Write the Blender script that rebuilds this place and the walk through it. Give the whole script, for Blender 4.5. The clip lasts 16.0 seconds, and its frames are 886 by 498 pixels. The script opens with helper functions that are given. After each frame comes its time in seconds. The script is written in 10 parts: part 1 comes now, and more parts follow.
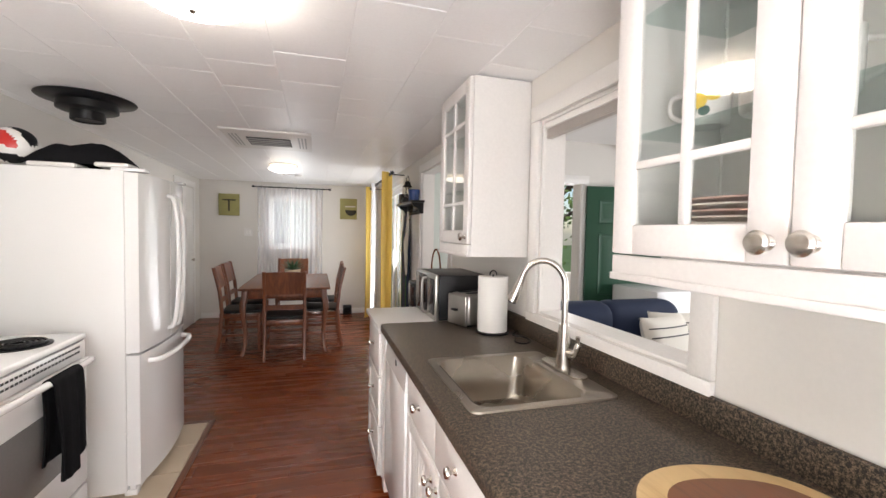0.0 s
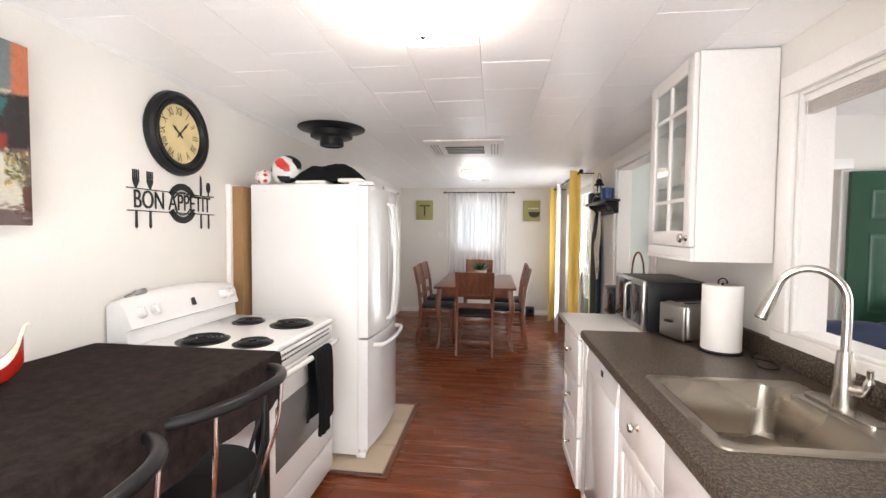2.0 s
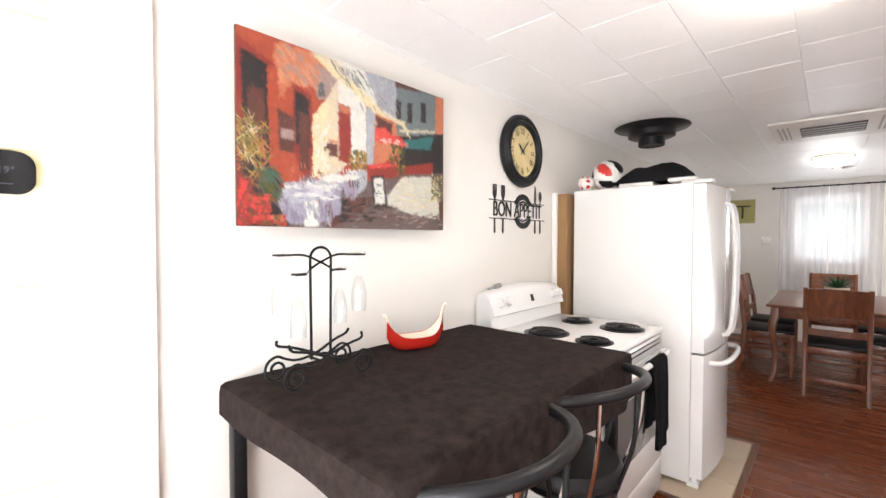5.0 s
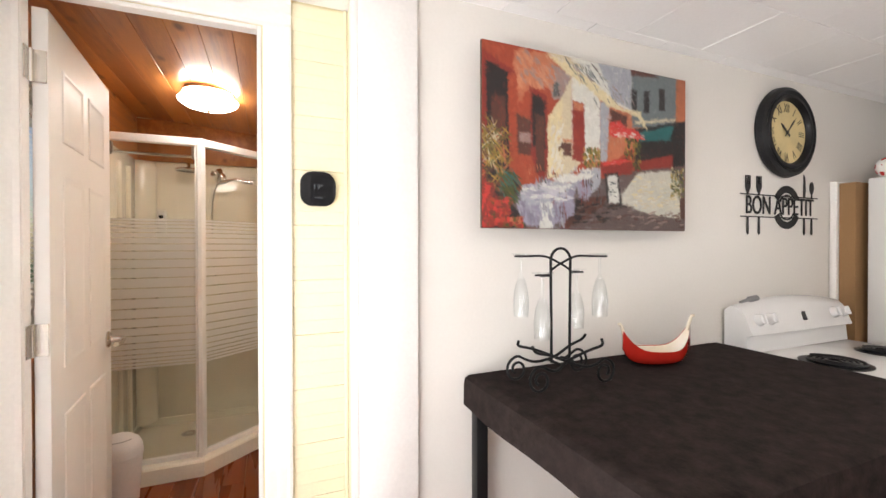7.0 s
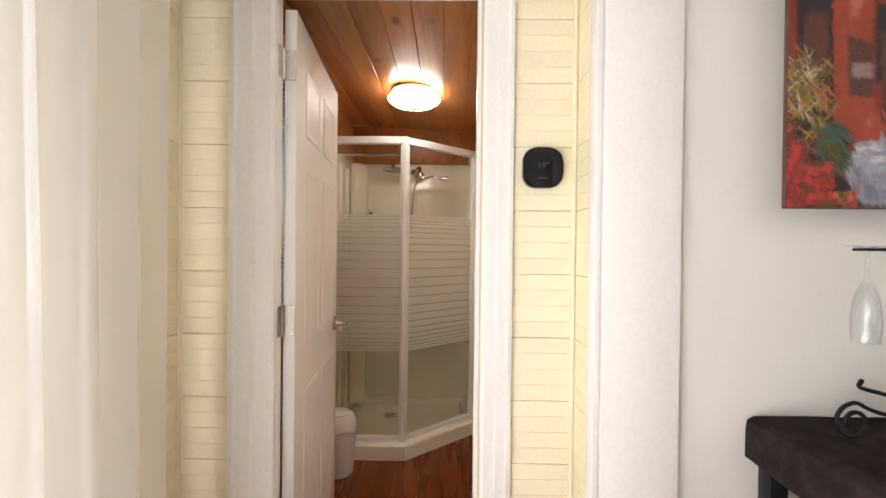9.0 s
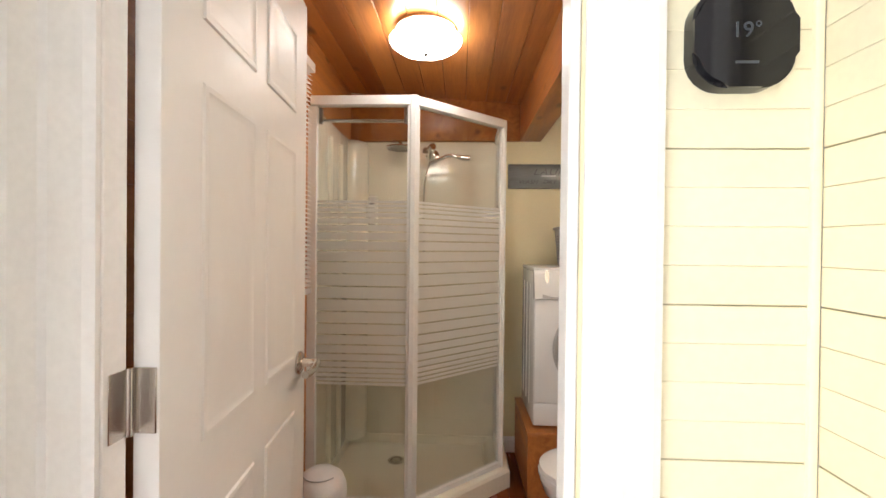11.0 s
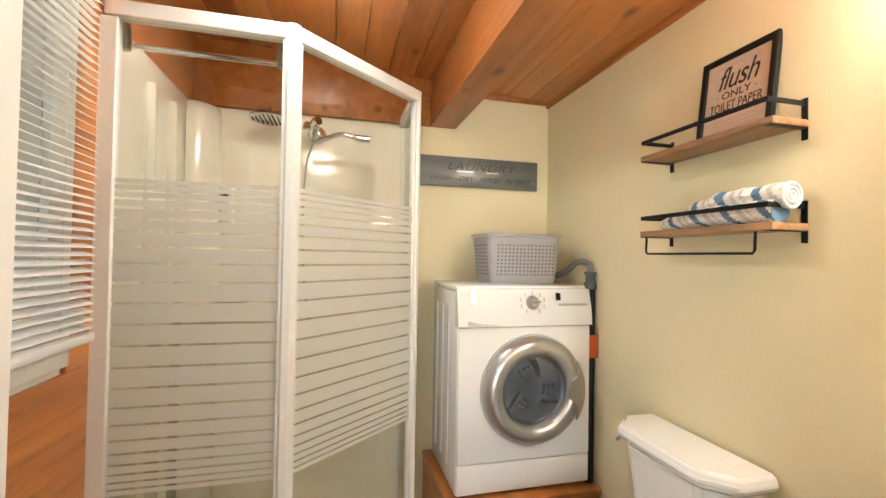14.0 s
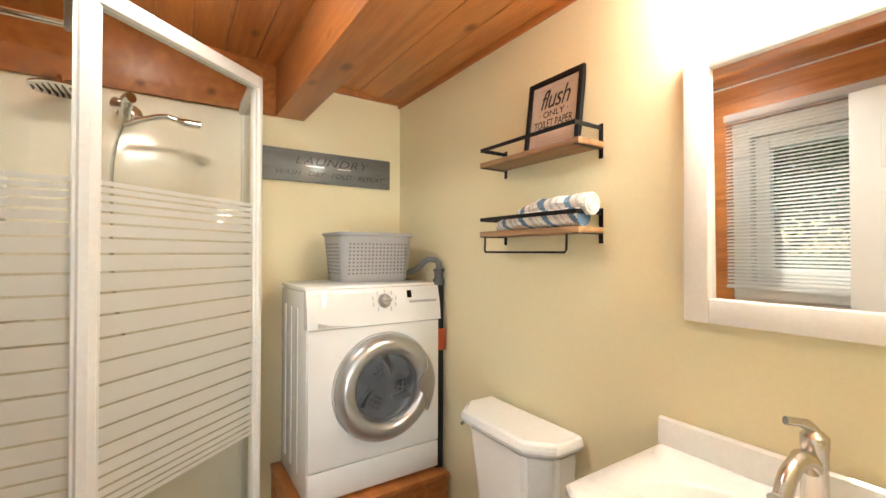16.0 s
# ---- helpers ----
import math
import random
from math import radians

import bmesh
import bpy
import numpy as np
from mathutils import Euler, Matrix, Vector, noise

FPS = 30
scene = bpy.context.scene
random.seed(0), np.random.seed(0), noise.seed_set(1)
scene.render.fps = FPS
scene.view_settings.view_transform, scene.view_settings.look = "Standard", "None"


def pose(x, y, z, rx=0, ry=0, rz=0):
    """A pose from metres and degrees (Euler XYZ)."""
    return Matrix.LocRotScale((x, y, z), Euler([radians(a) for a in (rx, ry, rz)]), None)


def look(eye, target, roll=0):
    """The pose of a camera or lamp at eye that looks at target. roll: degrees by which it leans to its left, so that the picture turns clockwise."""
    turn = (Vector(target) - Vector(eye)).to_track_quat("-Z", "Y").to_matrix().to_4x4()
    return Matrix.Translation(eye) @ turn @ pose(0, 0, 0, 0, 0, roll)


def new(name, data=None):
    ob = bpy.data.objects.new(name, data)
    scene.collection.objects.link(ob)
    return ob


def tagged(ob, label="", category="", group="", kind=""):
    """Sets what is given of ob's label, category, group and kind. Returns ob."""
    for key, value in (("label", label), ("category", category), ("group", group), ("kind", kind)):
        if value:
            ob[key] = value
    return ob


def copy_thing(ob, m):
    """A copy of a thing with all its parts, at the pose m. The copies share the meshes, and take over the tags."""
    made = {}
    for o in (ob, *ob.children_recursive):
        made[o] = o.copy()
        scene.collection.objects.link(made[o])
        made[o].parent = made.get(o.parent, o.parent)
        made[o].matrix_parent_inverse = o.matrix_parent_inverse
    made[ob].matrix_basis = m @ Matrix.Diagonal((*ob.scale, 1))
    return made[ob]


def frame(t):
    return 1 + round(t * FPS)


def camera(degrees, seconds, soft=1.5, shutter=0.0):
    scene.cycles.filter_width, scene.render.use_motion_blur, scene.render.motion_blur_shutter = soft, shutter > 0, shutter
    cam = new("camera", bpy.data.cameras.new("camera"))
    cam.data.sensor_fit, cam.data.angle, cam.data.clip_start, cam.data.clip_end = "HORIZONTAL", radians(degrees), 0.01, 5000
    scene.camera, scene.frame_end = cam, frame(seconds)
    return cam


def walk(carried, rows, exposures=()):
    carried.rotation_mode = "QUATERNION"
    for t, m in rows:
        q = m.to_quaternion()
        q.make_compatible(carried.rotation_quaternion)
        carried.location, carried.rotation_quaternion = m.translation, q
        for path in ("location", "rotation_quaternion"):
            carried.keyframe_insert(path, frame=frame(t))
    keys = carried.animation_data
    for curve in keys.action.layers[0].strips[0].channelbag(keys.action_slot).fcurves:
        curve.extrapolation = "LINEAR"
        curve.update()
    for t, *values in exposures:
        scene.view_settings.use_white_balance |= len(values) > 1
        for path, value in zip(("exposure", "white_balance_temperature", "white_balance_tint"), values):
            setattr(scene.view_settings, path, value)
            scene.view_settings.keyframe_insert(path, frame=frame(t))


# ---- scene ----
cam = camera(92.8, 16.0)
PATH = [
    (0, (0.05, 0.013, 1.419), (0.623, 1.928, 1.339), 1.1),
    (0.5, (0.023, 0.014, 1.424), (0.394, 1.977, 1.34), 0.8),
    (1, (-0.01, 0.029, 1.425), (0.158, 2.02, 1.339), 0.7),
    (1.5, (-0.035, 0.041, 1.425), (-0.074, 2.039, 1.338), 0.6),
    (2, (-0.067, 0.05, 1.42), (-0.307, 2.034, 1.336), 0.5),
    (2.5, (-0.121, 0.052, 1.419), (-0.558, 2.002, 1.332), 0.7),
    (3, (-0.172, 0.032, 1.408), (-0.81, 1.926, 1.333), 0.6),
    (3.5, (-0.22, 0.002, 1.411), (-1.052, 1.819, 1.336), 0.7),
    (4, (-0.257, -0.031, 1.41), (-1.278, 1.687, 1.337), 0.6),
    (4.2, (-0.271, -0.049, 1.407), (-1.361, 1.626, 1.338), 0.5),
    (6.5, (-0.421, -0.178, 1.37), (-2.175, 0.783, 1.351), -0.2),
    (7, (-0.447, -0.213, 1.371), (-2.296, 0.55, 1.356), -0.1),
    (7.5, (-0.484, -0.244, 1.363), (-2.404, 0.315, 1.352), -0.0),
    (8, (-0.532, -0.268, 1.354), (-2.5, 0.09, 1.34), 0.2),
    (8.5, (-0.61, -0.293, 1.34), (-2.605, -0.145, 1.33), 0.6),
    (9, (-0.703, -0.329, 1.338), (-2.703, -0.346, 1.322), 0.6),
    (9.5, (-0.829, -0.344, 1.33), (-2.828, -0.415, 1.297), 0.7),
    (9.7, (-0.91, -0.348, 1.324), (-2.909, -0.424, 1.291), 0.4),
    (11.8, (-1.686, -0.438, 1.325), (-3.685, -0.512, 1.326), 1.0),
    (12, (-1.757, -0.46, 1.319), (-3.756, -0.522, 1.325), 1.1),
    (12.5, (-1.901, -0.455, 1.322), (-3.901, -0.502, 1.333), 1.0),
    (13, (-1.987, -0.446, 1.323), (-3.983, -0.316, 1.346), 1.2),
    (13.5, (-2.009, -0.45, 1.335), (-3.985, -0.138, 1.36), 1.0),
    (14, (-2.023, -0.456, 1.33), (-3.961, 0.034, 1.367), 1.0),
    (14.5, (-2.021, -0.457, 1.339), (-3.908, 0.206, 1.372), 0.7),
    (15, (-2.012, -0.458, 1.339), (-3.839, 0.357, 1.372), 0.6),
    (15.5, (-2.005, -0.447, 1.351), (-3.761, 0.511, 1.368), 0.1),
    (16, (-2.011, -0.424, 1.35), (-3.687, 0.667, 1.367), 0.2),
]
EXPOSURES = [(0, -0.13, 6650, 14), (2, 0.15, 6600, 14), (4.2, 0.2, 6550, 15), (6.5, -0.28, 6750, 15), (7.5, -0.72, 6800, 15), (9.0, -1.0, 6850, 15), (9.7, -0.97, 6800, 15), (12, -0.38, 6300, 6), (12.5, -0.25, 6250, 4), (13.5, 0.02, 6250, 4), (15, 0.12, 6250, 4), (16, 0.1, 6250, 4)]
walk(cam, [(t, look(eye, target, roll)) for t, eye, target, roll in PATH], EXPOSURES)

# ---- world and large lights ----
world = bpy.data.worlds.new("sky")
scene.world = world
world.use_nodes = True
sky = world.node_tree.nodes.new("ShaderNodeTexSky")
sky.sky_type, sky.sun_disc = "NISHITA", False
sky.sun_elevation, sky.sun_rotation = radians(45), radians(210)
world.node_tree.nodes["Background"].inputs["Strength"].default_value = 0.14
world.node_tree.links.new(sky.outputs[0], world.node_tree.nodes["Background"].inputs["Color"])


def lamp_area(name, m, w, h, watts, colour=(1, 1, 1)):
    data = bpy.data.lights.new(name, "AREA")
    data.shape, data.size, data.size_y, data.energy, data.color = "RECTANGLE", w, h, watts, colour
    ob = new(name, data)
    ob.matrix_basis = m
    return ob


sun = bpy.data.lights.new("sun", "SUN")
sun.energy, sun.angle, sun.color = 5.0, radians(0.6), (1.0, 0.95, 0.86)
new("sun", sun).matrix_basis = look((0, 0, 20), (4.5, 7.8, 11.0))
# daylight standing in the window openings, with added fills noted below
DAY = (0.93, 0.97, 1.0)
YF_OUT = 7.50
lamp_area("daylight_patio_window", look((-0.3, -1.17, 1.30), (-0.3, 2, 2.6)), 1.85, 1.3, 75, DAY)
# added strip aimed upward to brighten the ceiling, as if bounced off the patio
lamp_area("added_ceiling_fill", look((-0.3, -1.20, 0.50), (-0.3, -0.2, 1.75)), 1.85, 0.28, 95, DAY)
lamp_area("daylight_sliding_door", look((1.19, 5.95, 1.05), (-2, 5.95, 2.6)), 1.4, 1.9, 42, DAY)
lamp_area("daylight_dining_window", look((-0.36, YF_OUT, 1.52), (-0.36, 3, 1.4)), 0.6, 0.75, 7, DAY)
# fill lamp added to light the living room from an invented, unseen window
lamp_area("added_living_fill", look((4.15, 1.2, 1.4), (1, 1.2, 1.2)), 2.0, 1.3, 70, DAY)
# fill lamp added to brighten the hall, in an invented opening out of view
lamp_area("added_hall_fill", look((3.15, 5.08, 1.5), (2.6, 3.4, 1.3)), 0.9, 1.1, 42, DAY)

# ---- small helpers ----


def world_of(ob):
    m = ob.matrix_basis.copy()
    while ob.parent:
        ob = ob.parent
        m = ob.matrix_basis @ m
    return m


def finish(name, bm, material, smooth=40):
    me = bpy.data.meshes.new(name)
    bmesh.ops.recalc_face_normals(bm, faces=bm.faces[:])
    bm.to_mesh(me)
    bm.free()
    for m in material if isinstance(material, (list, tuple)) else [material]:
        me.materials.append(m)
    for p in me.polygons:
        p.use_smooth = smooth > 0
    if smooth > 0:
        me.set_sharp_from_angle(angle=radians(smooth))
    return me


def part(name, bm, material, parent, label="", smooth=40):
    """One mesh object under a thing or a part; the bmesh is in world metres."""
    me = finish(name, bm, material, smooth)
    me.transform(world_of(parent).inverted())
    ob = new(name, me)
    ob.parent = parent
    return tagged(ob, label)


def thing(name, at, label, category, group=""):
    ob = new(name)
    ob.empty_display_size = 0.1
    ob.matrix_basis = Matrix.Translation(at)
    return tagged(ob, label, category, group)


def solid(name, bm, material, label, category, group="", kind="", smooth=40):
    ob = new(name, finish(name, bm, material, smooth))
    return tagged(ob, label, category, group, kind)


def B():
    return bmesh.new()


def box(bm, lo, hi, bev=0.0, seg=2, m=None):
    c = [(a + b) / 2 for a, b in zip(lo, hi)]
    s = [abs(b - a) for a, b in zip(lo, hi)]
    t = Matrix.Translation(c) @ Matrix.Diagonal((*s, 1))
    g = bmesh.ops.create_cube(bm, size=1, matrix=t)
    vs = g["verts"]
    if bev > 0:
        es = list({e for v in vs for e in v.link_edges})
        r = bmesh.ops.bevel(bm, geom=es, offset=min(bev, min(s) * 0.45), segments=seg, profile=0.5, affect="EDGES")
        vs = list({v for f in r["faces"] for v in f.verts} | {v for v in vs if v.is_valid})
    if m is not None:
        bmesh.ops.transform(bm, matrix=m, verts=vs)
    return bm


def cyl(bm, p0, p1, r0, r1=None, n=24):
    p0, p1 = Vector(p0), Vector(p1)
    d = p1 - p0
    m = Matrix.Translation((p0 + p1) / 2) @ d.to_track_quat("Z", "Y").to_matrix().to_4x4()
    bmesh.ops.create_cone(bm, cap_ends=True, segments=n, radius1=r0, radius2=r0 if r1 is None else r1, depth=d.length, matrix=m)
    return bm


def lathe(bm, profile, m=None, n=36, closed=False):
    """Turns (r, z) points round z and sets the result at m."""
    m = m or Matrix.Identity(4)
    rings = []
    for r, z in profile:
        if r < 1e-5:
            rings.append([bm.verts.new(m @ Vector((0, 0, z)))])
        else:
            rings.append([bm.verts.new(m @ Vector((r * math.cos(2 * math.pi * k / n), r * math.sin(2 * math.pi * k / n), z))) for k in range(n)])
    pairs = list(zip(rings, rings[1:])) + ([(rings[-1], rings[0])] if closed else [])
    for a, b in pairs:
        for k in range(n):
            j = (k + 1) % n
            if len(a) == 1 and len(b) > 1:
                bm.faces.new((a[0], b[k], b[j]))
            elif len(b) == 1 and len(a) > 1:
                bm.faces.new((a[k], a[j], b[0]))
            elif len(a) > 1:
                bm.faces.new((a[k], a[j], b[j], b[k]))
    return bm


def spline(pts, per=6):
    """Smooth points through pts."""
    p = [Vector(q) for q in pts]
    p = [2 * p[0] - p[1]] + p + [2 * p[-1] - p[-2]]
    out = []
    for i in range(1, len(p) - 2):
        for k in range(per):
            t = k / per
            out.append(0.5 * (2 * p[i] + (p[i + 1] - p[i - 1]) * t + (2 * p[i - 1] - 5 * p[i] + 4 * p[i + 1] - p[i + 2]) * t * t + (3 * p[i] - p[i - 1] - 3 * p[i + 1] + p[i + 2]) * t ** 3))
    return out + [p[-2]]


def tube(bm, pts, r, n=8, flat=1.0):
    """A rod along pts; r may be a list; flat squeezes it sideways."""
    pts = [Vector(q) for q in pts]
    rs = r if isinstance(r, (list, tuple)) else [r] * len(pts)
    d0 = (pts[1] - pts[0]).normalized()
    u = d0.orthogonal().normalized()
    rings = []
    for i, p in enumerate(pts):
        d = (pts[min(i + 1, len(pts) - 1)] - pts[max(i - 1, 0)]).normalized()
        u = (u - d * u.dot(d))
        u = u.normalized() if u.length > 1e-6 else d.orthogonal().normalized()
        v = d.cross(u)
        rings.append([bm.verts.new(p + (u * math.cos(2 * math.pi * k / n) + v * flat * math.sin(2 * math.pi * k / n)) * rs[i]) for k in range(n)])
    for a, b in zip(rings, rings[1:]):
        for k in range(n):
            bm.faces.new((a[k], a[(k + 1) % n], b[(k + 1) % n], b[k]))
    bm.faces.new(rings[0][::-1])
    bm.faces.new(rings[-1])
    return bm


def prism(bm, poly, axis, a, b):
    """The 2D polygon poly drawn out along axis from a to b; poly's pairs are the other two axes in order."""
    def at(p, w):
        return {"x": (w, p[0], p[1]), "y": (p[0], w, p[1]), "z": (p[0], p[1], w)}[axis]
    lo = [bm.verts.new(at(p, a)) for p in poly]
    hi = [bm.verts.new(at(p, b)) for p in poly]
    bm.faces.new(lo[::-1])
    bm.faces.new(hi)
    for k in range(len(poly)):
        j = (k + 1) % len(poly)
        bm.faces.new((lo[k], lo[j], hi[j], hi[k]))
    return bm


def grid(bm, nu, nv, f):
    vs = [[bm.verts.new(f(i / nu, j / nv)) for j in range(nv + 1)] for i in range(nu + 1)]
    for i in range(nu):
        for j in range(nv):
            bm.faces.new((vs[i][j], vs[i + 1][j], vs[i + 1][j + 1], vs[i][j + 1]))
    return bm


def slab(bm, nu, nv, f, thick):
    """A sheet f(u, v) with real thickness along its normals."""
    grid(bm, nu, nv, f)
    bmesh.ops.recalc_face_normals(bm, faces=bm.faces[:])
    bmesh.ops.solidify(bm, geom=bm.faces[:], thickness=thick)
    return bm


def rounded(x0, x1, y0, y1, r, n=5):
    """A rectangle's outline with round corners."""
    out = []
    for cx, cy, a in ((x1 - r, y1 - r, 0), (x0 + r, y1 - r, 90), (x0 + r, y0 + r, 180), (x1 - r, y0 + r, 270)):
        out += [(cx + r * math.cos(radians(a + 90 * k / n)), cy + r * math.sin(radians(a + 90 * k / n))) for k in range(n + 1)]
    return out


def text(body, size, m, material, parent, name="lettering", font_scale=(1, 1), thick=0.0006, spacing=1.0, shear=0.0, align="CENTER"):
    cu = bpy.data.curves.new(name, "FONT")
    cu.body, cu.size, cu.extrude, cu.align_x, cu.align_y = body, size, thick, align, "CENTER"
    cu.space_character, cu.shear = spacing, shear
    tmp = bpy.data.objects.new("tmp", cu)
    me = bpy.data.meshes.new_from_object(tmp)
    bpy.data.objects.remove(tmp)
    me.name = name
    me.transform(world_of(parent).inverted() @ m @ Matrix.Diagonal((*font_scale, 1, 1)))
    me.materials.clear()
    me.materials.append(material)
    ob = new(name, me)
    ob.parent = parent
    return ob


# ---- materials ----


def mat(name, col, rough=0.5, metal=0.0, var=0.05, big=2.5, fine=90.0, finevar=0.03, bump=0.05, piece=0.0, coat=0.0, alpha=1.0, trans=0.0, ior=1.45, sub=0.0, rvar=0.06, dist=0.002, spec=0.5):
    """A painted, moulded or metal surface: broad and fine variation, fine relief, uneven gloss."""
    m = bpy.data.materials.new(name)
    m.use_nodes = True
    nt = m.node_tree
    n, l = nt.nodes, nt.links
    p = n["Principled BSDF"]
    tc = n.new("ShaderNodeTexCoord")
    n1 = n.new("ShaderNodeTexNoise")
    n1.inputs["Scale"].default_value, n1.inputs["Detail"].default_value = big, 4
    n2 = n.new("ShaderNodeTexNoise")
    n2.inputs["Scale"].default_value, n2.inputs["Detail"].default_value = fine, 3
    l.new(tc.outputs["Object"], n1.inputs["Vector"])
    l.new(tc.outputs["Object"], n2.inputs["Vector"])
    add = n.new("ShaderNodeMath")
    add.operation = "MULTIPLY_ADD"
    l.new(n1.outputs["Fac"], add.inputs[0])
    add.inputs[1].default_value, add.inputs[2].default_value = 4 * var, 1 - 2 * var
    add2 = n.new("ShaderNodeMath")
    add2.operation = "MULTIPLY_ADD"
    l.new(n2.outputs["Fac"], add2.inputs[0])
    add2.inputs[1].default_value = 4 * finevar
    l.new(add.outputs[0], add2.inputs[2])
    add3 = n.new("ShaderNodeMath")
    add3.operation = "SUBTRACT"
    l.new(add2.outputs[0], add3.inputs[0])
    add3.inputs[1].default_value = 2 * finevar
    last = add3
    if piece:
        oi = n.new("ShaderNodeObjectInfo")
        pm = n.new("ShaderNodeMath")
        pm.operation = "MULTIPLY_ADD"
        l.new(oi.outputs["Random"], pm.inputs[0])
        pm.inputs[1].default_value, pm.inputs[2].default_value = piece, 1 - piece / 2
        mm = n.new("ShaderNodeMath")
        mm.operation = "MULTIPLY"
        l.new(last.outputs[0], mm.inputs[0])
        l.new(pm.outputs[0], mm.inputs[1])
        last = mm
    mul = n.new("ShaderNodeVectorMath")
    mul.operation = "SCALE"
    mul.inputs[0].default_value = col
    l.new(last.outputs[0], mul.inputs["Scale"])
    l.new(mul.outputs[0], p.inputs["Base Color"])
    rr = n.new("ShaderNodeMath")
    rr.operation = "MULTIPLY_ADD"
    l.new(n1.outputs["Fac"], rr.inputs[0])
    rr.inputs[1].default_value, rr.inputs[2].default_value = 2 * rvar, max(0.02, rough - rvar)
    l.new(rr.outputs[0], p.inputs["Roughness"])
    p.inputs["Metallic"].default_value = metal
    p.inputs["Specular IOR Level"].default_value = spec
    p.inputs["Coat Weight"].default_value = coat
    p.inputs["Alpha"].default_value = alpha
    p.inputs["Transmission Weight"].default_value = trans
    p.inputs["IOR"].default_value = ior
    if sub:
        p.inputs["Subsurface Weight"].default_value = sub
        p.inputs["Subsurface Radius"].default_value = (0.02, 0.02, 0.02)
    if bump:
        b = n.new("ShaderNodeBump")
        b.inputs["Strength"].default_value, b.inputs["Distance"].default_value = bump, dist
        l.new(n2.outputs["Fac"], b.inputs["Height"])
        l.new(b.outputs[0], p.inputs["Normal"])
    return m


def wood(name, dark, light, along="x", size=1.0, rough=0.4, coat=0.0, piece=0.35, knots=0.0, bump=0.12, contrast=1.0, island=False):
    """Grain drawn out along one axis, with broad bands, fine pores, and knots where asked."""
    m = bpy.data.materials.new(name)
    m.use_nodes = True
    nt = m.node_tree
    n, l = nt.nodes, nt.links
    p = n["Principled BSDF"]
    tc = n.new("ShaderNodeTexCoord")
    oi = n.new("ShaderNodeNewGeometry" if island else "ShaderNodeObjectInfo")
    pick = oi.outputs["Random Per Island" if island else "Random"]
    off = n.new("ShaderNodeVectorMath")
    off.operation = "SCALE"
    off.inputs[0].default_value = (17.0, 31.0, 23.0)
    l.new(pick, off.inputs["Scale"])
    mv = n.new("ShaderNodeVectorMath")
    mv.operation = "ADD"
    l.new(tc.outputs["Object"], mv.inputs[0])
    l.new(off.outputs[0], mv.inputs[1])
    mp = n.new("ShaderNodeMapping")
    sc = {"x": (0.7, 9, 9), "y": (9, 0.7, 9), "z": (9, 9, 0.7)}[along]
    mp.inputs["Scale"].default_value = [v * size for v in sc]
    l.new(mv.outputs[0], mp.inputs["Vector"])
    n1 = n.new("ShaderNodeTexNoise")
    n1.inputs["Scale"].default_value, n1.inputs["Detail"].default_value, n1.inputs["Distortion"].default_value = 1.6, 5, 1.2
    l.new(mp.outputs[0], n1.inputs["Vector"])
    mp2 = n.new("ShaderNodeMapping")
    mp2.inputs["Scale"].default_value = [v * size * 7 for v in sc]
    l.new(mv.outputs[0], mp2.inputs["Vector"])
    n2 = n.new("ShaderNodeTexNoise")
    n2.inputs["Scale"].default_value, n2.inputs["Detail"].default_value = 2.5, 3
    l.new(mp2.outputs[0], n2.inputs["Vector"])
    mix = n.new("ShaderNodeMath")
    mix.operation = "MULTIPLY_ADD"
    l.new(n2.outputs["Fac"], mix.inputs[0])
    mix.inputs[1].default_value = 0.35
    l.new(n1.outputs["Fac"], mix.inputs[2])
    pr = n.new("ShaderNodeMath")
    pr.operation = "MULTIPLY_ADD"
    l.new(pick, pr.inputs[0])
    pr.inputs[1].default_value = piece
    l.new(mix.outputs[0], pr.inputs[2])
    ramp = n.new("ShaderNodeValToRGB")
    mid = 0.675 + piece / 2
    ramp.color_ramp.elements[0].position = mid - 0.25 / contrast
    ramp.color_ramp.elements[1].position = mid + 0.25 / contrast
    ramp.color_ramp.elements[0].color = (*dark, 1)
    ramp.color_ramp.elements[1].color = (*light, 1)
    l.new(pr.outputs[0], ramp.inputs[0])
    colour = ramp.outputs[0]
    if knots:
        vm = n.new("ShaderNodeMapping")
        k = {"x": (2.6, 5, 5), "y": (5, 2.6, 5), "z": (5, 5, 2.6)}[along]
        vm.inputs["Scale"].default_value = k
        l.new(mv.outputs[0], vm.inputs["Vector"])
        vo = n.new("ShaderNodeTexVoronoi")
        vo.inputs["Scale"].default_value = 1.3
        l.new(vm.outputs[0], vo.inputs["Vector"])
        kr = n.new("ShaderNodeValToRGB")
        kr.color_ramp.elements[0].position, kr.color_ramp.elements[1].position = 0.06, 0.17
        kr.color_ramp.elements[0].color, kr.color_ramp.elements[1].color = (1, 1, 1, 1), (0, 0, 0, 1)
        l.new(vo.outputs["Distance"], kr.inputs[0])
        km = n.new("ShaderNodeMix")
        km.data_type = "RGBA"
        kf = n.new("ShaderNodeMath")
        kf.operation = "MULTIPLY"
        l.new(kr.outputs[0], kf.inputs[0])
        kf.inputs[1].default_value = knots
        l.new(kf.outputs[0], km.inputs["Factor"])
        l.new(colour, km.inputs["A"])
        km.inputs["B"].default_value = (dark[0] * 0.35, dark[1] * 0.3, dark[2] * 0.3, 1)
        colour = km.outputs["Result"]
    l.new(colour, p.inputs["Base Color"])
    rr = n.new("ShaderNodeMath")
    rr.operation = "MULTIPLY_ADD"
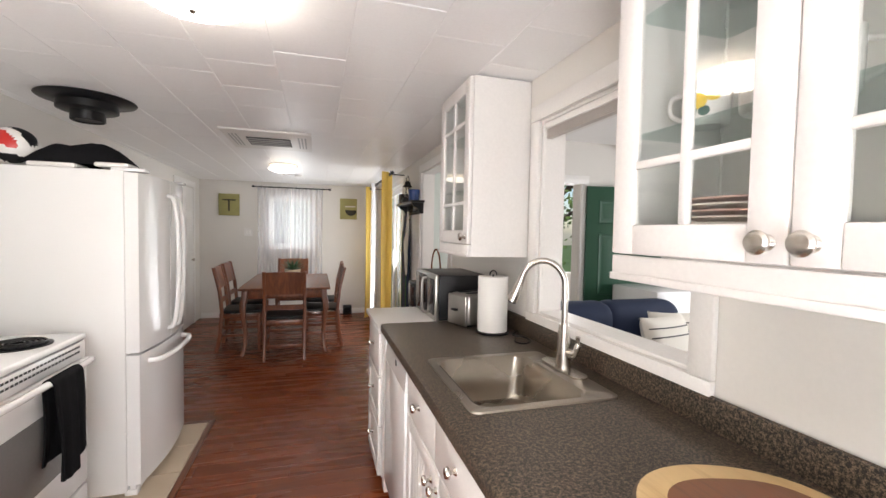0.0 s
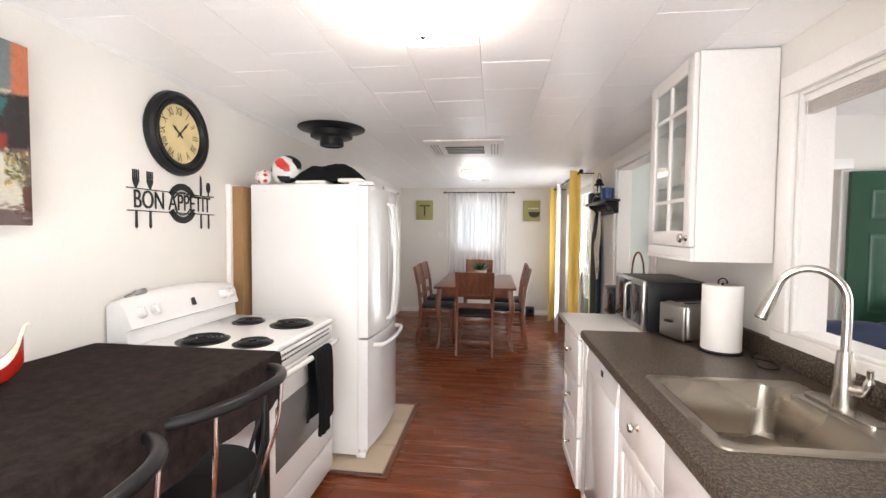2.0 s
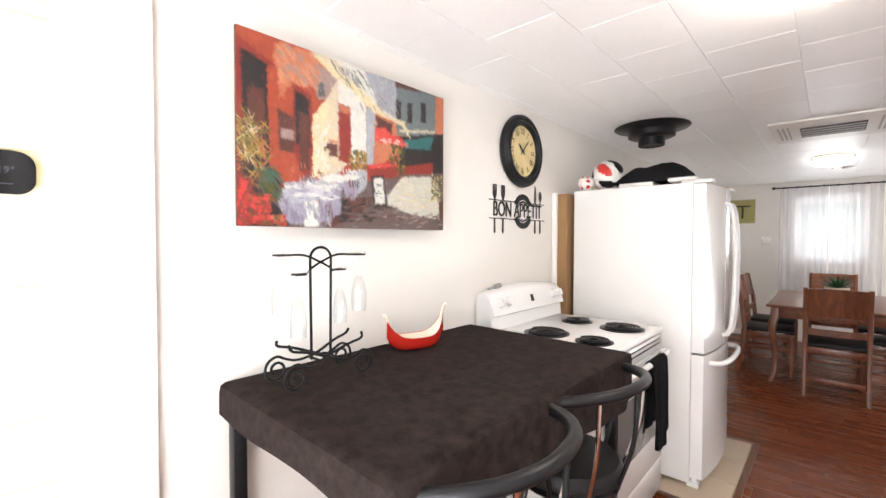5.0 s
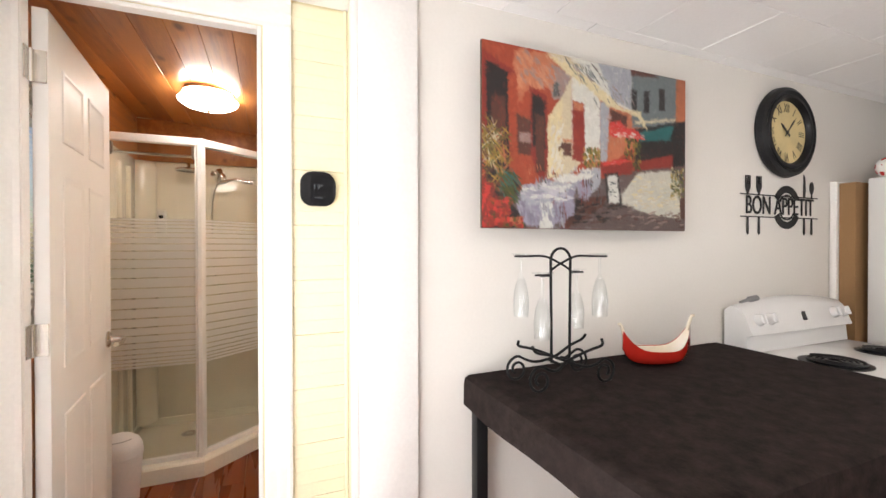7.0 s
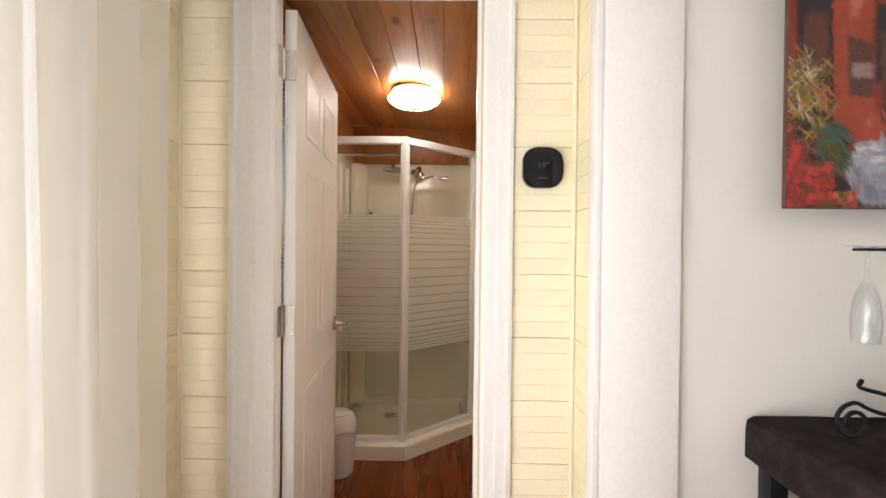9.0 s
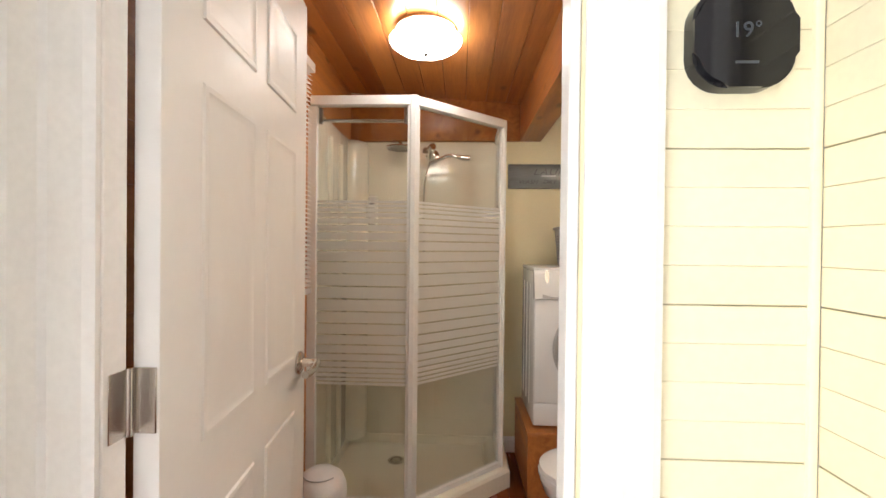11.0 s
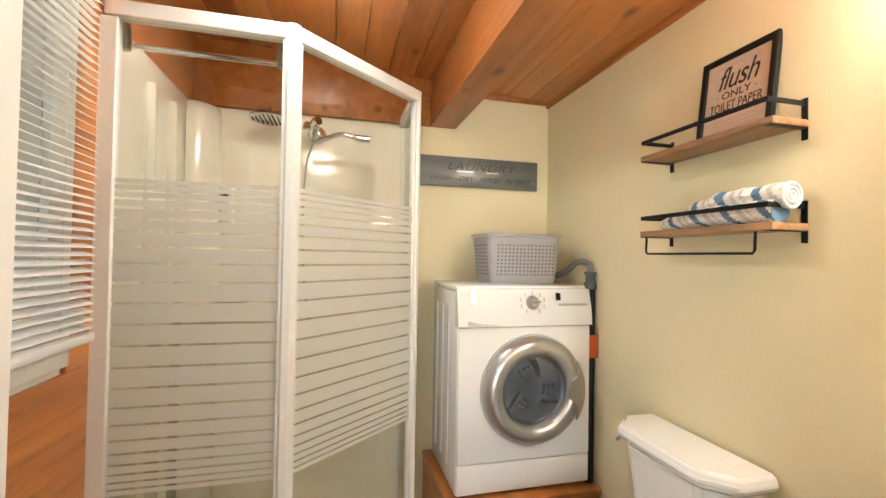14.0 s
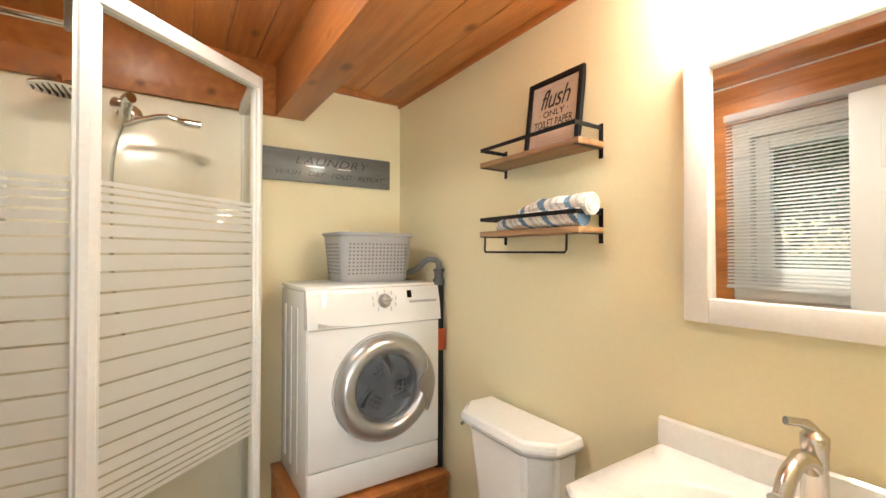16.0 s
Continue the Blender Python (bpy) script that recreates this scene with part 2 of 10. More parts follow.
    l.new(n1.outputs["Fac"], rr.inputs[0])
    rr.inputs[1].default_value, rr.inputs[2].default_value = 0.2, rough - 0.1
    l.new(rr.outputs[0], p.inputs["Roughness"])
    p.inputs["Coat Weight"].default_value = coat
    p.inputs["Coat Roughness"].default_value = 0.15
    b = n.new("ShaderNodeBump")
    b.inputs["Strength"].default_value, b.inputs["Distance"].default_value = bump, 0.001
    l.new(mix.outputs[0], b.inputs["Height"])
    l.new(b.outputs[0], p.inputs["Normal"])
    return m


def glow(name, col, strength):
    m = bpy.data.materials.new(name)
    m.use_nodes = True
    p = m.node_tree.nodes["Principled BSDF"]
    p.inputs["Base Color"].default_value = (0.8, 0.78, 0.72, 1) if strength > 1 else (0.05, 0.06, 0.07, 1)
    p.inputs["Emission Color"].default_value = (*col, 1)
    p.inputs["Emission Strength"].default_value = strength
    p.inputs["Roughness"].default_value = 0.3
    return m


def sheer(name, col, see, through_share=0.5):
    """Thin woven cloth: part light passes straight, part is scattered through."""
    m = bpy.data.materials.new(name)
    m.use_nodes = True
    nt = m.node_tree
    n, l = nt.nodes, nt.links
    out = n["Material Output"]
    n.remove(n["Principled BSDF"])
    d = n.new("ShaderNodeBsdfDiffuse")
    t = n.new("ShaderNodeBsdfTranslucent")
    tr = n.new("ShaderNodeBsdfTransparent")
    d.inputs["Color"].default_value = t.inputs["Color"].default_value = (*col, 1)
    tc = n.new("ShaderNodeTexCoord")
    nz = n.new("ShaderNodeTexNoise")
    nz.inputs["Scale"].default_value = 220
    l.new(tc.outputs["Object"], nz.inputs["Vector"])
    b = n.new("ShaderNodeBump")
    b.inputs["Strength"].default_value, b.inputs["Distance"].default_value = 0.25, 0.001
    l.new(nz.outputs["Fac"], b.inputs["Height"])
    l.new(b.outputs[0], d.inputs["Normal"])
    a = n.new("ShaderNodeMixShader")
    a.inputs[0].default_value = through_share
    l.new(d.outputs[0], a.inputs[1])
    l.new(t.outputs[0], a.inputs[2])
    c = n.new("ShaderNodeMixShader")
    c.inputs[0].default_value = see
    l.new(a.outputs[0], c.inputs[1])
    l.new(tr.outputs[0], c.inputs[2])
    l.new(c.outputs[0], out.inputs["Surface"])
    return m


def speckled(name, dark, light, scale=180, rough=0.35):
    """Stone-look laminate: flecks of two sizes."""
    m = mat(name, dark, rough, var=0.1, finevar=0.05, bump=0.02)
    nt = m.node_tree
    n, l = nt.nodes, nt.links
    p = n["Principled BSDF"]
    tc = n.new("ShaderNodeTexCoord")
    a = n.new("ShaderNodeTexNoise")
    a.inputs["Scale"].default_value, a.inputs["Detail"].default_value = scale, 2
    b = n.new("ShaderNodeTexNoise")
    b.inputs["Scale"].default_value, b.inputs["Detail"].default_value = scale * 0.35, 4
    l.new(tc.outputs["Object"], a.inputs["Vector"])
    l.new(tc.outputs["Object"], b.inputs["Vector"])
    s = n.new("ShaderNodeMath")
    l.new(a.outputs["Fac"], s.inputs[0])
    l.new(b.outputs["Fac"], s.inputs[1])
    r = n.new("ShaderNodeValToRGB")
    e = r.color_ramp.elements
    e[0].position, e[1].position = 0.45, 0.64
    e[0].color, e[1].color = (*dark, 1), (*light, 1)
    h = n.new("ShaderNodeMath")
    h.operation = "MULTIPLY"
    h.inputs[1].default_value = 0.5
    l.new(s.outputs[0], h.inputs[0])
    l.new(h.outputs[0], r.inputs[0])
    l.new(r.outputs[0], p.inputs["Base Color"])
    return m


def glass_mat(name, tint=(1, 1, 1), rough=0.0, clear=0.9, gloss=0.035):
    """A thin pane: clear, with a mirror sheen that grows at a slant."""
    m = bpy.data.materials.new(name)
    m.use_nodes = True
    nt = m.node_tree
    n, l = nt.nodes, nt.links
    out = n["Material Output"]
    n.remove(n["Principled BSDF"])
    t = n.new("ShaderNodeBsdfTransparent")
    t.inputs["Color"].default_value = (tint[0] * clear, tint[1] * clear, tint[2] * clear, 1)
    g = n.new("ShaderNodeBsdfGlossy")
    g.inputs["Roughness"].default_value = rough
    f = n.new("ShaderNodeLayerWeight")
    f.inputs["Blend"].default_value = 0.5
    pw = n.new("ShaderNodeMath")
    pw.operation = "POWER"
    l.new(f.outputs["Facing"], pw.inputs[0])
    pw.inputs[1].default_value = 4.0
    sc = n.new("ShaderNodeMath")
    sc.operation = "MULTIPLY_ADD"
    l.new(pw.outputs[0], sc.inputs[0])
    sc.inputs[1].default_value, sc.inputs[2].default_value = 0.6, gloss
    x = n.new("ShaderNodeMixShader")
    l.new(sc.outputs[0], x.inputs[0])
    l.new(t.outputs[0], x.inputs[1])
    l.new(g.outputs[0], x.inputs[2])
    l.new(x.outputs[0], out.inputs["Surface"])
    return m


M_WALL = mat("wall_paint", (0.755, 0.725, 0.675), 0.6, var=0.015, finevar=0.015, bump=0.06)
M_CEIL = mat("ceiling_paint", (0.94, 0.93, 0.92), 0.32, var=0.015, finevar=0.02, bump=0.05)
M_TRIM = mat("trim_paint", (0.85, 0.825, 0.79), 0.35, var=0.02, bump=0.03)
M_CAB = mat("cabinet_paint", (0.77, 0.735, 0.705), 0.32, var=0.015, bump=0.02)
M_LAM = mat("white_laminate", (0.77, 0.745, 0.715), 0.3, var=0.02, bump=0.02)
M_ENAMEL = mat("appliance_enamel", (0.79, 0.785, 0.77), 0.18, var=0.01, finevar=0.01, bump=0.015, coat=0.4)
M_FRIDGE = mat("fridge_textured_enamel", (0.77, 0.765, 0.745), 0.3, var=0.012, fine=320, finevar=0.01, bump=0.12)
M_YELLOW = mat("yellow_board_paint", (0.86, 0.79, 0.57), 0.5, var=0.03, bump=0.05, piece=0.05)
M_CREAM = mat("cream_wall_paint", (0.80, 0.715, 0.47), 0.55, var=0.02, finevar=0.02, bump=0.08)
M_PINE = wood("varnished_pine", (0.33, 0.102, 0.023), (0.57, 0.22, 0.056), "x", 1.0, 0.38, 0.22, 0.25, 0.85)
M_PINE_CEIL = wood("varnished_pine_ceiling", (0.33, 0.102, 0.023), (0.57, 0.22, 0.056), "x", 1.0, 0.36, 0.22, 0.3, 0.85, island=True)
M_PINE_DARK = wood("varnished_pine_beam", (0.33, 0.105, 0.025), (0.55, 0.21, 0.055), "x", 1.0, 0.42, 0.15, 0.1, 0.8)
M_FLOOR = wood("laminate_floor", (0.095, 0.019, 0.005), (0.215, 0.050, 0.013), "x", 0.7, 0.27, 0.0, 0.14, 0.0, 0.05, 0.55)
M_FLOOR.node_tree.nodes["Principled BSDF"].inputs["Specular IOR Level"].default_value = 0.28
M_JOINT = mat("dark_joint", (0.03, 0.012, 0.008), 0.7)
M_CTOP = speckled("worktop_laminate", (0.010, 0.008, 0.006), (0.19, 0.135, 0.09), 340, 0.34)
M_STEEL = mat("brushed_steel", (0.46, 0.44, 0.41), 0.30, 1.0, var=0.04, fine=260, finevar=0.02, bump=0.03)
M_SINK = mat("satin_sink_steel", (0.36, 0.32, 0.27), 0.28, 1.0, var=0.06, fine=260, finevar=0.03, bump=0.03)
M_CHROME = mat("chrome", (0.78, 0.78, 0.78), 0.08, 1.0, var=0.01, bump=0.0)
M_NICKEL = mat("satin_nickel", (0.60, 0.56, 0.51), 0.25, 1.0, var=0.03, bump=0.0)
M_BLACK = mat("black_plastic", (0.008, 0.008, 0.009), 0.42, var=0.1, bump=0.04, spec=0.35)
M_BLACKM = mat("black_metal", (0.009, 0.009, 0.010), 0.38, 0.2, var=0.1, bump=0.05, spec=0.4)
M_IRON = mat("wrought_iron", (0.008, 0.008, 0.008), 0.5, 0.2, var=0.15, bump=0.2, fine=140, spec=0.3)
M_GLOSSB = mat("black_glass", (0.008, 0.008, 0.01), 0.06, var=0.05, bump=0.0)
M_CLOTH = mat("brown_suede_cloth", (0.024, 0.0175, 0.016), 0.88, var=0.42, big=30, fine=150, finevar=0.16, spec=0.08, bump=0.3)
M_TOWELB = mat("black_terry", (0.010, 0.010, 0.011), 0.95, var=0.1, fine=420, finevar=0.2, bump=0.8, spec=0.1)
M_VINYL = mat("black_vinyl", (0.010, 0.009, 0.009), 0.45, var=0.1, fine=180, bump=0.1, spec=0.3)
M_GLASS = glass_mat("cabinet_glass", (0.99, 1.0, 0.99), 0.0, 0.97)
M_PANE = glass_mat("window_glass", (0.98, 1.0, 1.0), 0.0, 0.97)
M_CRYSTAL = glass_mat("stemware_glass", (0.99, 1.0, 1.0), 0.0, 0.985, 0.05)
M_SHELFG = glass_mat("green_shelf_glass", (0.90, 0.97, 0.95), 0.0, 0.95)
M_SHGLASS = glass_mat("shower_glass", (0.98, 0.98, 0.95), 0.0, 0.95)
M_MIRROR = mat("mirror_silver", (0.92, 0.93, 0.92), 0.01, 1.0, var=0.0, finevar=0.0, bump=0.0, rvar=0.0)
M_GLOBE = glow("lit_opal_glass", (1.0, 0.93, 0.83), 31.0)
M_GLOBE_D = glow("lit_dining_opal_glass", (1.0, 0.92, 0.79), 4.0)
M_GLOBE_B = glow("lit_bath_opal_glass", (1.0, 0.98, 0.93), 30.0)
M_GLOBE_V = glow("lit_vanity_opal_glass", (1.0, 0.98, 0.93), 100.0)
M_TILE = mat("beige_hearth_tile", (0.50, 0.40, 0.29), 0.35, var=0.06, bump=0.08, piece=0.1)
M_GROUT = mat("grout", (0.40, 0.33, 0.26), 0.9, bump=0.2)
M_ACRYL = mat("shower_acrylic", (0.87, 0.82, 0.69), 0.15, var=0.01, bump=0.01, coat=0.3)
M_ALU = mat("white_aluminium", (0.80, 0.79, 0.75), 0.3, var=0.02, bump=0.02)
M_CERAM = mat("white_ceramic", (0.84, 0.83, 0.80), 0.1, var=0.01, bump=0.01, coat=0.5)
M_TABLE = wood("red_oak_furniture", (0.095, 0.024, 0.008), (0.26, 0.078, 0.025), "y", 1.2, 0.35, 0.2, 0.15)
M_TABLEZ = wood("red_oak_upright", (0.095, 0.024, 0.008), (0.26, 0.08, 0.026), "z", 1.2, 0.38, 0.15, 0.15)
M_SHEERW = sheer("white_voile", (0.88, 0.88, 0.90), 0.56)
M_SHEERY = sheer("yellow_linen", (0.86, 0.62, 0.16), 0.04)
M_SHEERP = sheer("white_patio_drape", (0.94, 0.925, 0.915), 0.30)
M_OUT = mat("house_siding", (0.55, 0.53, 0.5), 0.8)
M_GRASS = mat("lawn_grass", (0.06, 0.11, 0.03), 0.9, var=0.3, big=0.8, fine=40, finevar=0.3, bump=0.5)
M_LEAF = mat("tree_leaves", (0.11, 0.19, 0.05), 0.6, var=0.3, big=2.0, piece=0.4, bump=0.1)
M_BARK = mat("tree_bark", (0.10, 0.075, 0.055), 0.9, var=0.3, big=6, fine=40, finevar=0.2, bump=0.8)

# ---- the large structure ----
XL, XR, YB, YF, ZC = -1.70, 1.06, -1.10, 7.375, 2.17
XD, XDI = -1.91, -1.95          # bathroom door wall: kitchen face, bathroom face
XBF, YBN = -4.132, 0.664        # bathroom: far wall, shelf wall


def wall(name, axis, a, b, lo, hi, z0, z1, holes, material, label):
    """A wall between the planes a and b of an axis, from lo to hi along the other, with rectangular holes (lo, hi, z0, z1)."""
    bm = B()

    def put(u0, u1, w0, w1):
        if u1 - u0 > 1e-4 and w1 - w0 > 1e-4:
            if axis == "x":
                box(bm, (a, u0, w0), (b, u1, w1))
            else:
                box(bm, (u0, a, w0), (u1, b, w1))
    u = lo
    for h0, h1, w0, w1 in sorted(holes):
        put(u, h0, z0, z1)
        put(h0, h1, z0, w0)
        put(h0, h1, w1, z1)
        u = h1
    put(u, hi, z0, z1)
    return solid(name, bm, material, label, "wall", kind="structure", smooth=0)


wall("wall_left", "x", XD, XL, 0.045, YF + 0.14, 0, ZC + 0.2, [], M_WALL, "off-white painted kitchen and dining wall")
wall("wall_far", "y", YF, YF + 0.14, XL, XR + 0.14, -0.2, ZC + 0.2, [(-0.67, -0.04, 1.136, 1.914)], M_WALL, "white painted dining room end wall with a window")
wall("wall_right", "x", XR, XR + 0.12, YB, YF, -0.2, ZC + 0.2, [(0.93, 1.80, 1.04, 1.95), (3.2, 4.14, 0, 2.01), (5.15, 6.75, 0, 2.0)], M_WALL, "off-white wall with a serving hatch and doorway")
wall("wall_back", "y", YB - 0.14, YB, XBF - 0.12, XR + 0.12, -0.2, 2.6, [(-1.3, 0.65, 0.25, 2.0), (-3.15, -2.60, 1.14, 1.98)], M_WALL, "outer wall with patio window and bathroom window")
wall("wall_bath_door", "x", XDI, XD, YB, YBN + 0.12, 0, 2.6, [(-0.832, -0.232, 0, 2.071)], M_CREAM, "cream painted bathroom wall around the doorway")
wall("wall_bath_shelves", "y", YBN, YBN + 0.12, XBF - 0.12, XDI, 0, 2.6, [], M_CREAM, "smooth pale yellow bathroom wall behind the shelves")
wall("wall_bath_far", "x", XBF - 0.12, XBF, YB, YBN, 0, 2.6, [], M_CREAM, "smooth pale yellow bathroom end wall")
wall("wall_living_far", "y", 3.52, 3.64, XR + 0.12, 4.3, -0.2, 2.6, [(1.62, 2.46, -0.16, 1.9)], M_WALL, "white living room wall with an outer doorway")
wall("wall_living_side", "x", 4.2, 4.32, YB, 5.2, -0.2, 2.6, [(0.1, 2.3, 0.7, 2.0)], M_WALL, "white living room wall with an added unseen window")
wall("wall_living_back", "y", YB - 0.14, YB, XR + 0.12, 4.32, -0.2, 2.6, [], M_WALL, "plain white living room wall")
# the opening is never seen; it only makes room for the hall fill lamp
wall("wall_hall_end", "y", 5.02, 5.14, XR + 0.12, 4.2, -0.2, 2.6, [(2.7, 3.6, 0.9, 2.1)], M_WALL, "pale hallway wall with an added unseen opening")

bm = B()
box(bm, (XBF - 0.12, YB - 0.14, -0.2), (XR + 0.12, YF + 0.14, -0.013))
floor = solid("floor", bm, M_JOINT, "dark red-brown laminate plank floor", "floor", kind="structure", smooth=0)
bm = B()
box(bm, (XR + 0.12, YB - 0.14, -0.3), (4.32, 3.52, -0.16))
box(bm, (XR + 0.12, 3.52, -0.3), (4.32, 5.14, -0.02))
solid("floor_living_room", bm, M_FLOOR, "brown floor of the adjoining rooms", "floor", kind="structure", smooth=0)

# kitchen ceiling: staggered fibre tiles with open joints, one mesh
bm = B()
box(bm, (XD - 0.1, YB - 0.14, ZC + 0.0035), (XR + 0.12, YF + 0.14, ZC + 0.2))
TW, TL = 0.302, 0.36
col = 0
x = -0.133 - 7 * TW
while x < XR:
    y = YB - (0.5 * TL if col % 2 else 0)
    while y < YF:
        x0, x1, y0, y1 = max(x, XD), min(x + TW, XR), max(y, YB), min(y + TL, YF)
        if x1 - x0 > 0.03 and y1 - y0 > 0.03:
            sag = random.uniform(0, 0.002)
            g = 0.0014
            box(bm, (x0 + g, y0 + g, ZC - sag), (x1 - g, y1 - g, ZC + 0.0045), 0.0014, 1)
        y += TL
    x += TW
    col += 1
solid("ceiling", bm, M_CEIL, "white glossy ceiling of staggered fibre tiles", "ceiling", kind="structure", smooth=0)
bm = B()
box(bm, (XR + 0.12, YB - 0.14, 2.3), (4.32, 5.14, 2.45))
solid("ceiling_living_room", bm, M_CEIL, "plain white ceiling of the adjoining rooms", "ceiling", kind="structure", smooth=0)

# bathroom ceiling: knotty pine boards along x on a slight slope


def zbath(y):
    return 2.18 + (YBN - y) * 0.075


bm = B()
y = YBN
slope = Matrix.Translation((0, YBN, 2.18)) @ Matrix.Rotation(math.atan(-0.075), 4, "X")
yy = 0.0
while yy > -1.78:
    box(bm, (XBF, yy - 0.1265, 0), (XDI, yy - 0.0005, 0.02), 0.0022, 1, m=slope)
    yy -= 0.127
box(bm, (XBF, -1.8, 0.012), (XDI, 0.05, 0.05), m=slope)
solid("ceiling_bathroom", bm, M_PINE_CEIL, "varnished knotty pine board ceiling", "ceiling", kind="structure")


def casing(name, axis, face, out, lo, hi, z0, z1, w, t, material, label, sill=True, head=True):
    """Flat trim boards round an opening, standing proud of the face by t in the direction out."""
    th = thing(name, (face, lo, z0) if axis == "x" else (lo, face, z0), label, "trim")
    th["kind"] = "structure"

    def put(nm, u0, u1, w0, w1, extra=0.0):
        bm = B()
        f0, f1 = sorted((face + out * 0.001, face + out * (t + extra)))
        if axis == "x":
            box(bm, (f0, u0, w0), (f1, u1, w1), 0.004)
        else:
            box(bm, (u0, f0, w0), (u1, f1, w1), 0.004)
        part(nm, bm, material, th)
    top = z1 + (w if head else 0)
    put("side_board", lo - w, lo, z0, z1)
    put("side_board", hi, hi + w, z0, z1)
    if head:
        put("head_board", lo - w, hi + w, z1 + 0.001, top, 0.003)
    if sill:
        put("sill_board", lo - w, hi + w, z0 - w, z0 - 0.001, 0.003)
    return th


def jamb(name, axis, a, b, lo, hi, z0, z1, material, label, sill=False):
    """Lining boards inside an opening."""
    th = thing(name, (a, lo, z0) if axis == "x" else (lo, a, z0), label, "door frame")
    th["kind"] = "structure"
    t = 0.014

    def put(nm, u0, u1, w0, w1):
        bm = B()
        if axis == "x":
            box(bm, (a, u0, w0), (b, u1, w1), 0.002, 1)
        else:
            box(bm, (u0, a, w0), (u1, b, w1), 0.002, 1)
        part(nm, bm, material, th)
    put("side_lining", lo + 0.0005, lo + t, z0, z1)
    put("side_lining", hi - t, hi - 0.0005, z0, z1)
    put("head_lining", lo + t, hi - t, z1 - t, z1 - 0.0005)
    if sill:
        put("sill_lining", lo + t, hi - t, z0 + 0.0005, z0 + t)
    return th




def moulded(name, lo, hi, zt, wl, wr, label):
    """Stepped door casing on the alcove face, with a wider hinge side."""
    th = thing(name, (XD, lo, 0), label, "trim")
    th["kind"] = "structure"

    def prof(u0, u1):
        s = (u1 - u0)
        return [(XD + 0.0008, u0), (XD + 0.022, u0), (XD + 0.024, u0 + 0.12 * s), (XD + 0.019, u0 + 0.2 * s), (XD + 0.019, u0 + 0.5 * s), (XD + 0.014, u0 + 0.56 * s), (XD + 0.013, u0 + 0.9 * s), (XD + 0.008, u1), (XD + 0.0008, u1)]
    bm = B()
    prism(bm, prof(lo - wl, lo - 0.004), "z", 0, zt)
    part("side_board", bm, M_TRIM, th, "", 20)
    bm = B()
    prism(bm, prof(hi + wr, hi + 0.004), "z", 0, zt)
    part("side_board", bm, M_TRIM, th, "", 20)
    bm = B()
    prism(bm, [(p, q) for p, q in prof(zt + 0.095, zt + 0.001)], "y", lo - wl, hi + wr)
    part("head_board", bm, M_TRIM, th, "", 20)


moulded("trim_bath_door", -0.816, -0.232, 2.071, 0.131, 0.088, "glossy white moulded casing round the bathroom door")
jamb("door_frame_bath", "x", XDI, XD, -0.832, -0.232, 0, 2.071, M_TRIM, "white lining of the bathroom doorway")
casing("trim_hatch", "x", XR, -1, 0.93, 1.80, 1.04, 1.95, 0.075, 0.02, M_TRIM, "white boards framing the serving hatch")
jamb("hatch_lining", "x", XR, XR + 0.12, 0.93, 1.80, 1.04, 1.95, M_TRIM, "white lining of the serving hatch", sill=True)
casing("trim_hall_door", "x", XR, -1, 3.2, 4.14, 0, 2.01, 0.07, 0.018, M_TRIM, "white casing round the open hallway doorway", sill=False)
jamb("door_frame_hall", "x", XR, XR + 0.12, 3.2, 4.14, 0, 2.01, M_TRIM, "white lining of the hallway doorway")
casing("trim_bath_window", "y", YB, 1, -3.15, -2.60, 1.14, 1.98, 0.09, 0.02, M_TRIM, "white boards framing the bathroom window")


def loft(bm, rings, cap0=True, cap1=True):
    """Skins a run of outlines with equal counts of points."""
    vr = [[bm.verts.new(p) for p in r] for r in rings]
    n = len(vr[0])
    for a, b in zip(vr, vr[1:]):
        for k in range(n):
            bm.faces.new((a[k], a[(k + 1) % n], b[(k + 1) % n], b[k]))
    if cap0:
        bm.faces.new(vr[0][::-1])
    if cap1:
        bm.faces.new(vr[-1])
    return bm


def knob(parent, at, out, material=None, r=0.017):
    """A turned cabinet knob standing out of a front along the vector out."""
    bm = B()
    m = Matrix.Translation(at) @ Vector(out).to_track_quat("Z", "Y").to_matrix().to_4x4()
    lathe(bm, [(0, -0.001), (r * 0.7, -0.001), (r * 0.6, 0.003), (r * 0.35, 0.008), (r * 0.35, 0.014), (r * 0.95, 0.02), (r, 0.025), (r * 0.8, 0.031), (0, 0.034)], m, 20)
    return part("knob", bm, material or M_NICKEL, parent, "round satin nickel knob")


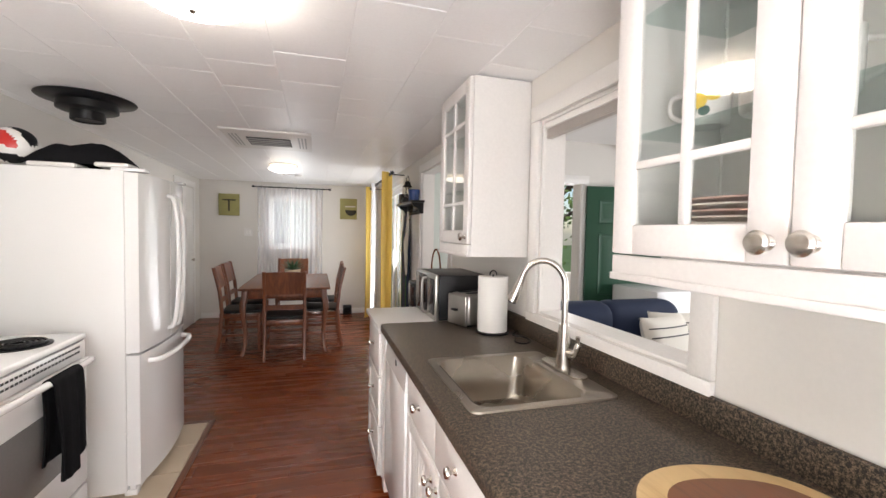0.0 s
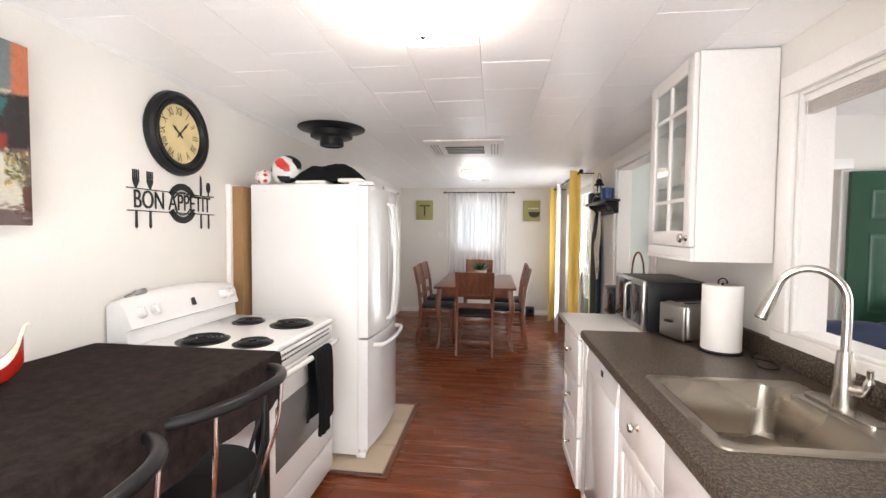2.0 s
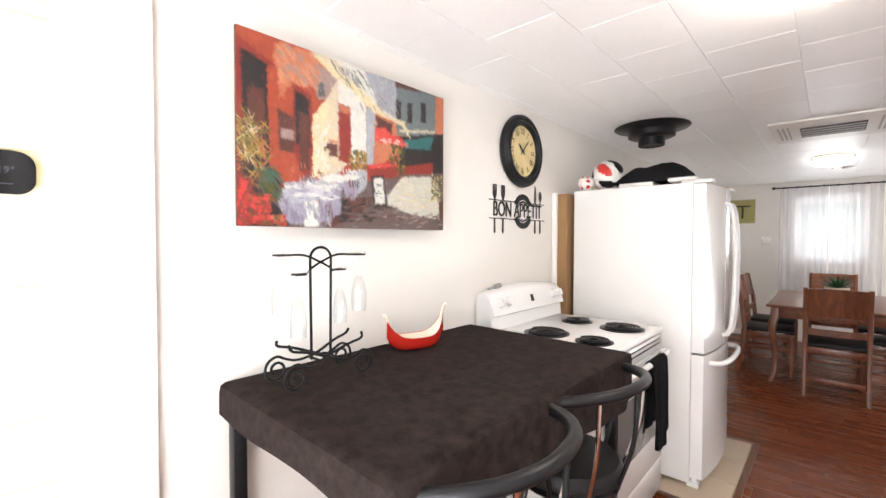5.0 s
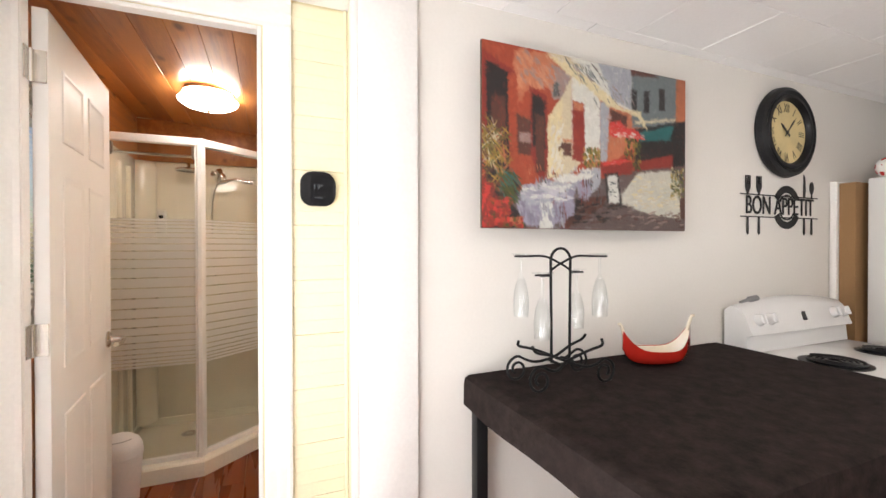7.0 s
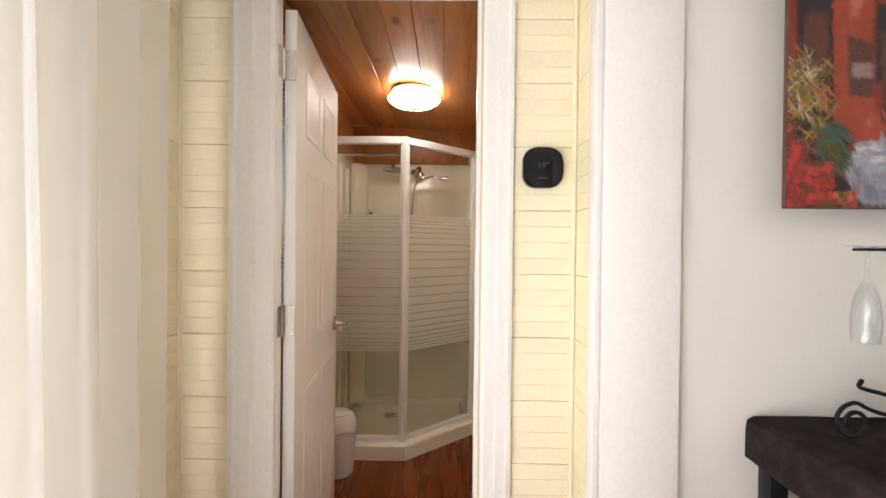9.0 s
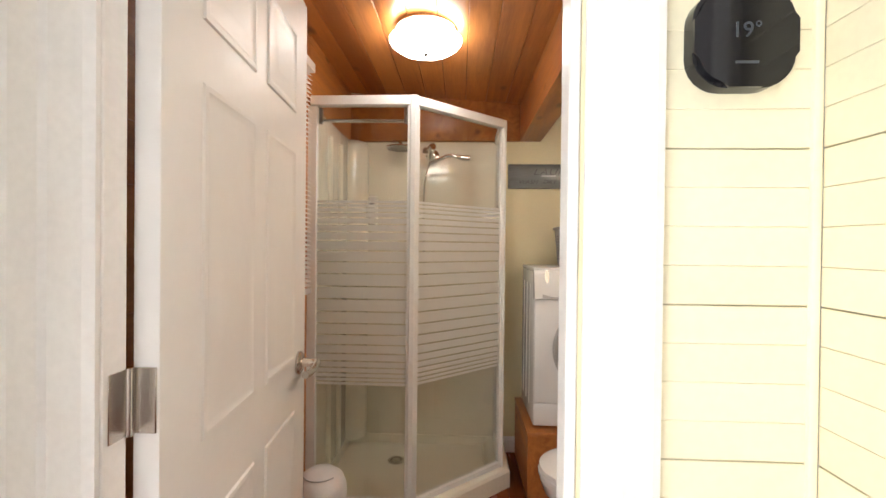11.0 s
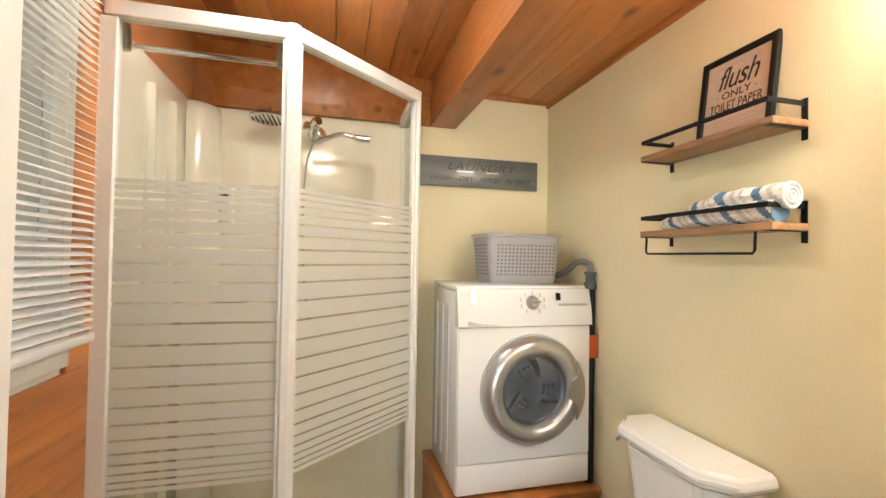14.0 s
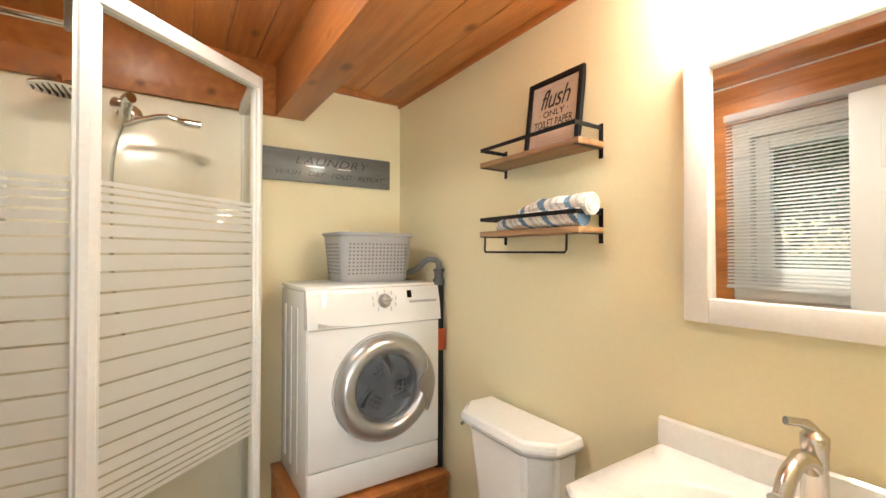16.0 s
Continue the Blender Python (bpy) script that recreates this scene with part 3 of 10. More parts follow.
def front_x(name, parent, xf, y0, y1, z0, z1, bead=False, th=0.02, material=None, rail=0.055):
    """A cabinet front facing -x: a frame round a sunk panel, with upright grooves where beaded."""
    material = material or M_CAB
    bm, beads = B(), []
    g = 0.0015
    y0, y1, z0, z1 = y0 + g, y1 - g, z0 + g, z1 - g
    if rail:
        box(bm, (xf, y0, z0), (xf + th, y0 + rail, z1), 0.003)
        box(bm, (xf, y1 - rail, z0), (xf + th, y1, z1), 0.003)
        box(bm, (xf, y0 + rail, z0), (xf + th, y1 - rail, z0 + rail), 0.003)
        box(bm, (xf, y0 + rail, z1 - rail), (xf + th, y1 - rail, z1), 0.003)
        if bead:
            y = y0 + rail - 0.004
            n = max(3, round((y1 - y0 - 2 * rail) / 0.045))
            w = (y1 - y0 - 2 * rail + 0.008) / n
            for k in range(n):
                beads.append(box(B(), (xf + 0.007, y + k * w + 0.002, z0 + rail - 0.004), (xf + th - 0.001, y + (k + 1) * w - 0.002, z1 - rail + 0.004), 0.003))
            box(bm, (xf + 0.011, y0 + rail - 0.004, z0 + rail - 0.004), (xf + th - 0.002, y1 - rail + 0.004, z1 - rail + 0.004))
        else:
            box(bm, (xf + 0.008, y0 + rail - 0.004, z0 + rail - 0.004), (xf + th - 0.001, y1 - rail + 0.004, z1 - rail + 0.004), 0.002)
    else:
        box(bm, (xf, y0, z0), (xf + th, y1, z1), 0.005)
    ob = part(name, bm, material, parent)
    for b in beads:
        part("bead_board", b, material, ob)
    return ob


# ---- kitchen: worktop side ----
def base_unit(y0, y1, knob_low, label, top=0.875):
    th = thing("base_cabinet", (0.72, (y0 + y1) / 2, 0), label, "cabinet", "base cabinets under the worktop")
    bm = B()
    box(bm, (0.43, y0 + 0.001, 0.10), (1.05, y1 - 0.001, top), 0.002, 1)
    part("body", bm, M_CAB, th)
    bm = B()
    box(bm, (0.47, y0 + 0.001, 0.0), (1.05, y1 - 0.001, 0.099))
    part("plinth", bm, M_CAB, th)
    d = front_x("drawer", th, 0.409, y0, y1, 0.685, 0.872, rail=0)
    knob(d, (0.409, (y0 + y1) / 2, 0.78), (-1, 0, 0))
    d = front_x("door", th, 0.409, y0, y1, 0.105, 0.68, bead=True)
    knob(d, (0.409, y0 + 0.03 if knob_low else y1 - 0.03, 0.62), (-1, 0, 0))
    return th


base_unit(1.265, 1.685, True, "white beadboard base cabinet with drawer and nickel knobs", 0.72)
base_unit(0.845, 1.265, False, "white beadboard base cabinet with drawer and nickel knobs", 0.72)
base_unit(0.42, 0.845, True, "white beadboard base cabinet with drawer and nickel knobs")
base_unit(-0.1, 0.42, False, "white beadboard base cabinet with drawer and nickel knobs")
base_unit(-0.6, -0.1, True, "white beadboard base cabinet with drawer and nickel knobs")
base_unit(-1.07, -0.6, False, "white beadboard base cabinet with drawer and nickel knobs")

th = thing("dishwasher", (0.72, 1.95, 0), "white slim dishwasher under the dark worktop", "dishwasher")
bm = B()
box(bm, (0.44, 1.69, 0.1), (1.05, 2.245, 0.872), 0.002, 1)
part("body", bm, M_ENAMEL, th)
bm = B()
box(bm, (0.47, 1.69, 0.0), (1.05, 2.245, 0.099))
part("plinth", bm, M_CAB, th)
bm = B()
box(bm, (0.40, 1.694, 0.105), (0.439, 2.2, 0.75), 0.006)
part("door", bm, M_ENAMEL, th)
bm = B()
prism(bm, [(0.40, 0.752), (0.44, 0.752), (0.44, 0.868), (0.408, 0.868)], "y", 1.694, 2.2)
panel = part("control_panel", bm, M_ENAMEL, th)
bm = B()
box(bm, (0.4005, 1.90, 0.80), (0.4045, 1.93, 0.825), 0.001, 1)
part("display", bm, M_BLACK, panel, "small dark window")
bm = B()
box(bm, (0.402, 2.206, 0.02), (0.43, 2.275, 0.872), 0.003)
part("filler_strip", bm, M_CAB, th)

th = thing("drawer_unit", (0.72, 2.5, 0), "white three-drawer cabinet with a white laminate top", "cabinet")
bm = B()
box(bm, (0.40, 2.30, 0.05), (1.05, 2.735, 0.86), 0.002, 1)
part("body", bm, M_CAB, th)
bm = B()
box(bm, (0.43, 2.31, 0.0), (1.05, 2.72, 0.049))
part("plinth", bm, M_CAB, th)
bm = B()
box(bm, (0.375, 2.292, 0.861), (1.055, 2.9, 0.891), 0.006)
part("top", bm, M_LAM, th, "white laminate top")
for z0, z1 in ((0.06, 0.33), (0.335, 0.61), (0.615, 0.855)):
    d = front_x("drawer", th, 0.379, 2.30, 2.735, z0, z1, bead=z1 < 0.8, rail=0.05 if z1 < 0.8 else 0)
    knob(d, (0.379, 2.517, (z0 + z1) / 2 + 0.02), (-1, 0, 0))

# worktop with a cut-out for the sink
bm = B()
z0, z1 = 0.876, 0.915
pr = [(0.385, z0), (0.40, z0), (1.055, z0), (1.055, z1), (0.40, z1), (0.389, z1 - 0.004), (0.385, z1 - 0.014)]
prism(bm, pr, "y", -1.08, 1.11)
prism(bm, pr, "y", 1.572, 2.288)
prism(bm, [p if p[0] < 1 else (0.50, p[1]) for p in pr], "y", 1.11, 1.572)
box(bm, (0.90, 1.11, z0), (1.055, 1.572, z1))
top = solid("worktop", bm, M_CTOP, "dark brown speckled stone-look laminate worktop", "countertop")
bm = B()
prism(bm, [(1.034, 0.916), (1.056, 0.916), (1.056, 1.0), (1.046, 1.004), (1.037, 1.0), (1.034, 0.992)], "y", -1.08, 2.288)
solid("backsplash", bm, M_CTOP, "dark speckled laminate upstand along the wall", "backsplash")

# sink
th = thing("kitchen_sink", (0.70, 1.33, 0.915), "brushed stainless drop-in sink set into the worktop", "sink")
X0, X1, Y0, Y1 = 0.462, 0.958, 1.082, 1.602


def ring(x0, x1, y0, y1, r, z):
    return [(x, y, z) for x, y in rounded(x0, x1, y0, y1, r, 6)]


bm = B()
loft(bm, [ring(X0, X1, Y0, Y1, 0.03, 0.9155), ring(X0 + 0.002, X1 - 0.002, Y0 + 0.002, Y1 - 0.002, 0.03, 0.921), ring(X0 + 0.012, X1 - 0.012, Y0 + 0.012, Y1 - 0.012, 0.03, 0.9225),
          ring(0.490, 0.868, 1.110, 1.570, 0.05, 0.9215), ring(0.495, 0.863, 1.115, 1.565, 0.055, 0.915), ring(0.503, 0.855, 1.123, 1.557, 0.06, 0.80), ring(0.518, 0.84, 1.138, 1.542, 0.06, 0.755), ring(0.56, 0.79, 1.18, 1.50, 0.06, 0.742), ring(0.64, 0.687, 1.30, 1.36, 0.02, 0.738)], False, True)
part("bowl", bm, M_SINK, th)
bm = B()
lathe(bm, [(0, 0.7405), (0.02, 0.7405), (0.036, 0.742), (0.04, 0.7405), (0.041, 0.739)], Matrix.Translation((0.663, 1.33, 0)), 28)
part("drain", bm, M_CHROME, th)
th = thing("kitchen_faucet", (0.89, 1.33, 0.922), "tall brushed nickel gooseneck pull-down kitchen faucet", "faucet")
FX, FY = 0.925, 1.36
bm = B()
loft(bm, [[(FX + (x - 0) , FY + y, z) for x, y in rounded(-0.03, 0.03, -0.125, 0.125, 0.029, 6)] for z in (0.9225, 0.929)])
part("deck_plate", bm, M_NICKEL, th)
bm = B()
lathe(bm, [(0, 0.929), (0.029, 0.929), (0.028, 0.945), (0.025, 0.99), (0.022, 1.04), (0.0185, 1.09), (0, 1.09)], Matrix.Translation((FX, FY, 0)), 28)
part("body", bm, M_NICKEL, th)
bm = B()
dv = Vector((-0.80, 0.60, 0)).normalized()
neck = spline([Vector((FX, FY, 1.08)), Vector((FX, FY, 1.20))] + [Vector((FX, FY, 1.225)) + dv * (0.082 * (1 - math.cos(a))) + Vector((0, 0, 0.095 * math.sin(a))) for a in [radians(k) for k in (20, 50, 80, 110, 140, 165)]], 5)
tube(bm, neck, 0.0115, 14)
part("gooseneck", bm, M_NICKEL, th)
e, f = neck[-1], (neck[-1] - neck[-3]).normalized()
bm = B()
tube(bm, [e - f * 0.005, e + f * 0.02, e + f * 0.06, e + f * 0.095], [0.0125, 0.0145, 0.019, 0.02], 18)
head = part("spray_head", bm, M_NICKEL, th)
bm = B()
tube(bm, [e + f * 0.0955, e + f * 0.1], [0.0175, 0.0165], 18)
part("nozzle", bm, M_BLACK, head, "dark rubber spray nozzle")
bm = B()
tube(bm, spline([(FX + 0.005, FY - 0.015, 0.985), (FX + 0.015, FY - 0.045, 0.99), (FX + 0.02, FY - 0.055, 1.02), (FX + 0.018, FY - 0.06, 1.055)], 4), [0.016] * 5 + [0.012] * 4 + [0.008] * 4, 12)
part("lever", bm, M_NICKEL, th)

# round wooden board with its bark edge
th = thing("cutting_board", (0.76, 0.50, 0.916), "round live-edge wooden serving board with bark rim", "cutting board")
M_HEART = wood("walnut_heartwood", (0.05, 0.018, 0.008), (0.17, 0.06, 0.022), "y", 1.6, 0.4)
M_SAP = wood("pale_sapwood", (0.42, 0.26, 0.11), (0.58, 0.40, 0.19), "y", 1.5, 0.45)


def blob(r, z, wob, cx=0.76, cy=0.50, n=48):
    return [(cx + r * (1 + wob * noise.noise(Vector((math.cos(2 * math.pi * k / n), math.sin(2 * math.pi * k / n), 1.7)))) * math.cos(2 * math.pi * k / n) * 1.0, cy + r * (1 + wob * noise.noise(Vector((math.cos(2 * math.pi * k / n), math.sin(2 * math.pi * k / n), 1.7)))) * math.sin(2 * math.pi * k / n), z) for k in range(n)]


bm = B()
loft(bm, [blob(0.196, 0.917, 0.06), blob(0.207, 0.925, 0.06), blob(0.209, 0.936, 0.06), blob(0.200, 0.941, 0.06)])
part("bark_rim", bm, M_BARK, th, "rough brown bark rim")
bm = B()
loft(bm, [blob(0.190, 0.9405, 0.06), blob(0.202, 0.9425, 0.06), blob(0.196, 0.944, 0.06)])
part("sapwood", bm, M_SAP, th, "pale yellow sapwood ring")
bm = B()
loft(bm, [blob(0.155, 0.9435, 0.16), blob(0.154, 0.9447, 0.16)])
part("heartwood", bm, M_HEART, th, "dark red-brown heartwood")

# paper towel on its stand
th = thing("paper_towel_holder", (0.90, 1.97, 0.916), "upright holder with a full white paper towel roll", "paper towel")
M_PAPER = mat("paper_towel", (0.83, 0.81, 0.77), 0.9, var=0.02, fine=300, finevar=0.03, bump=0.5)
m = Matrix.Translation((0.905, 1.975, 0))
bm = B()
lathe(bm, [(0, 0.9165), (0.085, 0.9165), (0.085, 0.922), (0.02, 0.926), (0, 0.926)], m)
part("base", bm, M_BLACKM, th)
bm = B()
lathe(bm, [(0.02, 0.927), (0.074, 0.927), (0.0755, 0.932), (0.0755, 1.197), (0.074, 1.202), (0.02, 1.202)], m, 48, True)
part("roll", bm, M_PAPER, th)
bm = B()
cyl(bm, (0.905, 1.975, 0.926), (0.905, 1.975, 1.21), 0.005, n=12)
tube(bm, [(0.905 + 0.018 * math.cos(a), 1.975, 1.212 + 0.018 * math.sin(a)) for a in [radians(k) for k in range(-20, 201, 20)]], 0.003, 8)
part("post", bm, M_BLACKM, th)

# toaster
th = thing("toaster_oven", (0.88, 2.2, 0.916), "small brushed steel toaster beside the microwave", "toaster")
bm = B()
rot = Matrix.Translation((0.91, 2.20, 0)) @ Matrix.Rotation(radians(18), 4, "Z")
box(bm, (-0.13, -0.085, 0.925), (0.13, 0.085, 1.09), 0.02, 3, m=rot)
part("shell", bm, M_STEEL, th)
bm = B()
box(bm, (-0.145, -0.08, 0.922), (-0.128, 0.08, 1.085), 0.012, 3, m=rot)
end = part("end_cap", bm, M_STEEL, th)
bm = B()
box(bm, (-0.17, -0.02, 1.0), (-0.146, 0.02, 1.012), 0.004, m=rot)
part("lever", bm, M_BLACK, end)
bm = B()
for yy in (-0.035, 0.035):
    box(bm, (-0.1, yy - 0.014, 1.0895), (0.1, yy + 0.014, 1.094), 0.001, 1, m=rot)
part("slot", bm, M_BLACK, th, "dark toasting slots")
for sx in (-0.1, 0.1):
    bm = B()
    box(bm, (sx - 0.015, -0.07, 0.9165), (sx + 0.015, 0.07, 0.926), 0.003, m=rot)
    part("foot", bm, M_BLACK, th)
bm = B()
tube(bm, spline([(1.0, 1.93, 0.92), (0.97, 1.84, 0.92), (0.93, 1.76, 0.921), (0.955, 1.72, 0.921), (1.0, 1.75, 0.921), (1.01, 1.82, 0.921), (0.97, 1.87, 0.924), (1.02, 1.92, 0.93)], 6), 0.0035, 8)
solid("power_cord", bm, M_BLACK, "loose black power cord lying on the worktop", "cable")

# microwave
th = thing("microwave", (0.87, 2.62, 0.892), "black and silver microwave oven on the drawer unit", "microwave")
bm = B()
box(bm, (0.735, 2.36, 0.9), (1.04, 2.84, 1.165), 0.006)
part("body", bm, M_BLACK, th)
bm = B()
box(bm, (0.71, 2.355, 0.898), (0.734, 2.845, 1.168), 0.006)
door = part("front", bm, M_STEEL, th, "silver front frame")
bm = B()
box(bm, (0.706, 2.545, 0.915), (0.7105, 2.835, 1.15), 0.004)
part("window", bm, M_GLOSSB, door, "dark glass window")
bm = B()
box(bm, (0.706, 2.38, 0.93), (0.7105, 2.49, 1.14), 0.002)
part("keypad", bm, M_GLOSSB, door)
bm = B()
tube(bm, spline([(0.706, 2.525, 0.925), (0.675, 2.525, 0.94), (0.672, 2.525, 1.03), (0.675, 2.525, 1.125), (0.706, 2.525, 1.14)], 5), 0.009, 10)
part("handle", bm, M_STEEL, door)
for yy in (2.42, 2.78):
    bm = B()
    cyl(bm, (0.87, yy, 0.892), (0.87, yy, 0.9005), 0.015, n=12)
    part("foot", bm, M_BLACK, th)

# stand and black box past the drawer unit, basket on top
th = thing("black_radio_box", (0.88, 3.02, 0), "black boxy stereo unit on a slim black stand", "stereo")
bm = B()
box(bm, (0.72, 2.92, 0.86), (1.04, 3.16, 1.05), 0.01)
body = part("body", bm, M_BLACK, th)
bm = B()
box(bm, (0.7165, 2.94, 0.88), (0.7205, 3.14, 1.03), 0.002)
part("front_panel", bm, M_GLOSSB, body)
bm = B()
box(bm, (0.75, 2.94, 0.0), (1.04, 3.14, 0.859), 0.006)
part("stand", bm, M_BLACKM, th)
th = thing("wicker_basket", (0.90, 3.02, 1.051), "small red-brown wicker basket with a hoop handle", "basket")
M_WICK = mat("wicker", (0.20, 0.07, 0.025), 0.6, var=0.25, big=20, fine=150, finevar=0.2, bump=0.8)
bm = B()
lathe(bm, [(0, 1.053), (0.07, 1.053), (0.10, 1.09), (0.125, 1.13), (0.118, 1.13), (0.094, 1.093), (0.066, 1.06), (0, 1.06)], Matrix.Translation((0.90, 3.03, 0)), 32)
part("bowl", bm, M_WICK, th)
bm = B()
tube(bm, [(0.90, 3.03 + 0.12 * math.cos(a), 1.13 + 0.16 * math.sin(a)) for a in [math.pi * k / 16 for k in range(17)]], 0.006, 8)
part("handle", bm, M_WICK, th)


# ---- wall cabinets with glazed doors ----
def glazed_door(parent, xf, y0, y1, z0, z1, knob_y):
    g = 0.0015
    y0, y1 = y0 + g, y1 - g
    st, th = 0.066, 0.02
    bm = B()
    box(bm, (xf, y0, z0), (xf + th, y0 + st, z1), 0.004)
    box(bm, (xf, y1 - st, z0), (xf + th, y1, z1), 0.004)
    box(bm, (xf, y0 + st, z0), (xf + th, y1 - st, z0 + st), 0.004)
    box(bm, (xf, y0 + st, z1 - st), (xf + th, y1 - st, z1), 0.004)
    d = part("door", bm, M_CAB, parent, "white door with small glass panes")
    a, b, c, e = y0 + st, y1 - st, z0 + st, z1 - st
    mid, lo, hi = (a + b) / 2, c + (e - c) * 0.205, c + (e - c) * 0.795
    bm = B()
    box(bm, (xf + 0.002, mid - 0.0105, c), (xf + 0.017, mid + 0.0105, e), 0.003)
    for z in (lo, hi):
        box(bm, (xf + 0.003, a, z - 0.009), (xf + 0.016, b, z + 0.009), 0.003)
    part("glazing_bar", bm, M_CAB, d)
    for u0, u1 in ((a, mid - 0.008), (mid + 0.008, b)):
        for w0, w1 in ((c, lo - 0.008), (lo + 0.008, hi - 0.008), (hi + 0.008, e)):
            bm = B()
            box(bm, (xf + 0.008, u0, w0), (xf + 0.011, u1, w1))
            o = part("pane", bm, M_GLASS, d)
            o.visible_shadow = False
    knob(d, (xf, knob_y, z0 + 0.035), (-1, 0, 0), r=0.02)


def wall_cabinet(y0, y1, z0, z1, doors, label, near_side):
    th = thing("wall_cabinet", (0.9, (y0 + y1) / 2, z0), label, "cabinet", "glazed wall cabinets")
    x0, x1, t = 0.756, 1.055, 0.018
    bz = z0 + 0.06
    bm = B()
    box(bm, (x0, y0, z0 if near_side else bz), (x1, y0 + t, z1), 0.001, 1)
    part("side", bm, M_LAM, th)
    bm = B()
    box(bm, (x0, y1 - t, bz), (x1, y1, z1), 0.001, 1)
    part("side", bm, M_LAM, th)
    bm = B()
    box(bm, (x1 - 0.008, y0 + t, bz), (x1, y1 - t, z1))
    box(bm, (x0, y0 + t, bz), (x1 - 0.008, y1 - t, bz + t))
    box(bm, (x0, y0 + t, z1 - t), (x1 - 0.008, y1 - t, z1))
    part("carcass", bm, M_LAM, th)
    for z in (bz + 0.275, bz + 0.547):
        bm = B()
        box(bm, (x0 + 0.02, y0 + t + 0.001, z), (x1 - 0.01, y1 - t - 0.001, z + 0.006))
        o = part("glass_shelf", bm, M_SHELFG, th, "greenish glass shelf")
        o.visible_shadow = False
    bm = B()
    box(bm, (x0 - 0.018, y0, z0), (x0, y1, bz - 0.002), 0.003)
    box(bm, (x0 - 0.024, y0, z0), (x0 - 0.0185, y1, z0 + 0.016), 0.002)
    part("light_rail", bm, M_CAB, th)
    w = (y1 - y0) / doors
    for k in range(doors):
        a, b = y0 + k * w, y0 + (k + 1) * w
        kn = (b - 0.032 if k % 2 == 0 else a + 0.032) if doors > 1 else a + 0.035
        glazed_door(th, x0 - 0.021, a, b, bz + 0.002, z1 - 0.004, kn)
    return th


wall_cabinet(1.905, 2.385, 1.302, 2.162, 1, "white wall cabinet with a glazed door by the hatch", True)
wall_cabinet(-0.727, 0.877, 1.315, 2.165, 4, "large white wall cabinet with glazed doors over the worktop", False)

# crockery behind the glass
M_PLATE = mat("stoneware_plate", (0.74, 0.66, 0.60), 0.25, var=0.05, coat=0.3)
M_PLATE2 = mat("pink_stoneware", (0.58, 0.38, 0.33), 0.3, var=0.06, coat=0.3)
M_MUG = mat("mug_glaze", (0.80, 0.77, 0.74), 0.2, var=0.02, coat=0.4)
M_LEMON = mat("lemon_print", (0.80, 0.55, 0.05), 0.3, var=0.1)
M_LEAFP = mat("leaf_print", (0.05, 0.12, 0.10), 0.35, var=0.1)
z = 1.3935
for k in range(8):
    bm = B()
    r = 0.118 - (0.004 if k % 3 == 1 else 0)
    lathe(bm, [(0, z + 0.002), (r * 0.55, z), (r * 0.62, z + 0.004), (r, z + 0.014), (r - 0.003, z + 0.018), (r * 0.6, z + 0.008), (0, z + 0.006)], Matrix.Translation((0.895, 0.66, 0)), 40)
    solid("dinner_plate", bm, M_PLATE2 if k in (5, 7) else M_PLATE, "glazed stoneware dinner plate in a stack", "plate", "stack of plates in the cabinet")
    z += 0.0125


def mug(x, y, z, r=0.045, h=0.10, lemons=False, turn=0, material=None, label="white glazed mug on a glass shelf"):
    th = thing("mug", (x, y, z), label, "mug", "mugs in the wall cabinet")
    bm = B()
    lathe(bm, [(0, z + 0.0005), (r * 0.8, z + 0.0005), (r * 0.95, z + 0.008), (r, z + h * 0.5), (r, z + h), (r - 0.004, z + h), (r - 0.005, z + 0.012), (0, z + 0.01)], Matrix.Translation((x, y, 0)), 32)
    body = part("body", bm, material or M_MUG, th)
    bm = B()
    d = Vector((math.cos(turn), math.sin(turn), 0))
    c = Vector((x, y, z))
    tube(bm, spline([c + d * (r - 0.002) + Vector((0, 0, h * 0.82)), c + d * (r + 0.026) + Vector((0, 0, h * 0.75)), c + d * (r + 0.028) + Vector((0, 0, h * 0.4)), c + d * (r - 0.002) + Vector((0, 0, h * 0.2))], 5), 0.0055, 8)
    part("handle", bm, material or M_MUG, th)
    if lemons:
        for k, (a, q, s) in enumerate(((200, 0.5, 0.018), (235, 0.62, 0.016), (170, 0.66, 0.015), (150, 0.4, 0.017))):
            bm = B()
            dd = Vector((math.cos(radians(a)), math.sin(radians(a)), 0))
            mm = Matrix.Translation(c + dd * (r - 0.001) + Vector((0, 0, h * q))) @ dd.to_track_quat("Z", "Y").to_matrix().to_4x4()
            lathe(bm, [(0, 0), (s, 0), (s * 0.8, 0.0022), (0, 0.003)], mm, 16)
            part("lemon", bm, M_LEMON, body, "painted yellow lemon")
        for a, q in ((185, 0.3), (215, 0.28), (220, 0.8), (190, 0.85)):
            bm = B()
            dd = Vector((math.cos(radians(a)), math.sin(radians(a)), 0))
            mm = Matrix.Translation(c + dd * (r - 0.0005) + Vector((0, 0, h * q))) @ dd.to_track_quat("Z", "Y").to_matrix().to_4x4()
            lathe(bm, [(0, 0), (0.011, 0), (0.008, 0.0012), (0, 0.0015)], mm, 12)
            part("leaf", bm, M_LEAFP, body, "painted dark leaf")


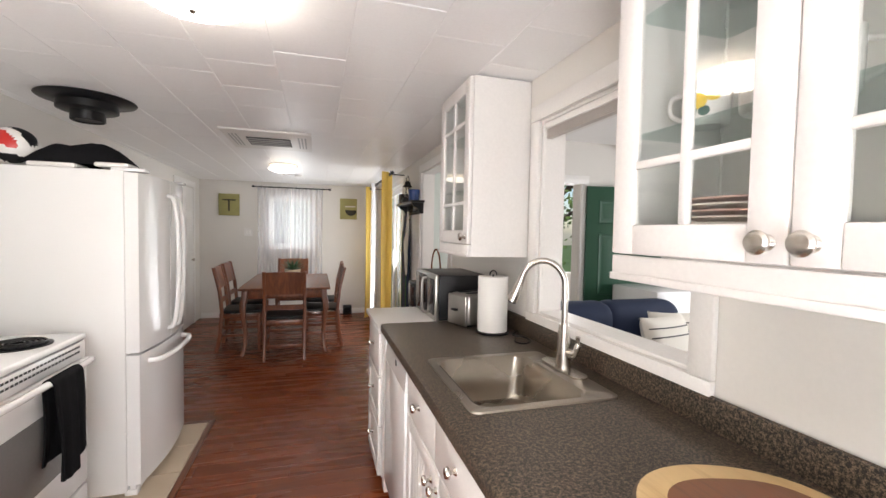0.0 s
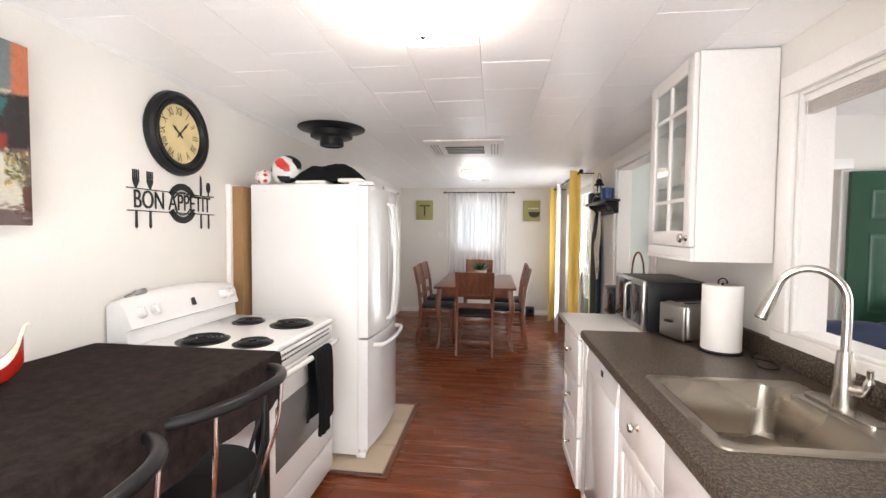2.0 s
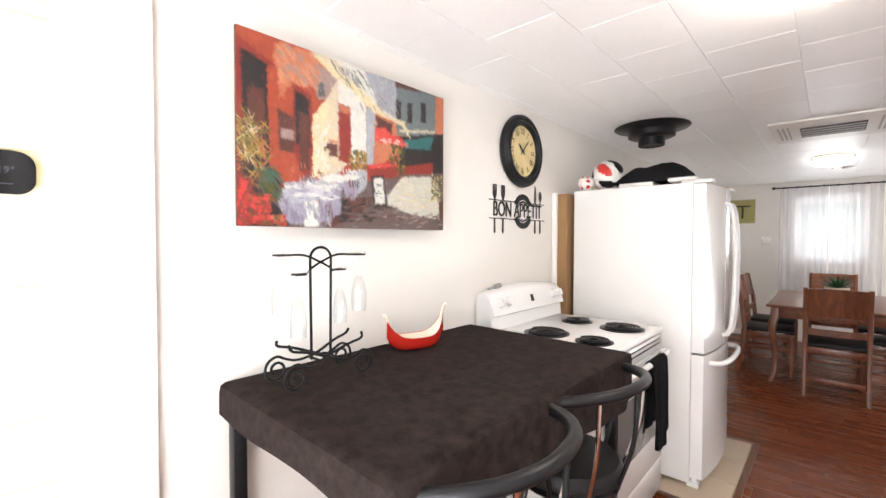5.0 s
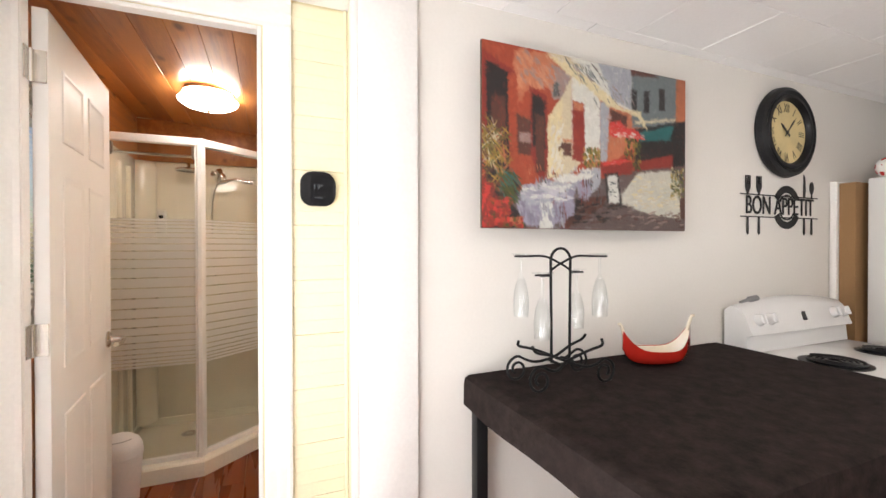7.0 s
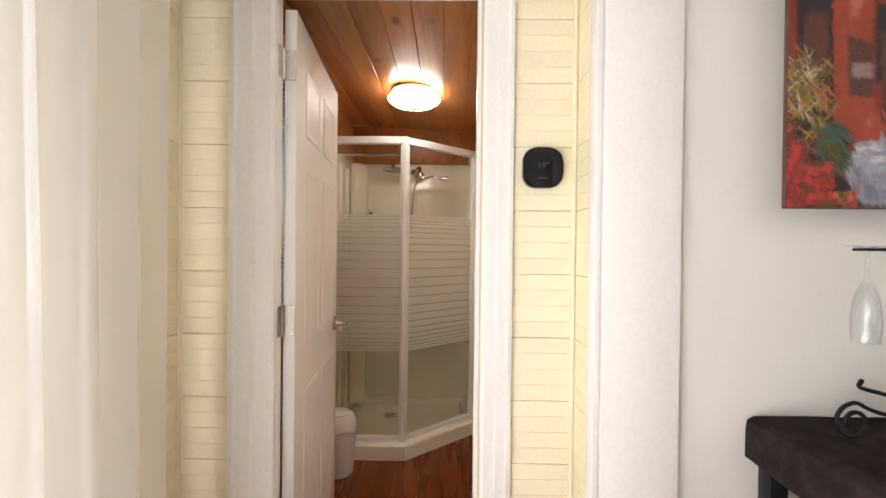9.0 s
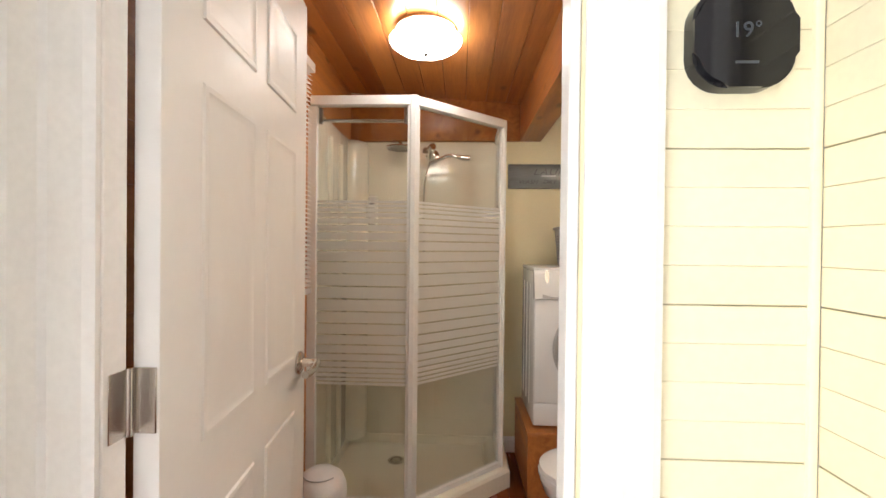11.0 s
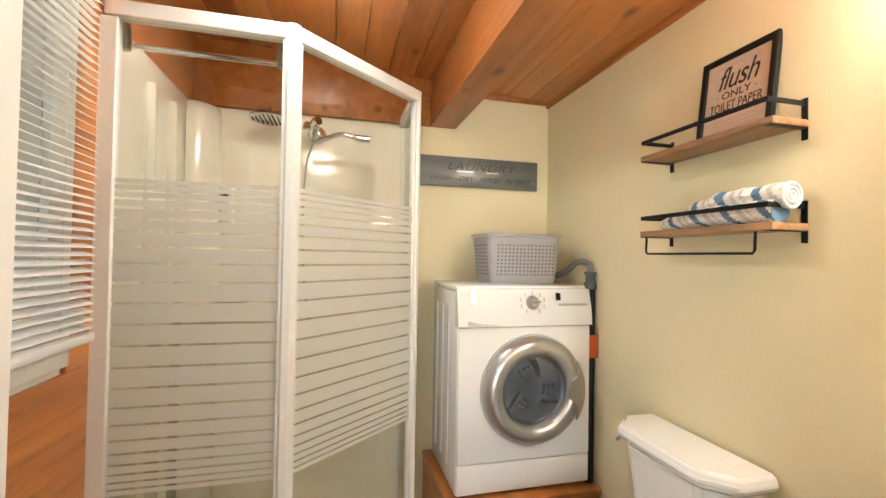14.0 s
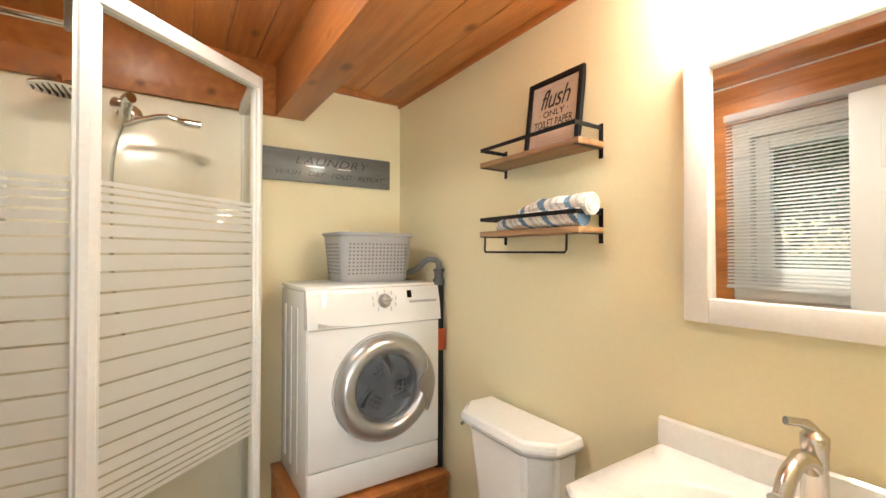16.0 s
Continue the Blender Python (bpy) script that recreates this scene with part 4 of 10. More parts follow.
GS1, GS2 = 1.315 + 0.06 + 0.2812, 1.315 + 0.06 + 0.5532
mug(0.86, 0.74, GS1, lemons=True, turn=2.0, label="white mug painted with lemons on glass shelf")
mug(0.87, 0.62, GS1, turn=1.2)
mug(0.88, 0.52, GS1, r=0.042, h=0.11, turn=-1.0)
M_TAUPE = mat("taupe_glaze", (0.42, 0.34, 0.29), 0.25, var=0.05, coat=0.3)
mug(0.87, 0.37, GS1, r=0.038, h=0.12, turn=0.5, material=M_TAUPE, label="tall taupe glazed tumbler mug on shelf")
mug(0.86, 0.27, GS1, r=0.04, h=0.11, turn=0.5, material=M_TAUPE, label="tall taupe glazed tumbler mug on shelf")


def goblet(x, y, z):
    bm = B()
    lathe(bm, [(0, z), (0.034, z), (0.033, z + 0.002), (0.005, z + 0.006), (0.004, z + 0.06), (0.02, z + 0.075), (0.036, z + 0.10), (0.038, z + 0.13), (0.032, z + 0.165), (0.031, z + 0.165), (0.036, z + 0.13), (0.034, z + 0.102), (0.018, z + 0.079), (0, z + 0.07)], Matrix.Translation((x, y, 0)), 24)
    o = solid("wine_glass", bm, M_CRYSTAL, "clear stemmed wine glass on the top glass shelf", "glass", "wine glasses in the cabinet")
    o.visible_shadow = False


for x, y in ((0.83, 0.76), (0.84, 0.66), (0.84, 0.55), (0.93, 0.72), (0.93, 0.61), (0.84, 0.36), (0.92, 0.30)):
    goblet(x, y, GS2 + 0.0005)
M_RED = mat("red_plastic", (0.50, 0.025, 0.02), 0.3, var=0.05, coat=0.3)
M_JAR = mat("jar_contents", (0.16, 0.10, 0.06), 0.6, var=0.3, big=60)
for y, zz, h, r, mm, lb in ((2.14, 1.302 + 0.06 + 0.2812, 0.17, 0.035, M_RED, "red storage bottle on a glass shelf"), (2.24, 1.302 + 0.06 + 0.2812, 0.13, 0.04, M_PLATE, "cream storage jar on a glass shelf"), (2.1, 1.3805, 0.07, 0.05, M_JAR, "small brown jar in the cabinet"), (2.24, 1.3805, 0.05, 0.055, M_JAR, "small brown bowl in the cabinet")):
    th = thing("storage_jar", (0.87, y, zz), lb, "jar", "jars in the wall cabinet")
    bm = B()
    lathe(bm, [(0, zz + 0.0005), (r * 0.92, zz + 0.0005), (r, zz + 0.006), (r, zz + h * 0.78), (r * 0.6, zz + h * 0.9), (0, zz + h * 0.9)], Matrix.Translation((0.87, y, 0)), 24)
    part("body", bm, mm, th)
    bm = B()
    lathe(bm, [(0, zz + h * 0.9), (r * 0.62, zz + h * 0.9), (r * 0.6, zz + h), (0, zz + h)], Matrix.Translation((0.87, y, 0)), 24)
    part("lid", bm, M_BLACK if mm is M_JAR else mm, th)

# roller blind at the head of the hatch
th = thing("hatch_blind", (1.05, 1.36, 1.93), "raised off-white pleated blind at the hatch head", "blind")
M_BLIND = mat("blind_fabric", (0.66, 0.61, 0.57), 0.8, var=0.04, bump=0.2)
bm = B()
box(bm, (1.063, 0.95, 1.905), (1.10, 1.782, 1.935), 0.004)
part("headrail", bm, M_TRIM, th)
for k in range(6):
    bm = B()
    box(bm, (1.066, 0.953, 1.898 - k * 0.007), (1.098, 1.778, 1.903 - k * 0.007), 0.002, 1)
    part("pleat", bm, M_BLIND, th)
bm = B()
tube(bm, [(1.05, 1.74, 1.91), (1.048, 1.74, 1.5), (1.05, 1.742, 1.12)], 0.0015, 6)
part("cord", bm, M_TRIM, th)

# ---- kitchen: stove, fridge and bar side ----
th = thing("electric_range", (-1.34, 2.0, 0), "white electric coil range with a black towel on its door", "stove")
SY0, SY1 = 1.632, 2.375
bm = B()
box(bm, (-1.66, SY0, 0.03), (-1.015, SY1, 0.885), 0.004)
part("body", bm, M_ENAMEL, th)
bm = B()
box(bm, (-1.66, SY0 - 0.003, 0.886), (-0.985, SY1 + 0.003, 0.916), 0.012, 3)
cook = part("cooktop", bm, M_ENAMEL, th)
bm = B()
pr = [(-1.685, 0.90), (-1.585, 0.917), (-1.592, 0.985), (-1.567, 0.995), (-1.60, 1.09), (-1.625, 1.115), (-1.66, 1.12), (-1.685, 1.10)]


def arch(y):
    return 0.03 * (1 - ((y - 2.0) / 0.375) ** 2)


rings = []
for k in range(15):
    y = SY0 + (SY1 - SY0) * k / 14
    rings.append([(px, y, pz + (arch(y) - 0.012 if pz > 1.05 else 0)) for px, pz in pr])
loft(bm, rings)
guard = part("backguard", bm, M_ENAMEL, th)
nrm = Vector((0.094, 0, 0.034)).normalized()


def on_guard(y, s):
    """A point on the sloping control face."""
    return Vector((-1.567 - 0.033 * s, y, 0.995 + 0.095 * s)) + nrm * 0.001


for y in (1.70, 1.775, 2.255, 2.325):
    bm = B()
    m = Matrix.Translation(on_guard(y, 0.62)) @ nrm.to_track_quat("Z", "Y").to_matrix().to_4x4()
    lathe(bm, [(0, 0), (0.026, 0), (0.026, 0.006), (0.022, 0.014), (0.019, 0.024), (0, 0.025)], m, 24)
    box(bm, (-0.004, -0.02, 0.02), (0.004, 0.02, 0.034), 0.002, m=m)
    part("control_knob", bm, M_ENAMEL, guard)
bm = B()
m = Matrix.Translation(on_guard(2.02, 0.75)) @ nrm.to_track_quat("Z", "Y").to_matrix().to_4x4()
box(bm, (-0.016, -0.035, 0), (0.016, 0.035, 0.003), 0.001, 1, m=m)
part("display", bm, M_GLOSSB, guard, "small dark clock display")
M_PRINT = mat("grey_print", (0.45, 0.44, 0.43), 0.5)
for k in range(9):
    bm = B()
    m = Matrix.Translation(on_guard(1.88 + 0.034 * k, 0.42 if 2 < k < 6 else 0.72)) @ nrm.to_track_quat("Z", "Y").to_matrix().to_4x4()
    box(bm, (-0.003, -0.009, 0), (0.003, 0.009, 0.0006), m=m)
    part("button", bm, M_PRINT, guard)


def coil(x, y, r):
    bm = B()
    lathe(bm, [(r + 0.012, 0.9165), (r + 0.014, 0.920), (r + 0.004, 0.9195), (r * 0.5, 0.9168), (0, 0.9166)], Matrix.Translation((x, y, 0)), 36)
    pan = part("drip_pan", bm, M_BLACKM, cook, "black drip pan")
    bm = B()
    pts = []
    turns = 4.5
    for k in range(int(turns * 22)):
        a = 2 * math.pi * k / 22
        rr = 0.018 + (r - 0.018) * k / (turns * 22)
        pts.append((x + rr * math.cos(a), y + rr * math.sin(a), 0.9255))
    tube(bm, pts, 0.0052, 6)
    part("heating_coil", bm, M_BLACKM, cook, "spiral black heating coil")


coil(-1.39, 2.19, 0.072)
coil(-1.13, 2.165, 0.098)
coil(-1.37, 1.80, 0.098)
coil(-1.12, 1.785, 0.072)
bm = B()
box(bm, (-1.014, SY0 + 0.004, 0.215), (-0.985, SY1 - 0.004, 0.80), 0.008, 3)
door = part("oven_door", bm, M_ENAMEL, th)
M_OVENW = mat("grey_oven_glass", (0.16, 0.155, 0.15), 0.12, var=0.05, bump=0)
bm = B()
box(bm, (-0.9855, SY0 + 0.09, 0.37), (-0.9825, SY1 - 0.09, 0.66), 0.006)
part("oven_window", bm, M_OVENW, door, "grey tinted oven window")
bm = B()
tube(bm, spline([(-0.986, SY0 + 0.05, 0.79), (-0.945, SY0 + 0.06, 0.80), (-0.935, 2.0, 0.803), (-0.945, SY1 - 0.06, 0.80), (-0.986, SY1 - 0.05, 0.79)], 6), 0.014, 12)
part("handle", bm, M_ENAMEL, door)
bm = B()
box(bm, (-1.012, SY0 + 0.004, 0.805), (-0.99, SY1 - 0.004, 0.882), 0.004)
strip = part("vent_strip", bm, M_ENAMEL, th)
for k in range(26):
    bm = B()
    y = SY0 + 0.06 + k * 0.0245
    for z in (0.835, 0.858):
        box(bm, (-0.9905, y, z), (-0.9888, y + 0.017, z + 0.009))
    part("vent_slot", bm, M_BLACK, strip)
bm = B()
box(bm, (-1.014, SY0 + 0.004, 0.04), (-0.987, SY1 - 0.004, 0.205), 0.008, 3)
part("drawer", bm, M_ENAMEL, th)
for y in (SY0 + 0.05, SY1 - 0.05):
    for x in (-1.06, -1.6):
        bm = B()
        cyl(bm, (x, y, 0), (x, y, 0.031), 0.015, n=12)
        part("foot", bm, M_BLACK, th)
bm = B()
tube(bm, spline([(-1.66, 1.70, 1.12), (-1.655, 1.73, 1.128), (-1.65, 1.76, 1.133), (-1.648, 1.79, 1.137)], 4), [0.007] * 6 + [0.014] * 7, 10)
solid("kitchen_spoon_rest", bm, mat("grey_metal_clip", (0.3, 0.3, 0.3), 0.4, 0.8), "small grey clip lying on the range backguard", "kitchen utensil")

# black towel folded over the oven handle
bm = B()


def towel(u, v):
    y = 1.985 + 0.19 * u + 0.012 * math.sin(9 * v + 2 * u)
    s = v * 2 - 1
    wave = 0.010 * math.sin(11 * u + 2) * abs(s) + 0.006 * math.sin(23 * u) * abs(s)
    if abs(s) < 0.12:
        a = s / 0.12 * math.pi / 2
        return Vector((-0.936 + 0.020 * math.sin(a), y, 0.803 + 0.020 * math.cos(a)))
    d = (abs(s) - 0.12) / 0.88
    if s > 0:
        return Vector((-0.914 + wave + 0.012 * d, y + 0.02 * d * (u - 0.4), 0.803 - (0.36 + 0.05 * math.sin(3 * u + 0.6)) * d))
    return Vector((-0.958 + wave * 0.4 - 0.012 * d, y, 0.803 - 0.33 * d))


slab(bm, 22, 44, towel, 0.006)
solid("oven_towel", bm, M_TOWELB, "black terry kitchen towel hung over the oven handle", "towel")

# fridge on its tile base
th = thing("refrigerator", (-1.2, 2.9, 0.012), "white french-door refrigerator with bottom freezer drawer", "refrigerator")
FY0, FY1 = 2.522, 3.275
bm = B()
box(bm, (-1.575, FY0, 0.03), (-0.885, FY1, 1.70), 0.008)
part("cabinet", bm, M_FRIDGE, th)


def fridge_front(y0, y1, z0, z1):
    """A door front with a slightly bowed face."""
    bm = B()
    ym, hw = (FY0 + FY1) / 2, (FY1 - FY0) / 2
    pts = [(-0.883, y0)]
    n = 10
    for k in range(n + 1):
        y = y0 + 0.004 + (y1 - y0 - 0.008) * k / n
        pts.append((-0.79 - 0.035 * ((y - ym) / hw) ** 2, y))
    pts.append((-0.883, y1))
    prism(bm, pts[::-1], "z", z0, z1)
    bmesh.ops.bevel(bm, geom=[e for e in bm.edges if len(e.link_faces) == 2 and e.calc_face_angle(0) > 0.6], offset=0.006, segments=2, affect="EDGES")
    return bm


def bow(p0, p1, out, r=0.011, flat=1.0):
    p0, p1, out = Vector(p0), Vector(p1), Vector(out)
    pts = [p0] + [p0.lerp(p1, t) + out * s for t, s in ((0.03, 0.6), (0.2, 0.9), (0.5, 1.0), (0.8, 0.9), (0.97, 0.6))] + [p1]
    bm = B()
    tube(bm, spline(pts, 5), r, 12, flat)
    return bm


ymid = (FY0 + FY1) / 2
for y0, y1, hy in ((FY0, ymid - 0.002, ymid - 0.045), (ymid + 0.002, FY1, ymid + 0.045)):
    d = part("door", fridge_front(y0, y1, 0.765, 1.69), M_ENAMEL, th, "white fridge door")
    part("handle", bow((-0.795, hy, 0.82), (-0.795, hy, 1.60), (0.06, 0, 0), 0.013), M_ENAMEL, d)
d = part("freezer_drawer", fridge_front(FY0, FY1, 0.07, 0.752), M_ENAMEL, th, "white freezer drawer")
part("handle", bow((-0.818, FY0 + 0.09, 0.70), (-0.818, FY1 - 0.09, 0.70), (0.085, 0, 0), 0.015), M_ENAMEL, d)
bm = B()
box(bm, (-0.875, FY0 + 0.01, 0.014), (-0.85, FY1 - 0.01, 0.068), 0.003)
part("kick_grille", bm, M_ENAMEL, th)
for y in (FY0 + 0.03, FY1 - 0.03):
    bm = B()
    box(bm, (-0.90, y - 0.025, 0.0125), (-0.84, y + 0.025, 0.045), 0.006)
    part("foot", bm, M_ENAMEL, th)
for y in (FY0 + 0.06, FY1 - 0.06):
    bm = B()
    box(bm, (-0.95, y - 0.04, 1.698), (-0.80, y + 0.04, 1.715), 0.004)
    part("hinge_cover", bm, M_ENAMEL, th)

th = thing("tile_hearth_pad", (-1.2, 2.87, 0), "low beige tile pad with dark wood edging under fridge", "hearth")
bm = B()
box(bm, (-1.69, 2.385, -0.012), (-0.69, 3.37, 0.006))
pad = part("grout_bed", bm, M_GROUT, th)
nx, ny = 3, 3
for i in range(nx):
    for j in range(ny + 0):
        w, h = 1.0 / nx, 0.985 / ny
        bm = B()
        box(bm, (-1.69 + i * w + 0.003, 2.385 + j * h + 0.003, 0.0), (-1.69 + (i + 1) * w - 0.003, 2.385 + (j + 1) * h - 0.003, 0.012), 0.003, 1)
        part("tile", bm, M_TILE, pad)
M_EDGE = wood("dark_edging", (0.05, 0.014, 0.006), (0.15, 0.05, 0.02), "y", 1.5, 0.35)
for lo, hi in (((-0.688, 2.35, 0.0005), (-0.655, 3.404, 0.014)), ((-1.0, 2.35, 0.0005), (-0.6885, 2.383, 0.014)), ((-1.69, 3.371, 0.0005), (-0.6885, 3.404, 0.014))):
    bm = B()
    box(bm, lo, hi, 0.004)
    part("edging", bm, M_EDGE, th)

th = thing("stored_panels", (-1.63, 2.8, 0.02), "white board and brown hardboard sheet stored behind fridge", "board")
bm = B()
box(bm, (-1.697, 2.455, 0.0125), (-1.668, 3.24, 1.695), 0.003)
part("white_board", bm, M_TRIM, th)
M_HARD = mat("hardboard", (0.30, 0.17, 0.075), 0.8, var=0.12, fine=200, finevar=0.08, bump=0.2)
bm = B()
box(bm, (-1.666, 2.475, 0.0125), (-1.60, 3.2, 1.685), 0.002, 1)
part("hardboard_sheet", bm, M_HARD, th, "brown hardboard")

# on top of the fridge
M_BALLW = mat("ball_leather", (0.80, 0.78, 0.74), 0.45, var=0.03, bump=0.2, fine=300)


def ball(name, c, r, label, red=True):
    bm = B()
    bmesh.ops.create_icosphere(bm, subdivisions=4, radius=r, matrix=Matrix.Translation(c))
    cv = Vector(c)
    for f in bm.faces:
        d = (f.calc_center_median() - cv).normalized()
        k = math.sin(3.2 * d.x + 4 * d.z) + math.sin(4.5 * d.y - 1.6 * d.z + 0.5)
        if not red:
            k = math.sin(9 * d.x + 3) + math.sin(8 * d.y) + math.sin(9 * d.z)
        f.material_index = 1 if k > 0.95 else (2 if (k < -1.0 and red) else 0)
    return solid(name, bm, [M_BALLW, M_RED, M_BLACK], label, "ball")


ball("volleyball", (-1.42, 2.70, 1.701 + 0.103), 0.103, "white, red and black volleyball on the fridge")
ball("small_ball", (-1.52, 2.58, 1.701 + 0.05), 0.05, "small red and white ball on the fridge", False)
for x, y, w, l in ((-1.2, 2.62, 0.2, 0.14), (-0.95, 2.62, 0.15, 0.14)):
    bm = B()
    box(bm, (x - w / 2, y - l / 2, 1.701 + (0.015 if x > -1 else 0)), (x + w / 2, y + l / 2, 1.727 + (0.012 if x > -1 else 0)), 0.01, 3)
    solid("white_box_lid", bm, M_LAM, "flat white plastic container lid lying on fridge", "container", "lids on the fridge")
bm = B()


def heap(u, v):
    x, y = -1.13 + 0.44 * (u - 0.5), 2.72 + 0.28 * (v - 0.5)
    e = max(0.0, 1 - (2 * u - 1) ** 2) ** 0.6 * max(0.0, 1 - (2 * v - 1) ** 2) ** 0.5
    return Vector((x, y, 1.7295 + 0.155 * e * (0.75 + 0.4 * noise.noise(Vector((x * 7, y * 7, 2)))) + 0.012 * noise.noise(Vector((x * 20, y * 20, 0))) * e))


slab(bm, 24, 18, heap, 0.004)
solid("fabric_bag", bm, M_TOWELB, "crumpled black fabric bag lying on the fridge", "bag")
bm = B()
box(bm, (-0.985, 2.74, 1.701), (-0.955, 2.77, 1.80), 0.003)
solid("wooden_block", bm, M_HARD, "small upright brown wooden stick on the fridge", "wood block")

# bar table with cloth
th = thing("bar_table", (-1.3, 1.0, 0), "dark bar-height table along the wall under a cloth", "table")
TY0, TY1, TX0, TX1, TZ = 0.385, 1.60, -1.69, -0.905, 0.945
bm = B()
box(bm, (TX0, TY0, TZ - 0.03), (TX1, TY1, TZ), 0.004)
part("tabletop", bm, M_BLACKM, th)
for x, y in ((TX0 + 0.03, TY0 + 0.03), (TX1 - 0.05, TY1 - 0.03), (TX0 + 0.03, TY1 - 0.03)):
    bm = B()
    box(bm, (x - 0.02, y - 0.02, 0), (x + 0.02, y + 0.02, TZ - 0.031), 0.003)
    part("leg", bm, M_BLACKM, th)
bm = B()
box(bm, (TX0 + 0.02, TY0 + 0.02, TZ - 0.08), (TX0 + 0.05, TY1 - 0.02, TZ - 0.031), 0.003)
part("apron", bm, M_BLACKM, th)

bm = B()


def cloth(u, v):
    # u: from the wall to the front and down; v: from the near end, up, along and to the far end
    L, W, dr_f, dr_n, dr_e = TY1 - TY0, TX1 - TX0, 0.19, 0.10, 0.05
    s = u * (W + dr_f)
    t = v * (L + dr_n + dr_e) - dr_n
    x = TX0 + min(s, W)
    dx = max(0, s - W)
    dn, de = max(0, -t), max(0, t - L)
    y = TY0 + min(max(t, 0), L)
    z = TZ + 0.004
    rnd = 0.012
    w1 = 0.010 * math.sin(14 * y + 0.7) + 0.006 * math.sin(31 * y)
    w2 = 0.006 * math.sin(12 * x + 0.5)
    drop = 0.0
    if dx > 0:
        x += rnd * min(1, dx / 0.02) + (w1 + 0.01) * dx / dr_f + 0.02 * dx
        drop = max(drop, dx - 0.006)
    if dn > 0:
        y -= rnd * min(1, dn / 0.02) + (w2 + 0.006) * dn / dr_n
        drop = max(drop, dn - 0.006) if dx <= 0 else max(drop, (dx ** 2 + dn ** 2) ** 0.5)
    if de > 0:
        y += 0.006 * min(1, de / 0.02)
        drop = max(drop, de)
    return Vector((x, y, z - drop + 0.0015 * noise.noise(Vector((x * 9, y * 9, 0)))))


slab(bm, 44, 64, cloth, 0.0035)
solid("tablecloth", bm, M_CLOTH, "dark brown suede cloth hanging over the bar table", "tablecloth")


# two bar stools
def bar_stool():
    th = thing("bar_stool", (0, 0, 0), "black bar stool with a curved arm rail and vinyl seat", "bar stool", "stools at the bar table")
    bm = B()
    lathe(bm, [(0, 0.585), (0.17, 0.585), (0.19, 0.60), (0.19, 0.625), (0.175, 0.645), (0.10, 0.652), (0, 0.653)], None, 36)
    part("seat", bm, M_VINYL, th, "round black vinyl seat")
    bm = B()
    lathe(bm, [(0.0, 0.565), (0.175, 0.565), (0.183, 0.575), (0.175, 0.5845), (0, 0.5845)], None, 32)
    part("seat_ring", bm, M_BLACKM, th)
    for a in (40, 140, 220, 320):
        c, s = math.cos(radians(a)), math.sin(radians(a))
        bm = B()
        tube(bm, spline([(0.14 * c, 0.14 * s, 0.565), (0.17 * c, 0.17 * s, 0.40), (0.21 * c, 0.21 * s, 0.0)], 5), 0.0125, 12)
        part("leg", bm, M_CHROME if a in (140, 220) else M_BLACKM, th)
    bm = B()
    tube(bm, [(0.192 * math.cos(2 * math.pi * k / 40), 0.192 * math.sin(2 * math.pi * k / 40), 0.22) for k in range(41)], 0.009, 10)
    part("foot_ring", bm, M_CHROME, th, "chrome foot ring")

    def rail(a):
        q = abs(a) / 118
        r = 0.245 + 0.03 * q
        return Vector((r * math.cos(radians(a)), r * math.sin(radians(a)) * 1.02, 0.935 - 0.075 * q ** 2))
    pts = [rail(a) for a in range(-118, 119, 8)]
    bm = B()
    tube(bm, pts, 0.0175, 14)
    part("arm_rail", bm, M_BLACKM, th, "thick black tubular arm rail")
    for a in (-75, -38, 0, 38, 75):
        p = rail(a)
        b = Vector((0.178 * math.cos(radians(a)), 0.178 * math.sin(radians(a)), 0.575))
        bm = B()
        mid = (p + b) / 2 + Vector((math.cos(radians(a)), math.sin(radians(a)), 0)) * 0.022
        tube(bm, spline([b, mid, p], 6), 0.0075, 10)
        part("spindle", bm, M_CHROME if a in (-38, 38) else M_BLACKM, th)
    return th


st = bar_stool()
st.matrix_basis = pose(-1.00, 1.265, 0, 0, 0, -4)
copy_thing(st, pose(-0.98, 0.705, 0, 0, 0, 8))

